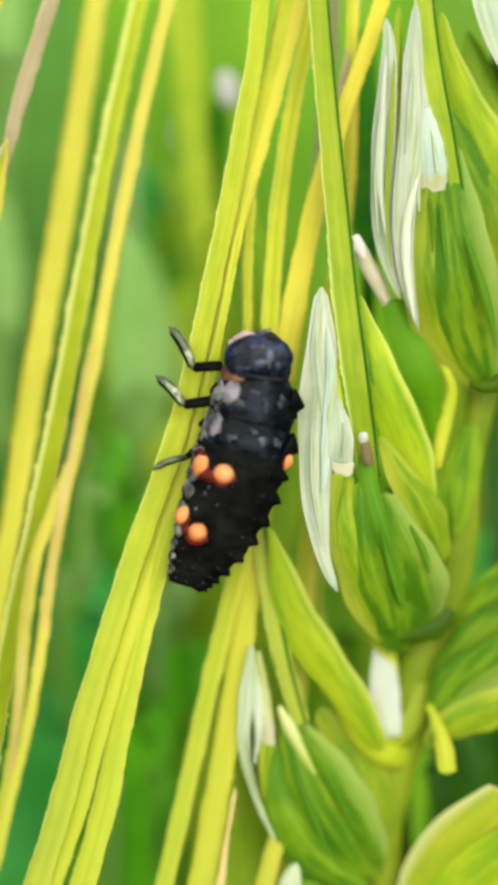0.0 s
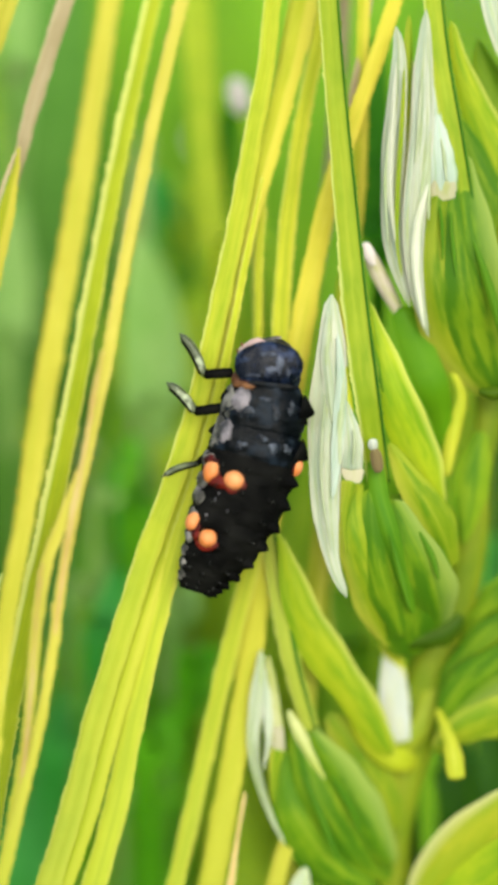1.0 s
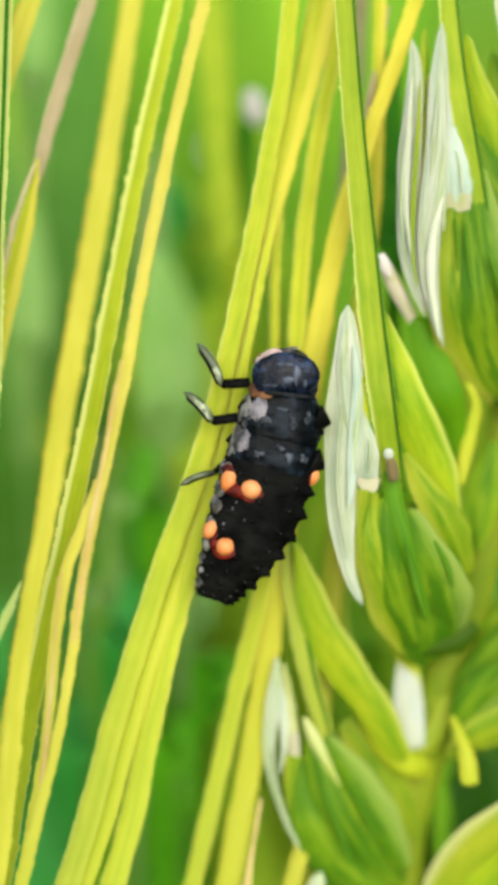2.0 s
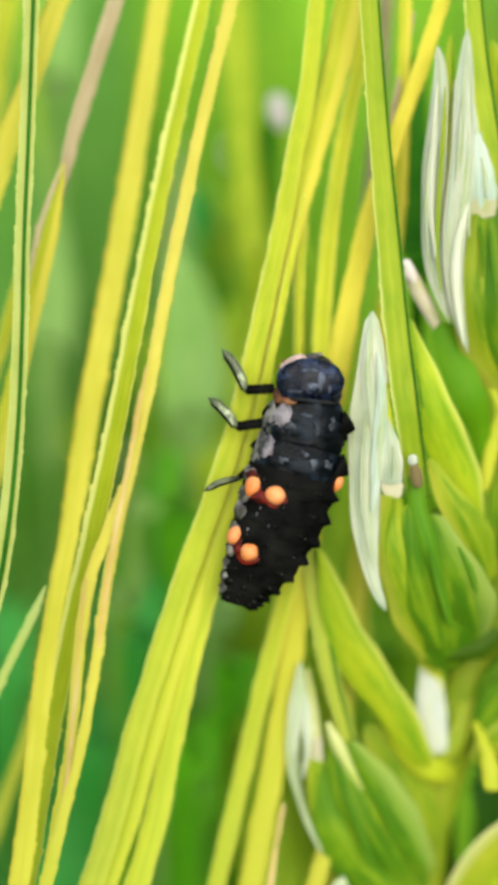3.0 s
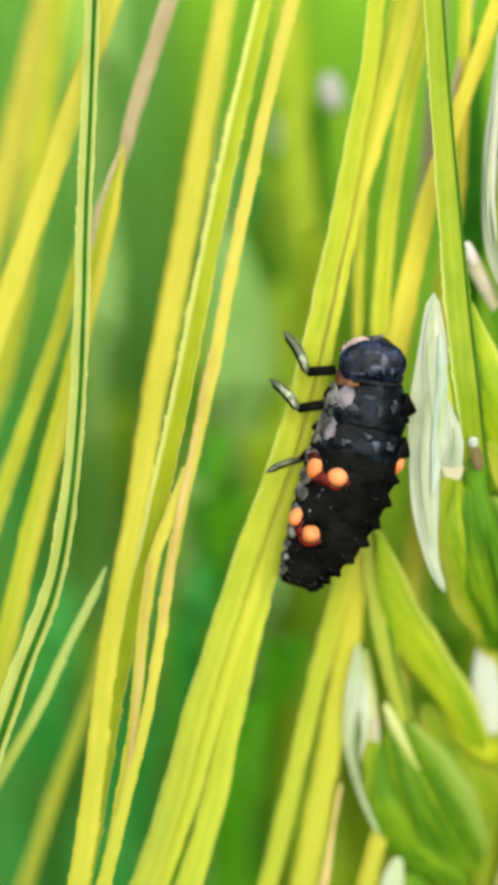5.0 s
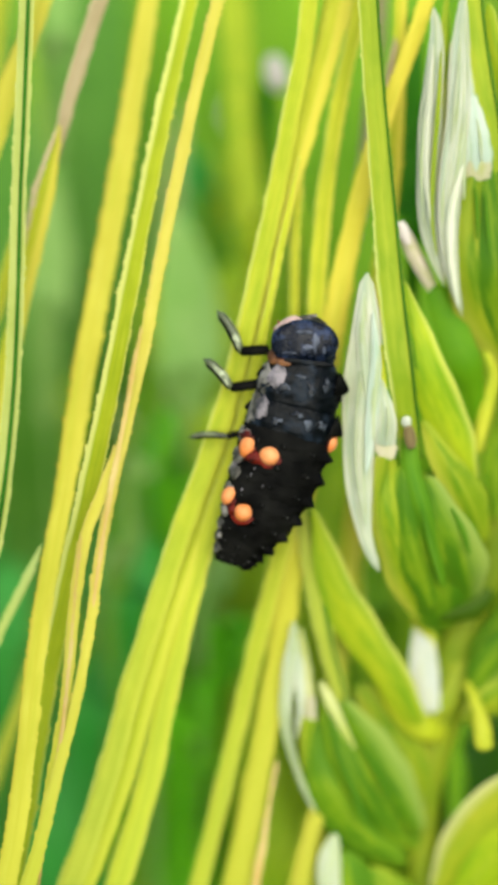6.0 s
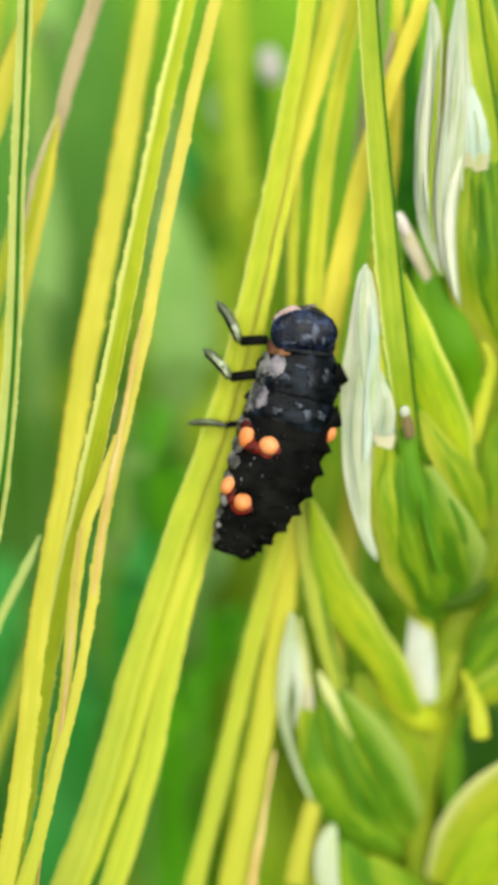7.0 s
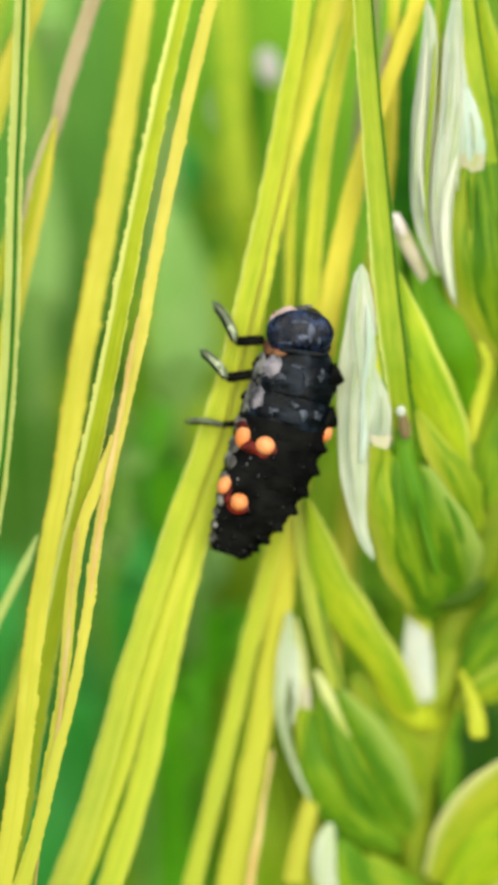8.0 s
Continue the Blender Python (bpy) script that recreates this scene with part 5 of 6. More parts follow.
def segment_rings(v0, v1, squeeze=0.16, rows=14, sides=56, bumps=0.012, end=0.8):
    r = np.random.RandomState(int(abs(v0) * 100))
    rings = []
    lump = lambda p: 1 + 0.05 * noise.noise(Vector(p * 2600.0)) + 0.03 * noise.noise(Vector(p * 7000.0))
    for q in np.linspace(0, 1, rows):
        lift = 1 - squeeze + squeeze * math.sin(math.pi * (0.04 + 0.92 * q)) ** 0.6
        if q in (0.0, 1.0):
            lift *= end
        ring = [body_point(v0 + (v1 - v0) * q, p, lift * (1 + bumps * r.randn() + 0.02 * math.cos(6 * (p - DORSAL)))) for p in np.linspace(0, 2 * math.pi, sides, endpoint=False)]
        mid = sum(x[0] for x in ring) / sides
        rings.append([mid + (x[0] - mid) * lump(x[0]) for x in ring])
    return rings


def dome_rings(centre, nor, axis, along, across, height, rows=8, sides=16, rough=0.05, seed=1, lumps=0.0):
    """A low swelling on the skin. Millimetres."""
    side = np.cross(nor, axis)
    r = np.random.RandomState(seed)
    k = 1 + rough * r.randn(sides)
    k = (k + np.roll(k, 1) + np.roll(k, -1)) / 3
    a = np.linspace(0, 2 * math.pi, sides, endpoint=False)
    rings = []
    for q in np.linspace(0, 1, rows):
        rad = math.cos(q * math.pi / 2 * 0.97)
        h = math.sin(q * math.pi / 2) * height - 0.06
        rings.append(centre + (np.cos(a)[:, None] * axis * along * rad * k[:, None] + np.sin(a)[:, None] * side * across * rad * k[:, None] + nor * h) / 1000)
    if lumps:
        rings = [[p + nor * lumps / 1000 * noise.noise(Vector(p * 1900.0)) for p in ring] for ring in rings]
    return rings


def spine_rings(v, phi, height, width, seed):
    c, nor, axis = body_point(v, phi, 0.97)
    r = np.random.RandomState(seed)
    d = unit(nor + 0.35 * axis + 0.15 * r.randn(3))
    path = [c - nor * 0.0001, c + d * height * 0.00045, c + d * height * 0.0008, c + d * height * 0.00105]
    return tube(curve_through(path, 6), np.array([1.0, 0.9, 0.7, 0.48, 0.28, 0.05]) * width / 2000, 9, out=axis)


def bristles(v, phi, seed, n=4, long=0.3):
    c, nor, axis = body_point(v, phi, 1.08)
    r = np.random.RandomState(seed)
    out = []
    for _ in range(n):
        d = unit(nor + 0.6 * r.randn(3))
        out.append(tube([c, c + d * long * 0.0006, c + d * long * 0.001], np.array([0.018, 0.012, 0.003]) / 1000, 5, out=axis))
    return out


def leg_parts(parent, root, knee, foot, slim=1.0, skin=SHIN, words="greyish olive shin"):
    """A leg in two pieces from its root: black thigh, paler shin with a dark rear edge and a small claw. Returns the thigh, which carries the shin."""
    root, knee, foot = (np.array(p) for p in (root, knee, foot))
    d = knee - root
    path = curve_through([root - d * 0.25, root + d * 0.3, root + d * 0.75, knee], 14)
    rad = np.interp(np.linspace(0, 1, 14), [0, 0.3, 0.7, 0.95, 1], [0.2, 0.21, 0.2, 0.2, 0.13]) * slim / 1000
    thigh = grid_part("leg", tube(path, rad, 10), np.linspace(0, 1, 10), BLACK, parent, "black leg", pivot=root)
    e = foot - knee
    across = unit(np.cross(e, OUT))
    bow = across * np.linalg.norm(e) * 0.06
    path = curve_through([knee - e * 0.03, knee + e * 0.35 + bow, knee + e * 0.7 + bow, foot], 18)
    rad = np.interp(np.linspace(0, 1, 18), [0, 0.12, 0.4, 0.8, 0.95, 1], [0.12, 0.175, 0.21, 0.195, 0.15, 0.07]) * slim / 1000
    grid_part("shin", tube(path, rad, 12), np.linspace(0, 1, 12), skin, thigh, words)
    rear = across if np.dot(across, RIGHT) < 0 else -across
    grid_part("shin_edge", tube(path[1:-2] + rear * (rad[1:-2, None] * 0.72) + OUT * (rad[1:-2, None] * 0.45), rad[1:-2] * 0.42, 8), np.linspace(0, 1, 8), BLACK, thigh, "dark rear edge of the shin")
    tip = unit(e)
    grid_part("claw", tube([foot - tip * 0.00004, foot + tip * 0.00006, foot + tip * 0.0001 - OUT * 0.00008], np.array([0.06, 0.05, 0.015]) * slim / 1000, 7), np.linspace(0, 1, 7), SHIN_DARK, thigh, "dark claw")
    return thigh


def patch(parent, name, v, phi, along, across, height, material, words="", seed=1, rough=0.12, lumps=0.04, lift=0.97, rows=10, sides=28):
    """A raised plate or spot on the larva's skin."""
    c, n, a = body_point(v, radians(phi), lift)
    return grid_part(name, dome_rings(c, n, a, along, across, height, rows, sides, rough, seed, lumps), np.linspace(0, 1, sides), material, parent, words)


def larva():
    base = np.array(PLACE @ Vector((0, 0, 0)))
    ob = thing("ladybird_larva", base, "black spiny ladybird larva with orange spots clinging to awns", "larva")
    cuts = [-0.79, -1.72, -2.51, -3.28, -4.02, -4.68, -5.21, -5.58, -5.86, -6.02]
    # head, mostly under the shield
    head = grid_part("head", segment_rings(4.04, 3.35, 0.4, 14), np.linspace(0, 1, 56), HEAD, ob, "greyish head with pinkish cheek")
    patch(head, "cheek", 3.82, 124, 0.34, 0.72, 0.27, PINK, "pinkish cheek", 3, 0.14, 0.04, 1.06)
    patch(head, "brow", 3.97, 92, 0.14, 0.75, 0.12, GREY, "grey brow", 4, 0.2)
    patch(head, "brow", 4.0, 66, 0.1, 0.4, 0.06, BROWN, "brownish brow", 6, 0.2)
    patch(head, "eye_patch", 3.9, 140, 0.14, 0.2, 0.3, BLACK, "dark eye patch", 7)
    for v, phi in ((3.96, 150), (3.76, 165)):
        c, n, a = body_point(v, radians(phi), 1.0)
        grid_part("mouthpart", tube([c, c + n * 0.00025, c + n * 0.00035 + UP * 0.0002], np.array([0.1, 0.08, 0.03]) / 1000, 7), np.linspace(0, 1, 7), BROWN, head)
    # thorax: shield in front, then two rings with grey sides
    front = grid_part("pronotum", segment_rings(3.95, 1.98, 0.3, 22, end=0.93), np.linspace(0, 1, 56), THORAX, ob, "blue-black ring of the thorax")
    patch(front, "shield", 3.0, 90, 0.96, 1.36, 0.46, PLATE, "glossy blue-black shield", 9, 0.02, 0.07, 0.84, 22, 56)
    c0, n0, a0 = body_point(3.0, radians(90), 0.84)
    s0 = np.cross(n0, a0)
    # low patches that paint the pale highlights of the shield
    for name, x, y, al, ac, m, words in (("sheen_ridge", -0.02, -0.42, 0.1, 0.36, SHEEN, "pale highlight painted on the shield"), ("sheen_ridge", 0.44, -0.05, 0.40, 0.13, SHEEN, "pale highlight painted on the shield"), ("sheen_ridge", 0.10, 0.22, 0.13, 0.2, SHEEN, "pale highlight painted on the shield"), ("sheen_ridge", 0.78, 0.30, 0.2, 0.1, SHEEN, "pale highlight painted on the shield"), ("sheen_ridge", -0.62, 0.42, 0.07, 0.3, SHEEN, "pale highlight painted on the shield")):
        rise = 0.46 * math.sqrt(1 - (x / 1.36) ** 2 - (y / 0.96) ** 2)
        spot = c0 + (s0 * x + a0 * y + n0 * (rise + 0.01)) / 1000
        grid_part(name, dome_rings(spot, unit(n0 + 0.25 * x * s0 + 0.5 * y * a0), a0, al, ac, 0.06, 6, 20, 0.25, int(50 + 9 * x + 7 * y), 0.02), np.linspace(0, 1, 20), m, front, words)
    patch(front, "rear_margin", 2.22, 78, 0.16, 1.05, 0.08, THORAX, "grey rear margin of the shield", 16, 0.08, 0.03, 0.99)
    patch(front, "rim", 2.1, 130, 0.16, 0.56, 0.16, BROWN, "rust-brown collar", 5, 0.15, 0.04, 1.04)
    patch(front, "rim", 2.36, 154, 0.34, 0.3, 0.16, BROWN, "rust-brown collar", 17, 0.15, 0.04, 1.04)
    patch(front, "rim", 2.66, 166, 0.4, 0.22, 0.12, GREY, "brownish grey rim", 15, 0.2)
    for k, (v0, v1) in enumerate(((2.32, 0.37), (0.42, -0.84))):
        seg = grid_part("thorax_segment", segment_rings(v0 + 0.05, v1 - 0.06, 0.11, 22, end=0.93), np.linspace(0, 1, 56), THORAX, ob, "blue-black ring of the thorax")
        vm = (v0 + v1) / 2
        if k == 0:
            patch(seg, "flank_plate", 1.42, 127, 0.68, 0.40, 0.2, LILAC, "lilac-grey patch", 31, 0.2, 0.03)
            patch(seg, "flank_plate", 1.10, 152, 0.52, 0.42, 0.12, GREY, "dull grey flank", 32, 0.2, 0.03)
            patch(seg, "flank_plate", 1.62, 166, 0.5, 0.4, 0.1, GREY, "dull grey flank", 33, 0.2, 0.03)
            spots = ((1.02, 113, 0.26, 0.24), (1.16, 72, 0.34, 0.26), (1.62, 88, 0.14, 0.3), (1.42, 44, 0.28, 0.3))
        else:
            patch(seg, "flank_plate", -0.02, 138, 0.6, 0.34, 0.2, LILAC, "lilac-grey patch", 35, 0.24, 0.03)
            patch(seg, "flank_plate", 0.12, 158, 0.66, 0.38, 0.12, GREY, "dull grey flank", 36, 0.2, 0.03)
            patch(seg, "flank_plate", -0.34, 172, 0.4, 0.36, 0.12, GREY, "dull grey flank", 37, 0.2, 0.03)
            spots = ((-0.36, 110, 0.24, 0.26), (-0.22, 68, 0.26, 0.24), (0.1, 84, 0.12, 0.3), (-0.1, 44, 0.22, 0.22))
        for i, (v, phi, al, ac) in enumerate(spots):
            patch(seg, "back_plate", v, phi, al, ac, 0.16, BACK, "blue-grey back plate", 40 + 5 * k + i, 0.4, 0.06)
        for i, (o, p, h, wd) in enumerate(((0.1, 2, 0.46, 1.3), (-0.3, 8, 0.2, 0.7), (0.2, 182, 0.25, 0.7))):
            grid_part("wart", spine_rings(vm + o, radians(p), h, wd, 10 * k + i), np.linspace(0, 1, 9), BLACK, seg)
    # abdomen: warts along its open edge, grey beads along its flank
    for k in range(9):
        v0, v1 = cuts[k] + 0.1, cuts[k + 1] - 0.1
        seg = grid_part("abdomen_segment", segment_rings(v0, v1, 0.05, 14, end=0.97), np.linspace(0, 1, 56), BLACK, ob)
        vm = (v0 + v1) / 2
        size = max(0.3, smooth_at(vm, LARVA_R) / 1.85)
        hairs = []
        for i, off in enumerate((-112, -75, -52, -20, 20, 52, 88)):
            phi = DORSAL + radians(off)
            edge = off <= -52
            grid_part("wart", spine_rings(vm, phi, (0.34 if edge else 0.14) * (0.5 + 0.5 * size), (0.8 if edge else 0.5) * (0.4 + 0.6 * size), 100 + 10 * k + i), np.linspace(0, 1, 9), BLACK, seg)
            hairs += bristles(vm, phi, 300 + 10 * k + i, 4, 0.13)
        tagged(join_part("bristle", hairs, HAIR, seg, "short grey bristles"), kind="stuff")
        if k < 8:
            for j, (phi, sz) in enumerate(((144, 0.26), (156, 0.36), (176, 0.34))):
                if k < 5 and j == 0:
                    continue
                patch(seg, "flank_bead", vm + 0.06 * (j - 1), phi, sz * (0.35 + 0.65 * size), sz * (0.35 + 0.65 * size), 0.2 * (0.5 + 0.5 * size), GREY if j else BLACK, "grey flank bead" if j else "", 60 + 3 * k + j, 0.25, 0.06, 0.97, 7, 14)
    # orange spots in rust rings that run together
    spots = [(-1.66, 142, 0.45, 0.36), (-1.76, 105, 0.37, 0.42), (-0.62, 4, 0.40, 0.28), (-3.88, 153, 0.40, 0.36), (-4.20, 112, 0.36, 0.37)]
    for i, (v, phi, al, ac) in enumerate(spots):
        patch(ob, "spot_ring", v - 0.12, phi, al * 1.16, ac * 1.24, 0.1, RUST, "rust ring round a spot", 30 + i, 0.15, 0.03, 0.98)
        c, n, a = body_point(v, radians(phi), 0.98)
        grid_part("spot", dome_rings(c + n * 0.00005, n, a, al, ac, 0.3, 10, 24, 0.05, 20 + i, 0.03), np.linspace(0, 1, 24), ORANGE, ob, "bright orange spot")
    for i, (v, phi, al, ac) in enumerate(((-2.0, 122, 0.26, 0.42), (-1.25, 150, 0.2, 0.4), (-4.3, 132, 0.22, 0.4))):
        patch(ob, "spot_ring", v, phi, al, ac, 0.2, RUST, "rust skin between two spots", 90 + i, 0.2, 0.03, 1.0)
    for i, (v, phi, r) in enumerate(((-2.72, 121, 0.09), (-2.98, 100, 0.07), (-2.45, 119, 0.05), (-3.42, 127, 0.08), (-2.30, 152, 0.12), (-2.62, 160, 0.13), (-2.55, 171, 0.12), (-3.05, 148, 0.06))):
        patch(ob, "bristle_base", v, phi, r * 1.5, r, 0.1, LILAC, "pale bristle base", 80 + i, 0.3, 0.0, 1.0, 5, 9)
    # legs on the open side, then those tucked under the body
    leg_parts(ob, at(*(0.95, 2.73), 1.3), at(*(0.02, 2.68), 1.5), at(*(-0.88, 4.28), 1.2))
    leg_parts(ob, at(*(0.56, 1.30), 1.2), at(*(-0.36, 1.17), 1.5), at(*(-1.42, 2.30), 1.2))
    hind = leg_parts(ob, at(*(-0.02, -0.72), 0.9), at(*(-0.54, -0.81), 1.1), at(*(-2.02, -0.74), 0.9), 0.68, SHIN_DARK, "dark olive shin")
    for v, u in ((2.61, 3.12), (1.07, 3.00), (-0.37, 2.77)):
        leg_parts(ob, np.array(PLACE @ Vector((u / 1000, v / 1000, 0.0008))), np.array(PLACE @ Vector(((u + 0.4) / 1000, (v + 0.1) / 1000, -0.0002))), np.array(PLACE @ Vector(((u - 0.6) / 1000, (v + 0.5) / 1000, -0.0009))))
    return hind


HIND_LEG = larva()

# ---- plants behind ----
def plant_through(points, w, widths, material, label, fold=0.25, curl=0.0, lean=(0.0, 0.05), out=None, bud=0.0, slim=False):
    """A barley plant, one of whose leaves passes through the given places, foot on the soil. Points from the leaf's foot to its tip."""
    p = [at(u, v, w) for u, v in points]
    low = p[0] + np.array([0, 0.01, -0.04])
    foot = ground_below(low, lean)
    ob = thing("barley_plant", foot, label, "barley plant", "barley plants")
    grid_part("stem", tube(curve_through([foot, foot * 0.5 + low * 0.5 + np.array([0.004, 0, 0]), low, p[0] * 0.6 + low * 0.4], 24), np.linspace(0.0018, 0.0012, 24), 8, out=(0, -1, 0.01)), np.linspace(0, 1, 8), STEM, ob)
    path = curve_through([low, *p], 60)
    if slim:
        reach = np.cumsum([0.0, *[float(np.linalg.norm(b - a)) for a, b in zip([low, *p], p)]])
        wide = np.interp(np.linspace(0, 1, 60), reach / reach[-1], [0.3, *widths])
        wide = np.where(np.linspace(0, 1, 60) < reach[1] / reach[-1] * 0.88, 0.35, wide)
    else:
        wide = [widths[0] * 0.5, *widths]
    grid_part("leaf", blade_rings(path, wide, fold, curl=curl, out=out), BLADE_U, material, ob, thin=(0, 4))
    if bud:
        d = unit(p[-1] - p[-2]) * bud / 1000
        grid_part("anther", husk_rings([p[-1] - d * 0.3, p[-1] + d * 0.3, p[-1] + d], bud * 0.75, bud * 0.3, power=(0.4, 0.4), rows=12), HUSK_U, ANTHER, ob, "pale pinkish anther")
    return ob


def field_plant(kind, seed):
    """A free-standing plant: stem, leaves and an ear."""
    r = random.Random(seed)
    ob = thing("barley_plant", (0, 0, 0), "green barley plant in the crop", "barley plant", "barley plants")
    h = 0.46 + 0.1 * r.random()
    top = np.array([r.uniform(-0.04, 0.04), r.uniform(-0.04, 0.04), h])
    stem = curve_through([(0, 0, 0), (top[0] * 0.2, top[1] * 0.2, h * 0.5), top], 20)
    grid_part("stem", tube(stem, np.linspace(0.0018, 0.0011, 20), 8, out=(0.3, -1, 0.02)), np.linspace(0, 1, 8), STEM, ob)
    for k in range(5):
        z = 0.09 + 0.085 * k + r.uniform(-0.02, 0.02)
        a = k * 2.6 + r.uniform(-0.6, 0.6)
        d = np.array([math.cos(a), math.sin(a), 0])
        p0 = np.array([np.interp(z, stem[:, 2], stem[:, 0]), np.interp(z, stem[:, 2], stem[:, 1]), z])
        reach = r.uniform(0.05, 0.11)
        path = curve_through([p0, p0 + d * reach * 0.3 + np.array([0, 0, 0.08]), p0 + d * reach * 0.7 + np.array([0, 0, 0.13]), p0 + d * reach * 1.2 + np.array([0, 0, 0.12 + r.uniform(-0.05, 0.04)])], 22)
        wd = r.uniform(8, 13)
        grid_part("leaf", blade_rings(path, [wd * 0.4, wd, wd, wd * 0.6, 0.5], 0.3, out=d + np.array([0, 0, 0.3]), curl=r.uniform(-0.6, 0.6)), BLADE_U, r.choice((LEAF, LEAF, LEAF_BLUE, LEAF_LIGHT)), ob)
    ear = new("ear")
    ear.parent = ob
    tip = top + np.array([r.uniform(-0.02, 0.02), r.uniform(-0.02, 0.02), 0.07])
    rach = curve_through([top, tip], 16)
    husks, awns = [], []
    for k in range(16):
        s = (-1) ** k
        p = rach[k]
        side = np.array([math.cos(seed), math.sin(seed), 0])
        husks.append(husk_rings([p, p + side * s * 0.003 + np.array([0, 0, 0.005]), p + side * s * 0.004 + np.array([0, 0, 0.012])], 3.5, 1.3, rows=8, out=np.cross(side, (0, 0, 1))))
        q = p + side * s * 0.004 + np.array([0, 0, 0.011])
        awns.append(tube(curve_through([q, q + side * s * 0.006 + np.array([0, 0, 0.05]), q + side * s * 0.015 + np.array([r.uniform(-0.01, 0.01), 0, 0.09])], 10), np.linspace(0.0005, 0.0001, 10), 5, out=(0.3, -1, 0.02)))
    tagged(join_part("seed_head", husks, HUSK, ear, "green husks"), kind="stuff")
    tagged(join_part("awn_tuft", awns, AWN_LIME, ear, "long lime awns"), kind="stuff")
    return ob


def crop():
    kinds = [field_plant("field", s) for s in (1, 2, 3, 4, 5)]
    r = random.Random(11)
    used = []
    homes = [(-0.13, 0.24), (0.02, 0.27), (0.15, 0.24), (-0.05, 0.33), (0.09, 0.36)]
    for ob, (x, y) in zip(kinds, homes):
        ob.location = (x, y, 0)
        used.append((x, y))
    while len(used) < 110:
        y = 0.2 + 0.9 * r.random() ** 1.3
        x = r.uniform(-1, 1) * (0.16 + 0.35 * y)
        if min(math.hypot(x - a, y - b) for a, b in used) < 0.022:
            continue
        used.append((x, y))
        copy_thing(r.choice(kinds), pose(x, y, 0, r.uniform(-4, 4), r.uniform(-4, 4), r.uniform(0, 360)))


def far_crop():
    """The rest of the field, past counting."""
    r = np.random.RandomState(5)
    n = 22000
    ang = r.rand(n) * 2 * np.pi
    rad = 0.45 + 7.5 * r.rand(n) ** 1.35
    x, y = np.cos(ang) * rad, np.sin(ang) * rad
    keep = ~((np.abs(x) < 0.25 + 0.35 * np.maximum(y, 0)) & (y > -0.3) & (y < 1.0))
    x, y = x[keep], y[keep]
    n = len(x)
    h = 0.3 + 0.3 * r.rand(n)
    a = r.rand(n) * 2 * np.pi
    lean = 0.05 + 0.16 * r.rand(n)
    wd = 0.004 + 0.007 * r.rand(n)
    d = np.stack([np.cos(a), np.sin(a), np.zeros(n)], 1)
    s = np.stack([-np.sin(a), np.cos(a), np.zeros(n)], 1)
    rows = []
    for q, k in ((0, 0.7), (0.4, 1.0), (0.75, 0.8), (1.0, 0.08)):
        c = np.stack([x, y, h * q], 1) + d * (lean * q * q)[:, None]
        rows += [c - s * (wd * k)[:, None], c + d * 0.0015, c + s * (wd * k)[:, None]]
    v = np.stack(rows, 1).reshape(-1, 3)
    faces = []
    for k in range(n):
        b = 12 * k
        for j in range(3):
            faces.append((b + 3 * j, b + 3 * j + 1, b + 3 * j + 4, b + 3 * j + 3))
            faces.append((b + 3 * j + 1, b + 3 * j + 2, b + 3 * j + 5, b + 3 * j + 4))
    me = bpy.data.meshes.new("crop")
    me.from_pydata(v.tolist(), [], faces)
    me.uv_layers.new(name="grain")
    me.materials.append(LEAF)
    tagged(new("crop", me), "dense green barley crop around the ear", "crop", kind="stuff")


plant_through([(0.67, 5.21), (0.49, 8.00), (0.05, 11.49), (-0.21, 15.45), (-0.37, 19.17), (-0.49, 21.96)], -10, (0.6, 0.8, 1.0, 1.3, 1.5), LEAF_OLIVE, "slim yellow-green barley leaf behind the awns")
plant_through([(2.77, 3.35), (2.30, 8.93), (1.84, 12.19), (1.51, 13.68)], -9, (0.4, 0.4, 0.3), LEAF_LIGHT, "thin stalk with a pale pinkish anther", bud=1.35)
plant_through([(0.67, 1.95), (0.33, 6.61), (-0.12, 10.56), (-0.37, 12.07)], -22, (0.5, 0.5, 0.4), LEAF, "thin stalk with a small pale anther", bud=1.0)
plant_through([(-8.16, -16.66), (-7.23, -5.02), (-6.42, 4.28), (-5.95, 13.58), (-5.61, 22.89)], -30, (5, 6, 6, 5, 3), LEAF_BLUE, "dark green barley leaf in the crop")
plant_through([(-8.86, -2.70), (-7.93, 4.28), (-7.51, 10.10), (-7.28, 15.45), (-7.00, 21.73)], -40, (2.4, 2.8, 3.0, 2.2), LEAF_PALE, "pale greyish barley leaf in the crop")
plant_through([(-5.61, -5.02), (-5.14, 4.28), (-4.79, 11.26), (-4.56, 18.24), (-4.44, 22.89)], -46, (5, 6, 6, 5), LEAF, "mid-green barley leaf in the crop")
plant_through([(-9.79, -23.63), (-9.56, -14.33), (-9.33, -8.51), (-9.79, -3.86), (-10.72, 1.95)], -34, (5, 6, 5, 3), LEAF_TEAL, "blue-green barley leaf in the crop")
plant_through([(-4.68, -23.63), (-4.33, -15.49), (-4.68, -9.68), (-5.37, -5.02), (-6.30, -1.54)], -34, (5, 6, 5, 3), LEAF_TEAL, "blue-green barley leaf in the crop")
plant_through([(-2.58, -12.00), (-3.28, -7.35), (-3.98, -3.86), (-4.91, -1.54), (-6.07, 0.09)], -40, (5, 6, 4, 1), LEAF_BLUE, "dark green barley leaf in the crop")
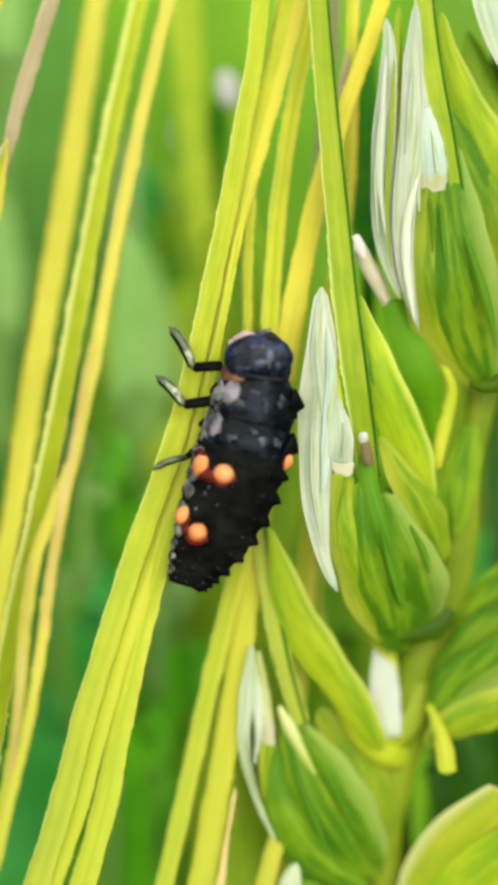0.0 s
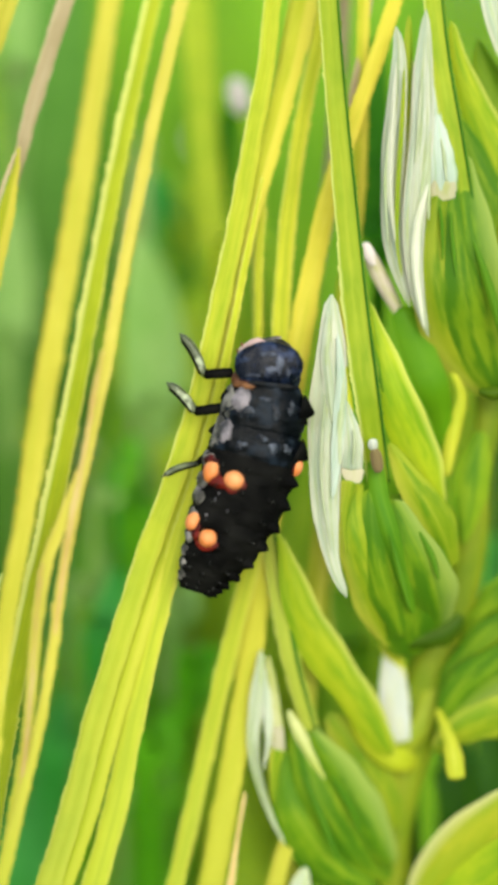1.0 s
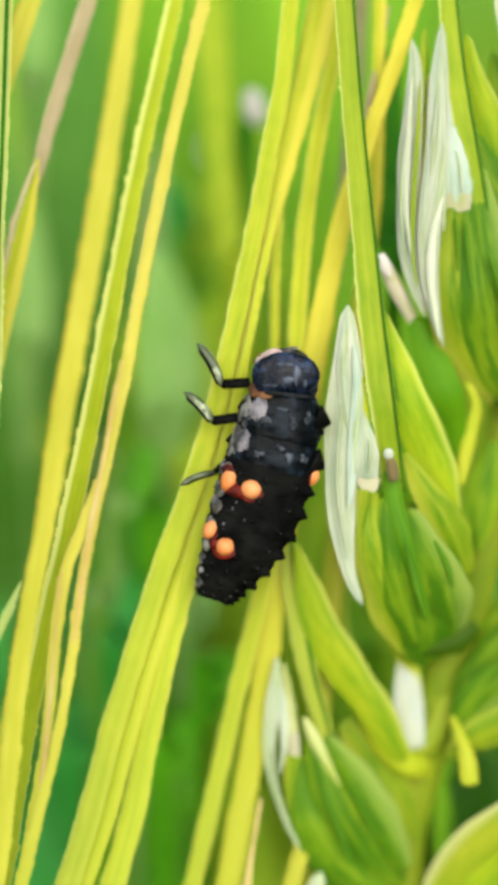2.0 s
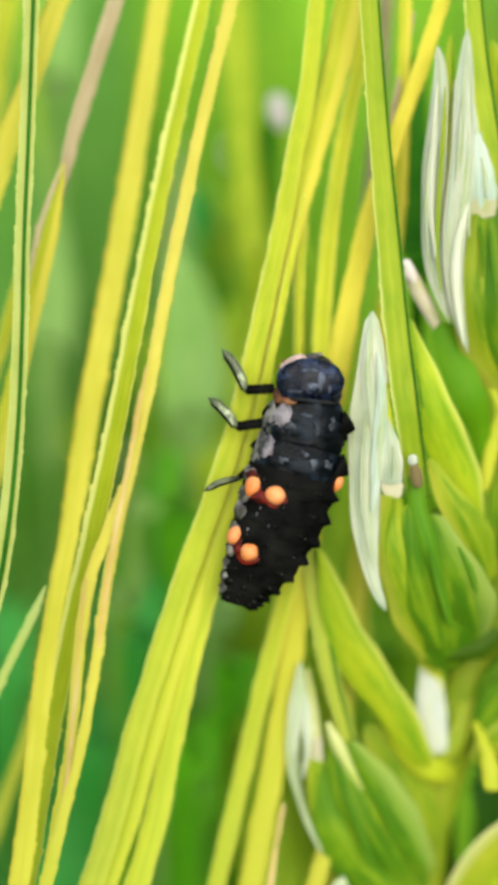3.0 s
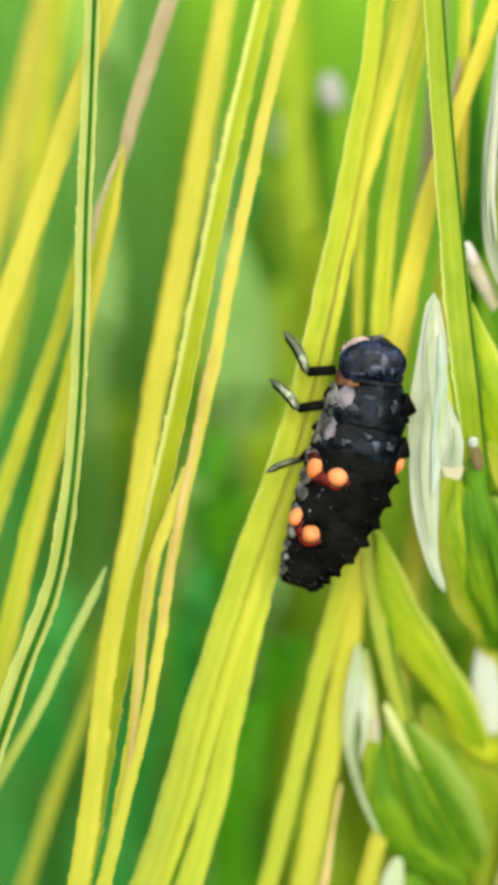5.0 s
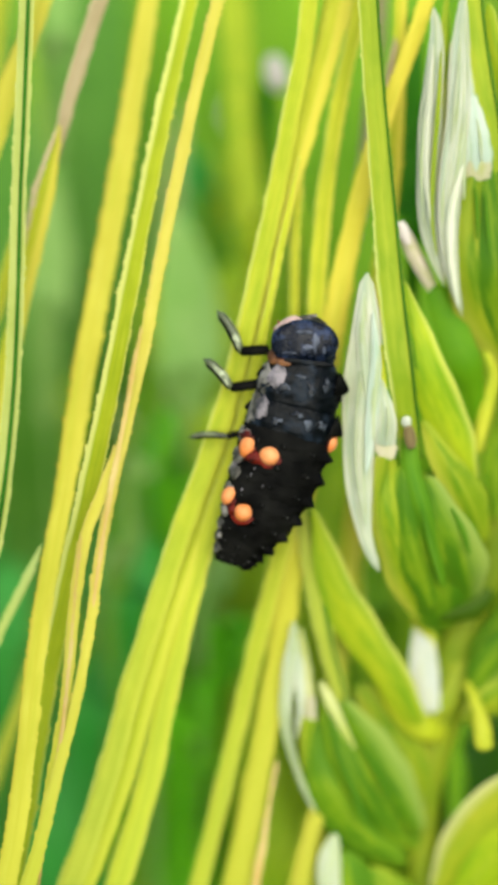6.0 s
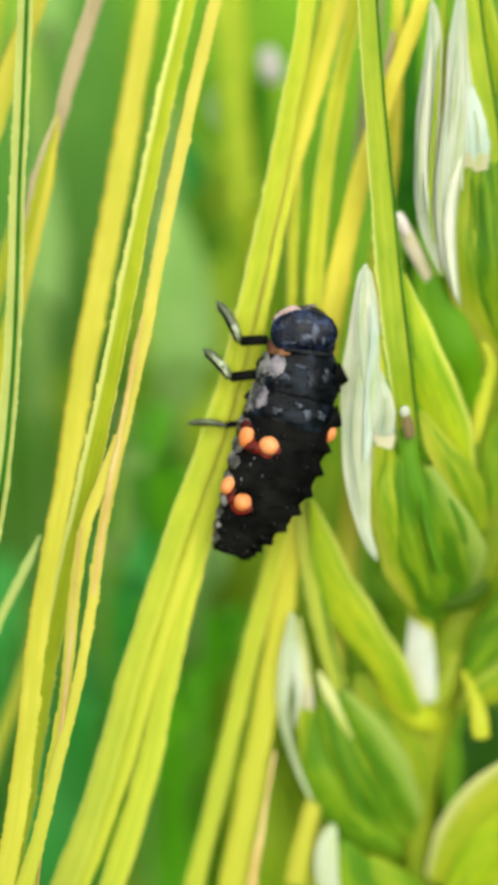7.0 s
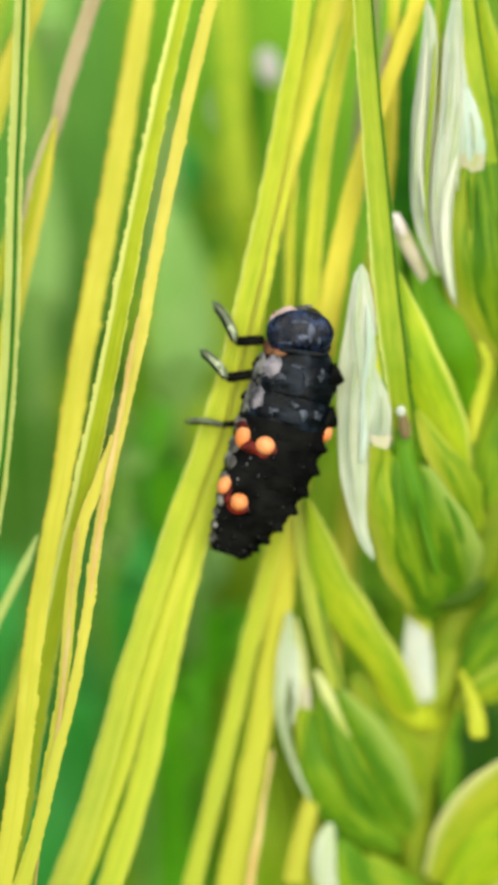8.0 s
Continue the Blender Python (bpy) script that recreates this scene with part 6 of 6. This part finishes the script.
plant_through([(-2.58, -9.68), (-2.23, -2.70), (-2.58, 0.79), (-3.28, 3.12), (-4.44, 5.21)], -30, (6, 6, 5, 2), LEAF_LIGHT, "bright green barley leaf in the crop")
plant_through([(-0.49, -5.02), (-1.19, -0.37), (-2.12, 0.56), (-3.05, 0.33)], -44, (3, 3, 2.5, 1), LEAF_TEAL, "small blue-green barley leaf")
plant_through([(-2.12, -2.70), (-2.35, 1.49), (-2.63, 4.28), (-2.86, 7.07), (-2.91, 9.40), (-2.70, 12.65)], -25, (1.2, 2.4, 3.0, 2.6, 1.6, 0.4), BRACT, "pale green sunlit barley leaf in the crop", fold=0.1)
plant_through([(-0.95, -6.19), (-1.30, -2.23), (-1.70, 1.02), (-2.23, 4.28), (-2.58, 6.14)], -23, (2.0, 3.0, 3.2, 2.0, 0.4), LEAF_LIGHT, "bright green barley leaf in the crop", fold=0.1)
plant_through([(-0.95, -8.51), (-2.35, -4.79), (-3.51, -2.47), (-4.68, -0.60), (-5.61, 0.33)], -25, (1.0, 1.5, 1.6, 1.2, 0.4), BRACT, "slim pale green barley leaf in the crop", fold=0.1)
plant_through([(-0.72, -22.47), (-0.91, -16.19), (-1.09, -11.54), (-1.28, -7.82), (-1.61, -4.56)], -26, (2.0, 3.0, 3.2, 2.6, 0.6), LEAF_LIGHT, "bright green barley leaf in the crop", fold=0.1)
plant_through([(2.30, -10.84), (1.84, -5.02), (1.37, 1.95), (0.67, 7.07), (0.33, 10.56)], -23, (2.0, 2.6, 3.0, 2.4, 0.6), LEAF_LIGHT, "bright green barley leaf in the crop", fold=0.1)
plant_through([(-2.12, -2.70), (-2.35, 4.28), (-2.58, 10.56), (-2.47, 15.91), (-2.23, 21.73)], -58, (6, 7, 7, 5), LEAF, "bright green barley leaf in the crop")
plant_through([(-3.28, 1.95), (-3.05, 6.61), (-2.86, 8.93), (-2.58, 10.56)], -36, (2, 2.4, 2, 1), LEAF_TEAL, "small blue-green barley leaf")
plant_through([(-0.26, -7.35), (-0.49, -0.37), (-0.84, 6.61), (-0.54, 13.58), (-0.02, 20.56)], -34, (5, 6, 6, 4), LEAF, "bright green barley leaf in the crop")
plant_through([(2.30, 1.95), (1.84, 7.77), (0.91, 11.26), (0.56, 13.58)], -30, (2.4, 2.6, 2, 0.8), LEAF, "deep green barley leaf")
plant_through([(3.70, -2.70), (3.23, 4.28), (3.00, 11.26), (3.47, 18.24), (3.93, 22.89)], -36, (6, 7, 7, 5), LEAF, "bright green barley leaf in the crop")
plant_through([(6.96, -2.70), (6.61, 4.28), (6.72, 10.10), (7.07, 15.91), (7.42, 21.73)], -24, (4, 5, 5, 4), LEAF, "green barley leaf behind the ear")
plant_through([(5.09, -7.35), (5.56, 1.95), (5.09, 11.26), (4.86, 18.24)], -50, (7, 8, 8, 6), LEAF_LIGHT, "bright green barley leaf in the crop")
plant_through([(-0.49, -23.63), (-1.65, -17.82), (-2.23, -14.33), (-2.58, -11.54), (-3.28, -8.51)], -38, (7, 8, 6, 2), LEAF_LIGHT, "bright green barley leaf in the crop")
plant_through([(0.67, -21.31), (-0.02, -14.33), (-0.37, -9.68), (-0.02, -6.19), (0.67, -2.70)], -48, (8, 8, 7, 4), LEAF, "green barley leaf between the awns")
plant_through([(-7.00, -25.96), (-7.47, -18.98), (-7.23, -14.33), (-6.30, -10.84)], -44, (6, 6, 5, 2), LEAF, "green barley leaf between the awns")
plant_through([(4.16, -18.98), (3.93, -9.68), (3.70, -3.86), (3.47, 1.95)], -30, (6, 7, 6, 4), LEAF, "green barley leaf behind the ear")
plant_through([(6.02, -21.31), (5.79, -13.17), (6.02, -7.35), (6.49, -2.70)], -36, (7, 7, 6, 3), LEAF_LIGHT, "bright green leaf behind the ear")
plant_through([(1.84, -16.66), (2.77, -5.02), (3.12, -0.37), (3.00, 4.28)], -60, (8, 8, 8, 5), LEAF_LIGHT, "bright green barley leaf in the crop")
plant_through([(-8.86, -0.37), (-9.79, 6.61), (-10.26, 12.42), (-10.72, 18.24)], -26, (4, 5, 5, 4), LEAF_BLUE, "broad blue-green barley leaf")
plant_through([(-11.84, -25.96), (-11.86, -12.00), (-11.89, -0.37), (-11.91, 11.26), (-11.96, 22.89)], -79, (10, 10, 10, 7), LEAF_BLUE, "broad green barley leaf in the crop")
plant_through([(-11.49, -25.96), (-11.07, -12.00), (-10.65, -0.37), (-10.26, 11.26), (-9.84, 22.89)], -99, (14, 14, 14, 10), LEAF, "broad green barley leaf in the crop")
plant_through([(-9.82, -25.96), (-9.42, -12.00), (-9.05, -0.37), (-8.65, 11.26), (-8.26, 22.89)], -99, (14, 14, 14, 10), LEAF, "broad green barley leaf in the crop")
plant_through([(-8.49, -25.96), (-8.03, -12.00), (-7.56, -0.37), (-7.09, 11.26), (-6.65, 22.89)], -117, (14, 14, 14, 10), LEAF, "broad green barley leaf in the crop")
plant_through([(-5.02, -25.96), (-5.33, -12.00), (-5.61, -0.37), (-5.91, 11.26), (-6.21, 22.89)], -83, (14, 14, 14, 10), LEAF_LIGHT, "broad green barley leaf in the crop")
plant_through([(-2.86, -25.96), (-3.44, -12.00), (-4.02, -0.37), (-4.61, 11.26), (-5.19, 22.89)], -113, (13, 13, 13, 9), LEAF_LIGHT, "broad green barley leaf in the crop")
plant_through([(-2.14, -25.96), (-2.49, -12.00), (-2.86, -0.37), (-3.21, 11.26), (-3.56, 22.89)], -97, (11, 11, 11, 8), LEAF, "broad green barley leaf in the crop")
plant_through([(0.21, -25.96), (-0.47, -12.00), (-1.16, -0.37), (-1.84, 11.26), (-2.54, 22.89)], -111, (11, 11, 11, 8), LEAF_LIGHT, "broad green barley leaf in the crop")
plant_through([(0.30, -25.96), (0.19, -12.00), (0.07, -0.37), (-0.05, 11.26), (-0.19, 22.89)], -89, (13, 13, 13, 9), LEAF, "broad green barley leaf in the crop")
plant_through([(1.93, -25.96), (1.58, -12.00), (1.26, -0.37), (0.91, 11.26), (0.58, 22.89)], -82, (14, 14, 14, 10), LEAF_LIGHT, "broad green barley leaf in the crop")
plant_through([(2.30, -25.96), (2.35, -12.00), (2.37, -0.37), (2.40, 11.26), (2.42, 22.89)], -95, (13, 13, 13, 9), LEAF_LIGHT, "broad green barley leaf in the crop")
plant_through([(5.61, -25.96), (5.00, -12.00), (4.40, -0.37), (3.79, 11.26), (3.19, 22.89)], -81, (15, 15, 15, 10), LEAF, "broad green barley leaf in the crop")
plant_through([(6.16, -25.96), (5.98, -12.00), (5.77, -0.37), (5.56, 11.26), (5.37, 22.89)], -94, (14, 14, 14, 10), LEAF, "broad green barley leaf in the crop")
plant_through([(8.03, -25.96), (7.47, -12.00), (6.91, -0.37), (6.35, 11.26), (5.79, 22.89)], -100, (10, 10, 10, 7), LEAF, "broad green barley leaf in the crop")
plant_through([(3.47, -10.84), (3.70, -7.35), (4.05, -2.70), (4.35, 1.95), (4.63, 5.21)], -13, (1.6, 2.2, 2.4, 1.8, 0.6), LEAF_LIGHT, "bright green leaf beside the larva")
plant_through([(-4.44, -25.96), (-4.09, -18.98), (-3.63, -14.33), (-3.51, -9.68), (-3.28, -5.02)], -27, (3, 3.5, 3.2, 2.2, 0.8), LEAF, "green barley leaf between the awns")
plant_through([(-0.95, -25.96), (-1.30, -20.14), (-1.65, -16.19), (-1.77, -12.70), (-1.42, -9.68)], -24, (3.4, 3.6, 3.2, 2.2, 0.8), LEAF_VIVID, "bright green leaf between the awns")
# leaves in the shade colour are added to fill the dark gaps here
plant_through([(10.21, -21.31), (10.33, -16.66), (10.21, -13.86), (9.98, -11.77), (9.79, -9.68)], -9, (4, 5, 5, 3.4, 0.8), LEAF_SHADE, "near-black leaf painted as shade behind the ear")
plant_through([(8.58, -22.47), (8.49, -18.98), (8.42, -16.19), (8.35, -14.79), (8.26, -13.40)], -7, (1.4, 1.4, 1.2, 1.0, 0.4), LEAF_SHADE, "near-black leaf painted as shade behind the ear")
plant_through([(11.61, -9.44), (11.51, -7.58), (11.42, -6.19), (11.51, -4.91), (11.70, -3.86)], -11, (0.5, 1.0, 1.2, 1.0, 0.4), LEAF_TEAL, "small blue-green leaf behind the ear")
plant_through([(11.96, -22.47), (11.84, -18.05), (11.70, -14.79), (11.37, -12.24), (10.79, -10.14)], -9, (3.0, 3.6, 3.6, 2.6, 0.8), LEAF_SHADE, "near-black leaf painted as shade behind the ear")
plant_through([(12.65, -10.84), (12.42, -6.19), (12.26, -2.70), (12.07, 0.09), (12.03, 3.35)], -14, (3.0, 3.6, 3.6, 2.6, 0.8), LEAF_SHADE, "near-black leaf painted as shade behind the ear")
plant_through([(6.84, -18.05), (6.37, -14.33), (5.79, -10.37), (5.33, -6.89), (4.86, -3.63)], -12, (2.0, 2.6, 2.8, 2.2, 0.8), LEAF_LIGHT, "green leaf between the spikelets")
plant_through([(1.37, -21.31), (0.86, -15.49), (0.67, -10.84), (1.05, -6.89), (1.84, -3.63)], -18, (2.6, 3.2, 3.2, 2.6, 0.8), LEAF_LIGHT, "bright green leaf below the larva")
plant_through([(-2.23, -23.63), (-2.47, -18.05), (-2.70, -14.33), (-2.47, -10.84), (-1.88, -7.35)], -20, (2.6, 3.0, 3.0, 2.4, 0.8), LEAF_VIVID, "bright green leaf between the awns")
plant_through([(-4.91, -12.00), (-4.44, -6.19), (-4.16, -2.70), (-3.51, 1.02), (-2.58, 4.28)], -19, (2.2, 2.8, 2.8, 2.2, 0.8), LEAF, "green leaf between the awns")
plant_through([(-0.26, 0.56), (-0.95, 4.28), (-1.30, 8.00), (-1.61, 11.26), (-1.42, 14.75)], -20, (1.8, 2.2, 2.4, 2.0, 0.8), LEAF, "bright green leaf above the larva")
plant_through([(-2.35, -16.66), (-3.28, -12.00), (-4.44, -8.51), (-6.07, -6.19)], -26, (2.0, 2.4, 2.0, 0.8), LEAF_TEAL, "blue-green leaf leaning behind the awns")
plant_through([(2.77, -16.66), (0.91, -12.70), (-0.49, -10.37), (-2.12, -8.75)], -28, (2.0, 2.6, 2.2, 0.8), LEAF_LIGHT, "bright green leaf leaning below the larva")
plant_through([(0.91, 1.95), (0.21, 6.14), (-0.49, 8.93), (-1.07, 10.79)], -16, (1.2, 1.8, 1.5, 0.6), LEAF_LIGHT, "bright green leaf beside the awns")
plant_through([(-0.49, 7.30), (-1.19, 8.93), (-1.77, 9.63), (-2.47, 10.33)], -20, (1.0, 1.3, 1.2, 0.6), LEAF_TEAL, "small blue-green leaf tip")
# one more added leaf whose dark colour plays the shade behind the ear
plant_through([(10.2, -26), (10.1, -21), (9.9, -17.5), (9.7, -15), (9.4, -13.4)], -6, (1.4, 1.8, 1.8, 1.4, 0.5), LEAF_SHADE, "near-black leaf painted as shade behind the ear")
plant_through([(-7.84, 12.65), (-7.70, 14.74), (-7.60, 17.30), (-7.47, 20.09)], -16, (0.8, 1.6, 1.8, 1.6), LEAF_PALE, "pale green leaf between the awns", fold=0.1, slim=True)
plant_through([(-8.12, 1.95), (-7.98, 4.28), (-7.88, 7.07), (-7.74, 10.09)], -16, (1.2, 2.2, 2.2, 0.6), LEAF_PALE, "pale green leaf between the awns", fold=0.1, slim=True)
plant_through([(-2.0, -0.9), (-2.1, 1.49), (-2.15, 3.81), (-2.35, 5.9), (-2.75, 8.4)], -14, (1.4, 2.9, 3.2, 2.8, 0.9), LEAF_PALE, "pale green leaf beside the larva", fold=0.1, slim=True)
plant_through([(-3.4, -3.4), (-3.1, -1.6), (-2.9, 0.3)], -13, (0.5, 1.3, 0.4), LEAF_VIVID, "green leaf between the awns", fold=0.1, slim=True)
plant_through([(-4.6, -4.2), (-3.9, -2.6), (-3.1, -1.1)], -12, (0.4, 0.8, 0.3), LEAF_PALE, "slim pale leaf between the awns", fold=0.1, slim=True)
plant_through([(-1.5, -8.8), (-1.05, -7.2), (-0.5, -5.5)], -12, (0.8, 1.9, 0.6), LEAF_PALE, "slim pale leaf below the larva", fold=0.1, slim=True)
plant_through([(-2.6, -14.8), (-2.0, -12.6), (-1.2, -10.9)], -12, (1.2, 2.2, 0.8), LEAF_VIVID, "bright green leaf between the awns", fold=0.1, slim=True)
plant_through([(-1.0, -10.9), (-0.45, -9.6), (0.3, -8.3)], -11, (0.8, 2.2, 0.8), LEAF_VIVID, "green leaf below the larva", fold=0.1, slim=True)
plant_through([(-4.5, -10.2), (-4.15, -7.6), (-3.6, -5.2)], -12, (1.0, 2.0, 0.8), LEAF_TEAL, "blue-green leaf between the awns", fold=0.1, slim=True)
plant_through([(-3.0, -5.6), (-2.5, -2.8), (-2.2, -0.4)], -15, (1.4, 2.4, 1.0), LEAF_VIVID, "green leaf between the awns", fold=0.1, slim=True)
plant_through([(-2.4, -17.2), (-1.9, -14.2), (-1.4, -12.0)], -14, (1.4, 2.6, 1.0), LEAF_VIVID, "bright green leaf between the awns", fold=0.1, slim=True)
plant_through([(-2.00, 8.47), (-1.84, 9.40), (-1.60, 10.79)], -15, (0.8, 1.6, 0.6), LEAF_TEAL, "small blue-green leaf tip", fold=0.1, slim=True)
plant_through([(-1.30, -2.70), (-0.95, 0.56), (-0.60, 3.35), (-0.37, 6.14)], -15, (1.5, 2.6, 2.6, 1.0), LEAF_LIGHT, "bright lime leaf behind the larva", fold=0.1, slim=True)
plant_through([(-1.07, 6.14), (-0.72, 8.23), (-0.49, 10.56)], -21, (1.4, 2.8, 1.2), LEAF_LIGHT, "bright lime leaf above the larva", fold=0.1, slim=True)
plant_through([(-3.63, -4.09), (-3.40, -2.00), (-3.05, -0.14)], -15, (1.0, 2.0, 0.8), LEAF_TEAL, "small blue-green leaf between the awns", fold=0.1, slim=True)
plant_through([(-5.49, -8.05), (-4.79, -6.19), (-4.16, -4.56)], -14, (0.5, 1.2, 0.4), LEAF_PALE, "pale leaf tip between the awns", fold=0.1, slim=True)
plant_through([(-4.91, -11.07), (-4.16, -8.51), (-3.63, -6.42)], -15, (0.8, 1.8, 0.7), LEAF_VIVID, "green leaf leaning between the awns", fold=0.1, slim=True)
plant_through([(-6.19, -14.79), (-5.60, -12.00), (-5.02, -9.67)], -17, (1.6, 2.4, 1.0), LEAF_TEAL, "blue-green leaf between the awns", fold=0.1, slim=True)
plant_through([(-9.91, -12.00), (-9.67, -9.21), (-9.56, -6.19)], -18, (2.0, 2.6, 1.5), LEAF_TEAL, "blue-green leaf behind the awns", fold=0.1, slim=True)
plant_through([(-2.00, -10.60), (-1.07, -9.21), (-0.02, -7.81)], -16, (0.6, 1.8, 0.6), LEAF_PALE, "pale leaf leaning below the larva", fold=0.1, slim=True)
plant_through([(-1.77, -12.00), (-0.72, -10.84), (0.33, -10.14)], -15, (0.8, 1.8, 0.6), LEAF_VIVID, "green leaf leaning below the larva", fold=0.1, slim=True)
plant_through([(-2.12, -14.33), (-1.53, -12.70), (-0.95, -11.77)], -16, (1.2, 2.4, 1.0), LEAF_VIVID, "bright green leaf between the awns", fold=0.1, slim=True)
plant_through([(-3.63, -16.42), (-2.47, -14.56), (-1.19, -13.28)], -14, (0.5, 1.4, 0.4), LEAF_PALE, "pale leaf leaning between the awns", fold=0.1, slim=True)
plant_through([(-4.67, -18.51), (-4.09, -16.65), (-3.51, -15.26)], -17, (1.5, 2.2, 1.0), LEAF, "green leaf between the awns", fold=0.1, slim=True)
plant_through([(0.86, 10.56), (0.95, 12.42), (1.09, 13.58)], -14, (0.8, 1.5, 0.5), LEAF_DARK, "small dark green leaf between the awns", fold=0.1, slim=True)
plant_through([(0.26, 10.21), (0.53, 11.49), (0.72, 12.53)], -17, (0.5, 1.3, 0.4), LEAF_PALE, "small pale leaf tip", fold=0.1, slim=True)
plant_through([(7.07, 5.21), (6.91, 8.23), (6.91, 12.42), (7.14, 16.37)], -5, (0.6, 1.3, 1.5, 0.8), LEAF_DARK, "dark green leaf behind the papery glume", fold=0.1, slim=True)
plant_through([(6.02, -11.07), (5.79, -8.51), (4.98, -5.95)], -10, (1.2, 2.4, 1.0), LEAF, "green leaf between the spikelets", fold=0.1, slim=True)
plant_through([(-0.02, -7.35), (0.33, -5.49), (0.56, -4.09)], -15, (1.2, 2.4, 1.0), LEAF_LIGHT, "green leaf below the larva", fold=0.1, slim=True)
plant_through([(-3.6, -21.0), (-2.6, -15.0), (-1.6, -10.5), (-1.0, -7.5)], -24, (5.0, 5.5, 4.5, 2.0), LEAF_VIVID, "broad green leaf between the awns", fold=0.1)
plant_through([(-7.2, -21.0), (-6.2, -14.0), (-5.2, -8.0), (-4.6, -4.0)], -26, (5.0, 5.5, 4.5, 2.0), LEAF_TEAL, "broad blue-green leaf between the awns", fold=0.1)
crop()
far_crop()


# ---- what moves ----
def motions():
    """The larva's hind leg is folded back, then swings out over the awn."""
    rest = HIND_LEG.location.copy()
    turn3 = PLACE.to_3x3()
    out_way = turn3 @ Vector((-86, -1, 0))
    folded = turn3 @ Vector((-62, -28, 42))
    half_way = turn3 @ Vector((-80, -18, 18))

    def placed(way, dx=0.0):
        q = out_way.rotation_difference(way)
        return Matrix.Translation(rest) @ q.to_matrix().to_4x4()

    walk(HIND_LEG, [(0, placed(folded)), (5.7, placed(folded)), (5.9, placed(half_way)), (6.1, placed(out_way)), (6.5, placed(out_way)), (8, placed(turn3 @ Vector((-84, 3, 2))))])


motions()
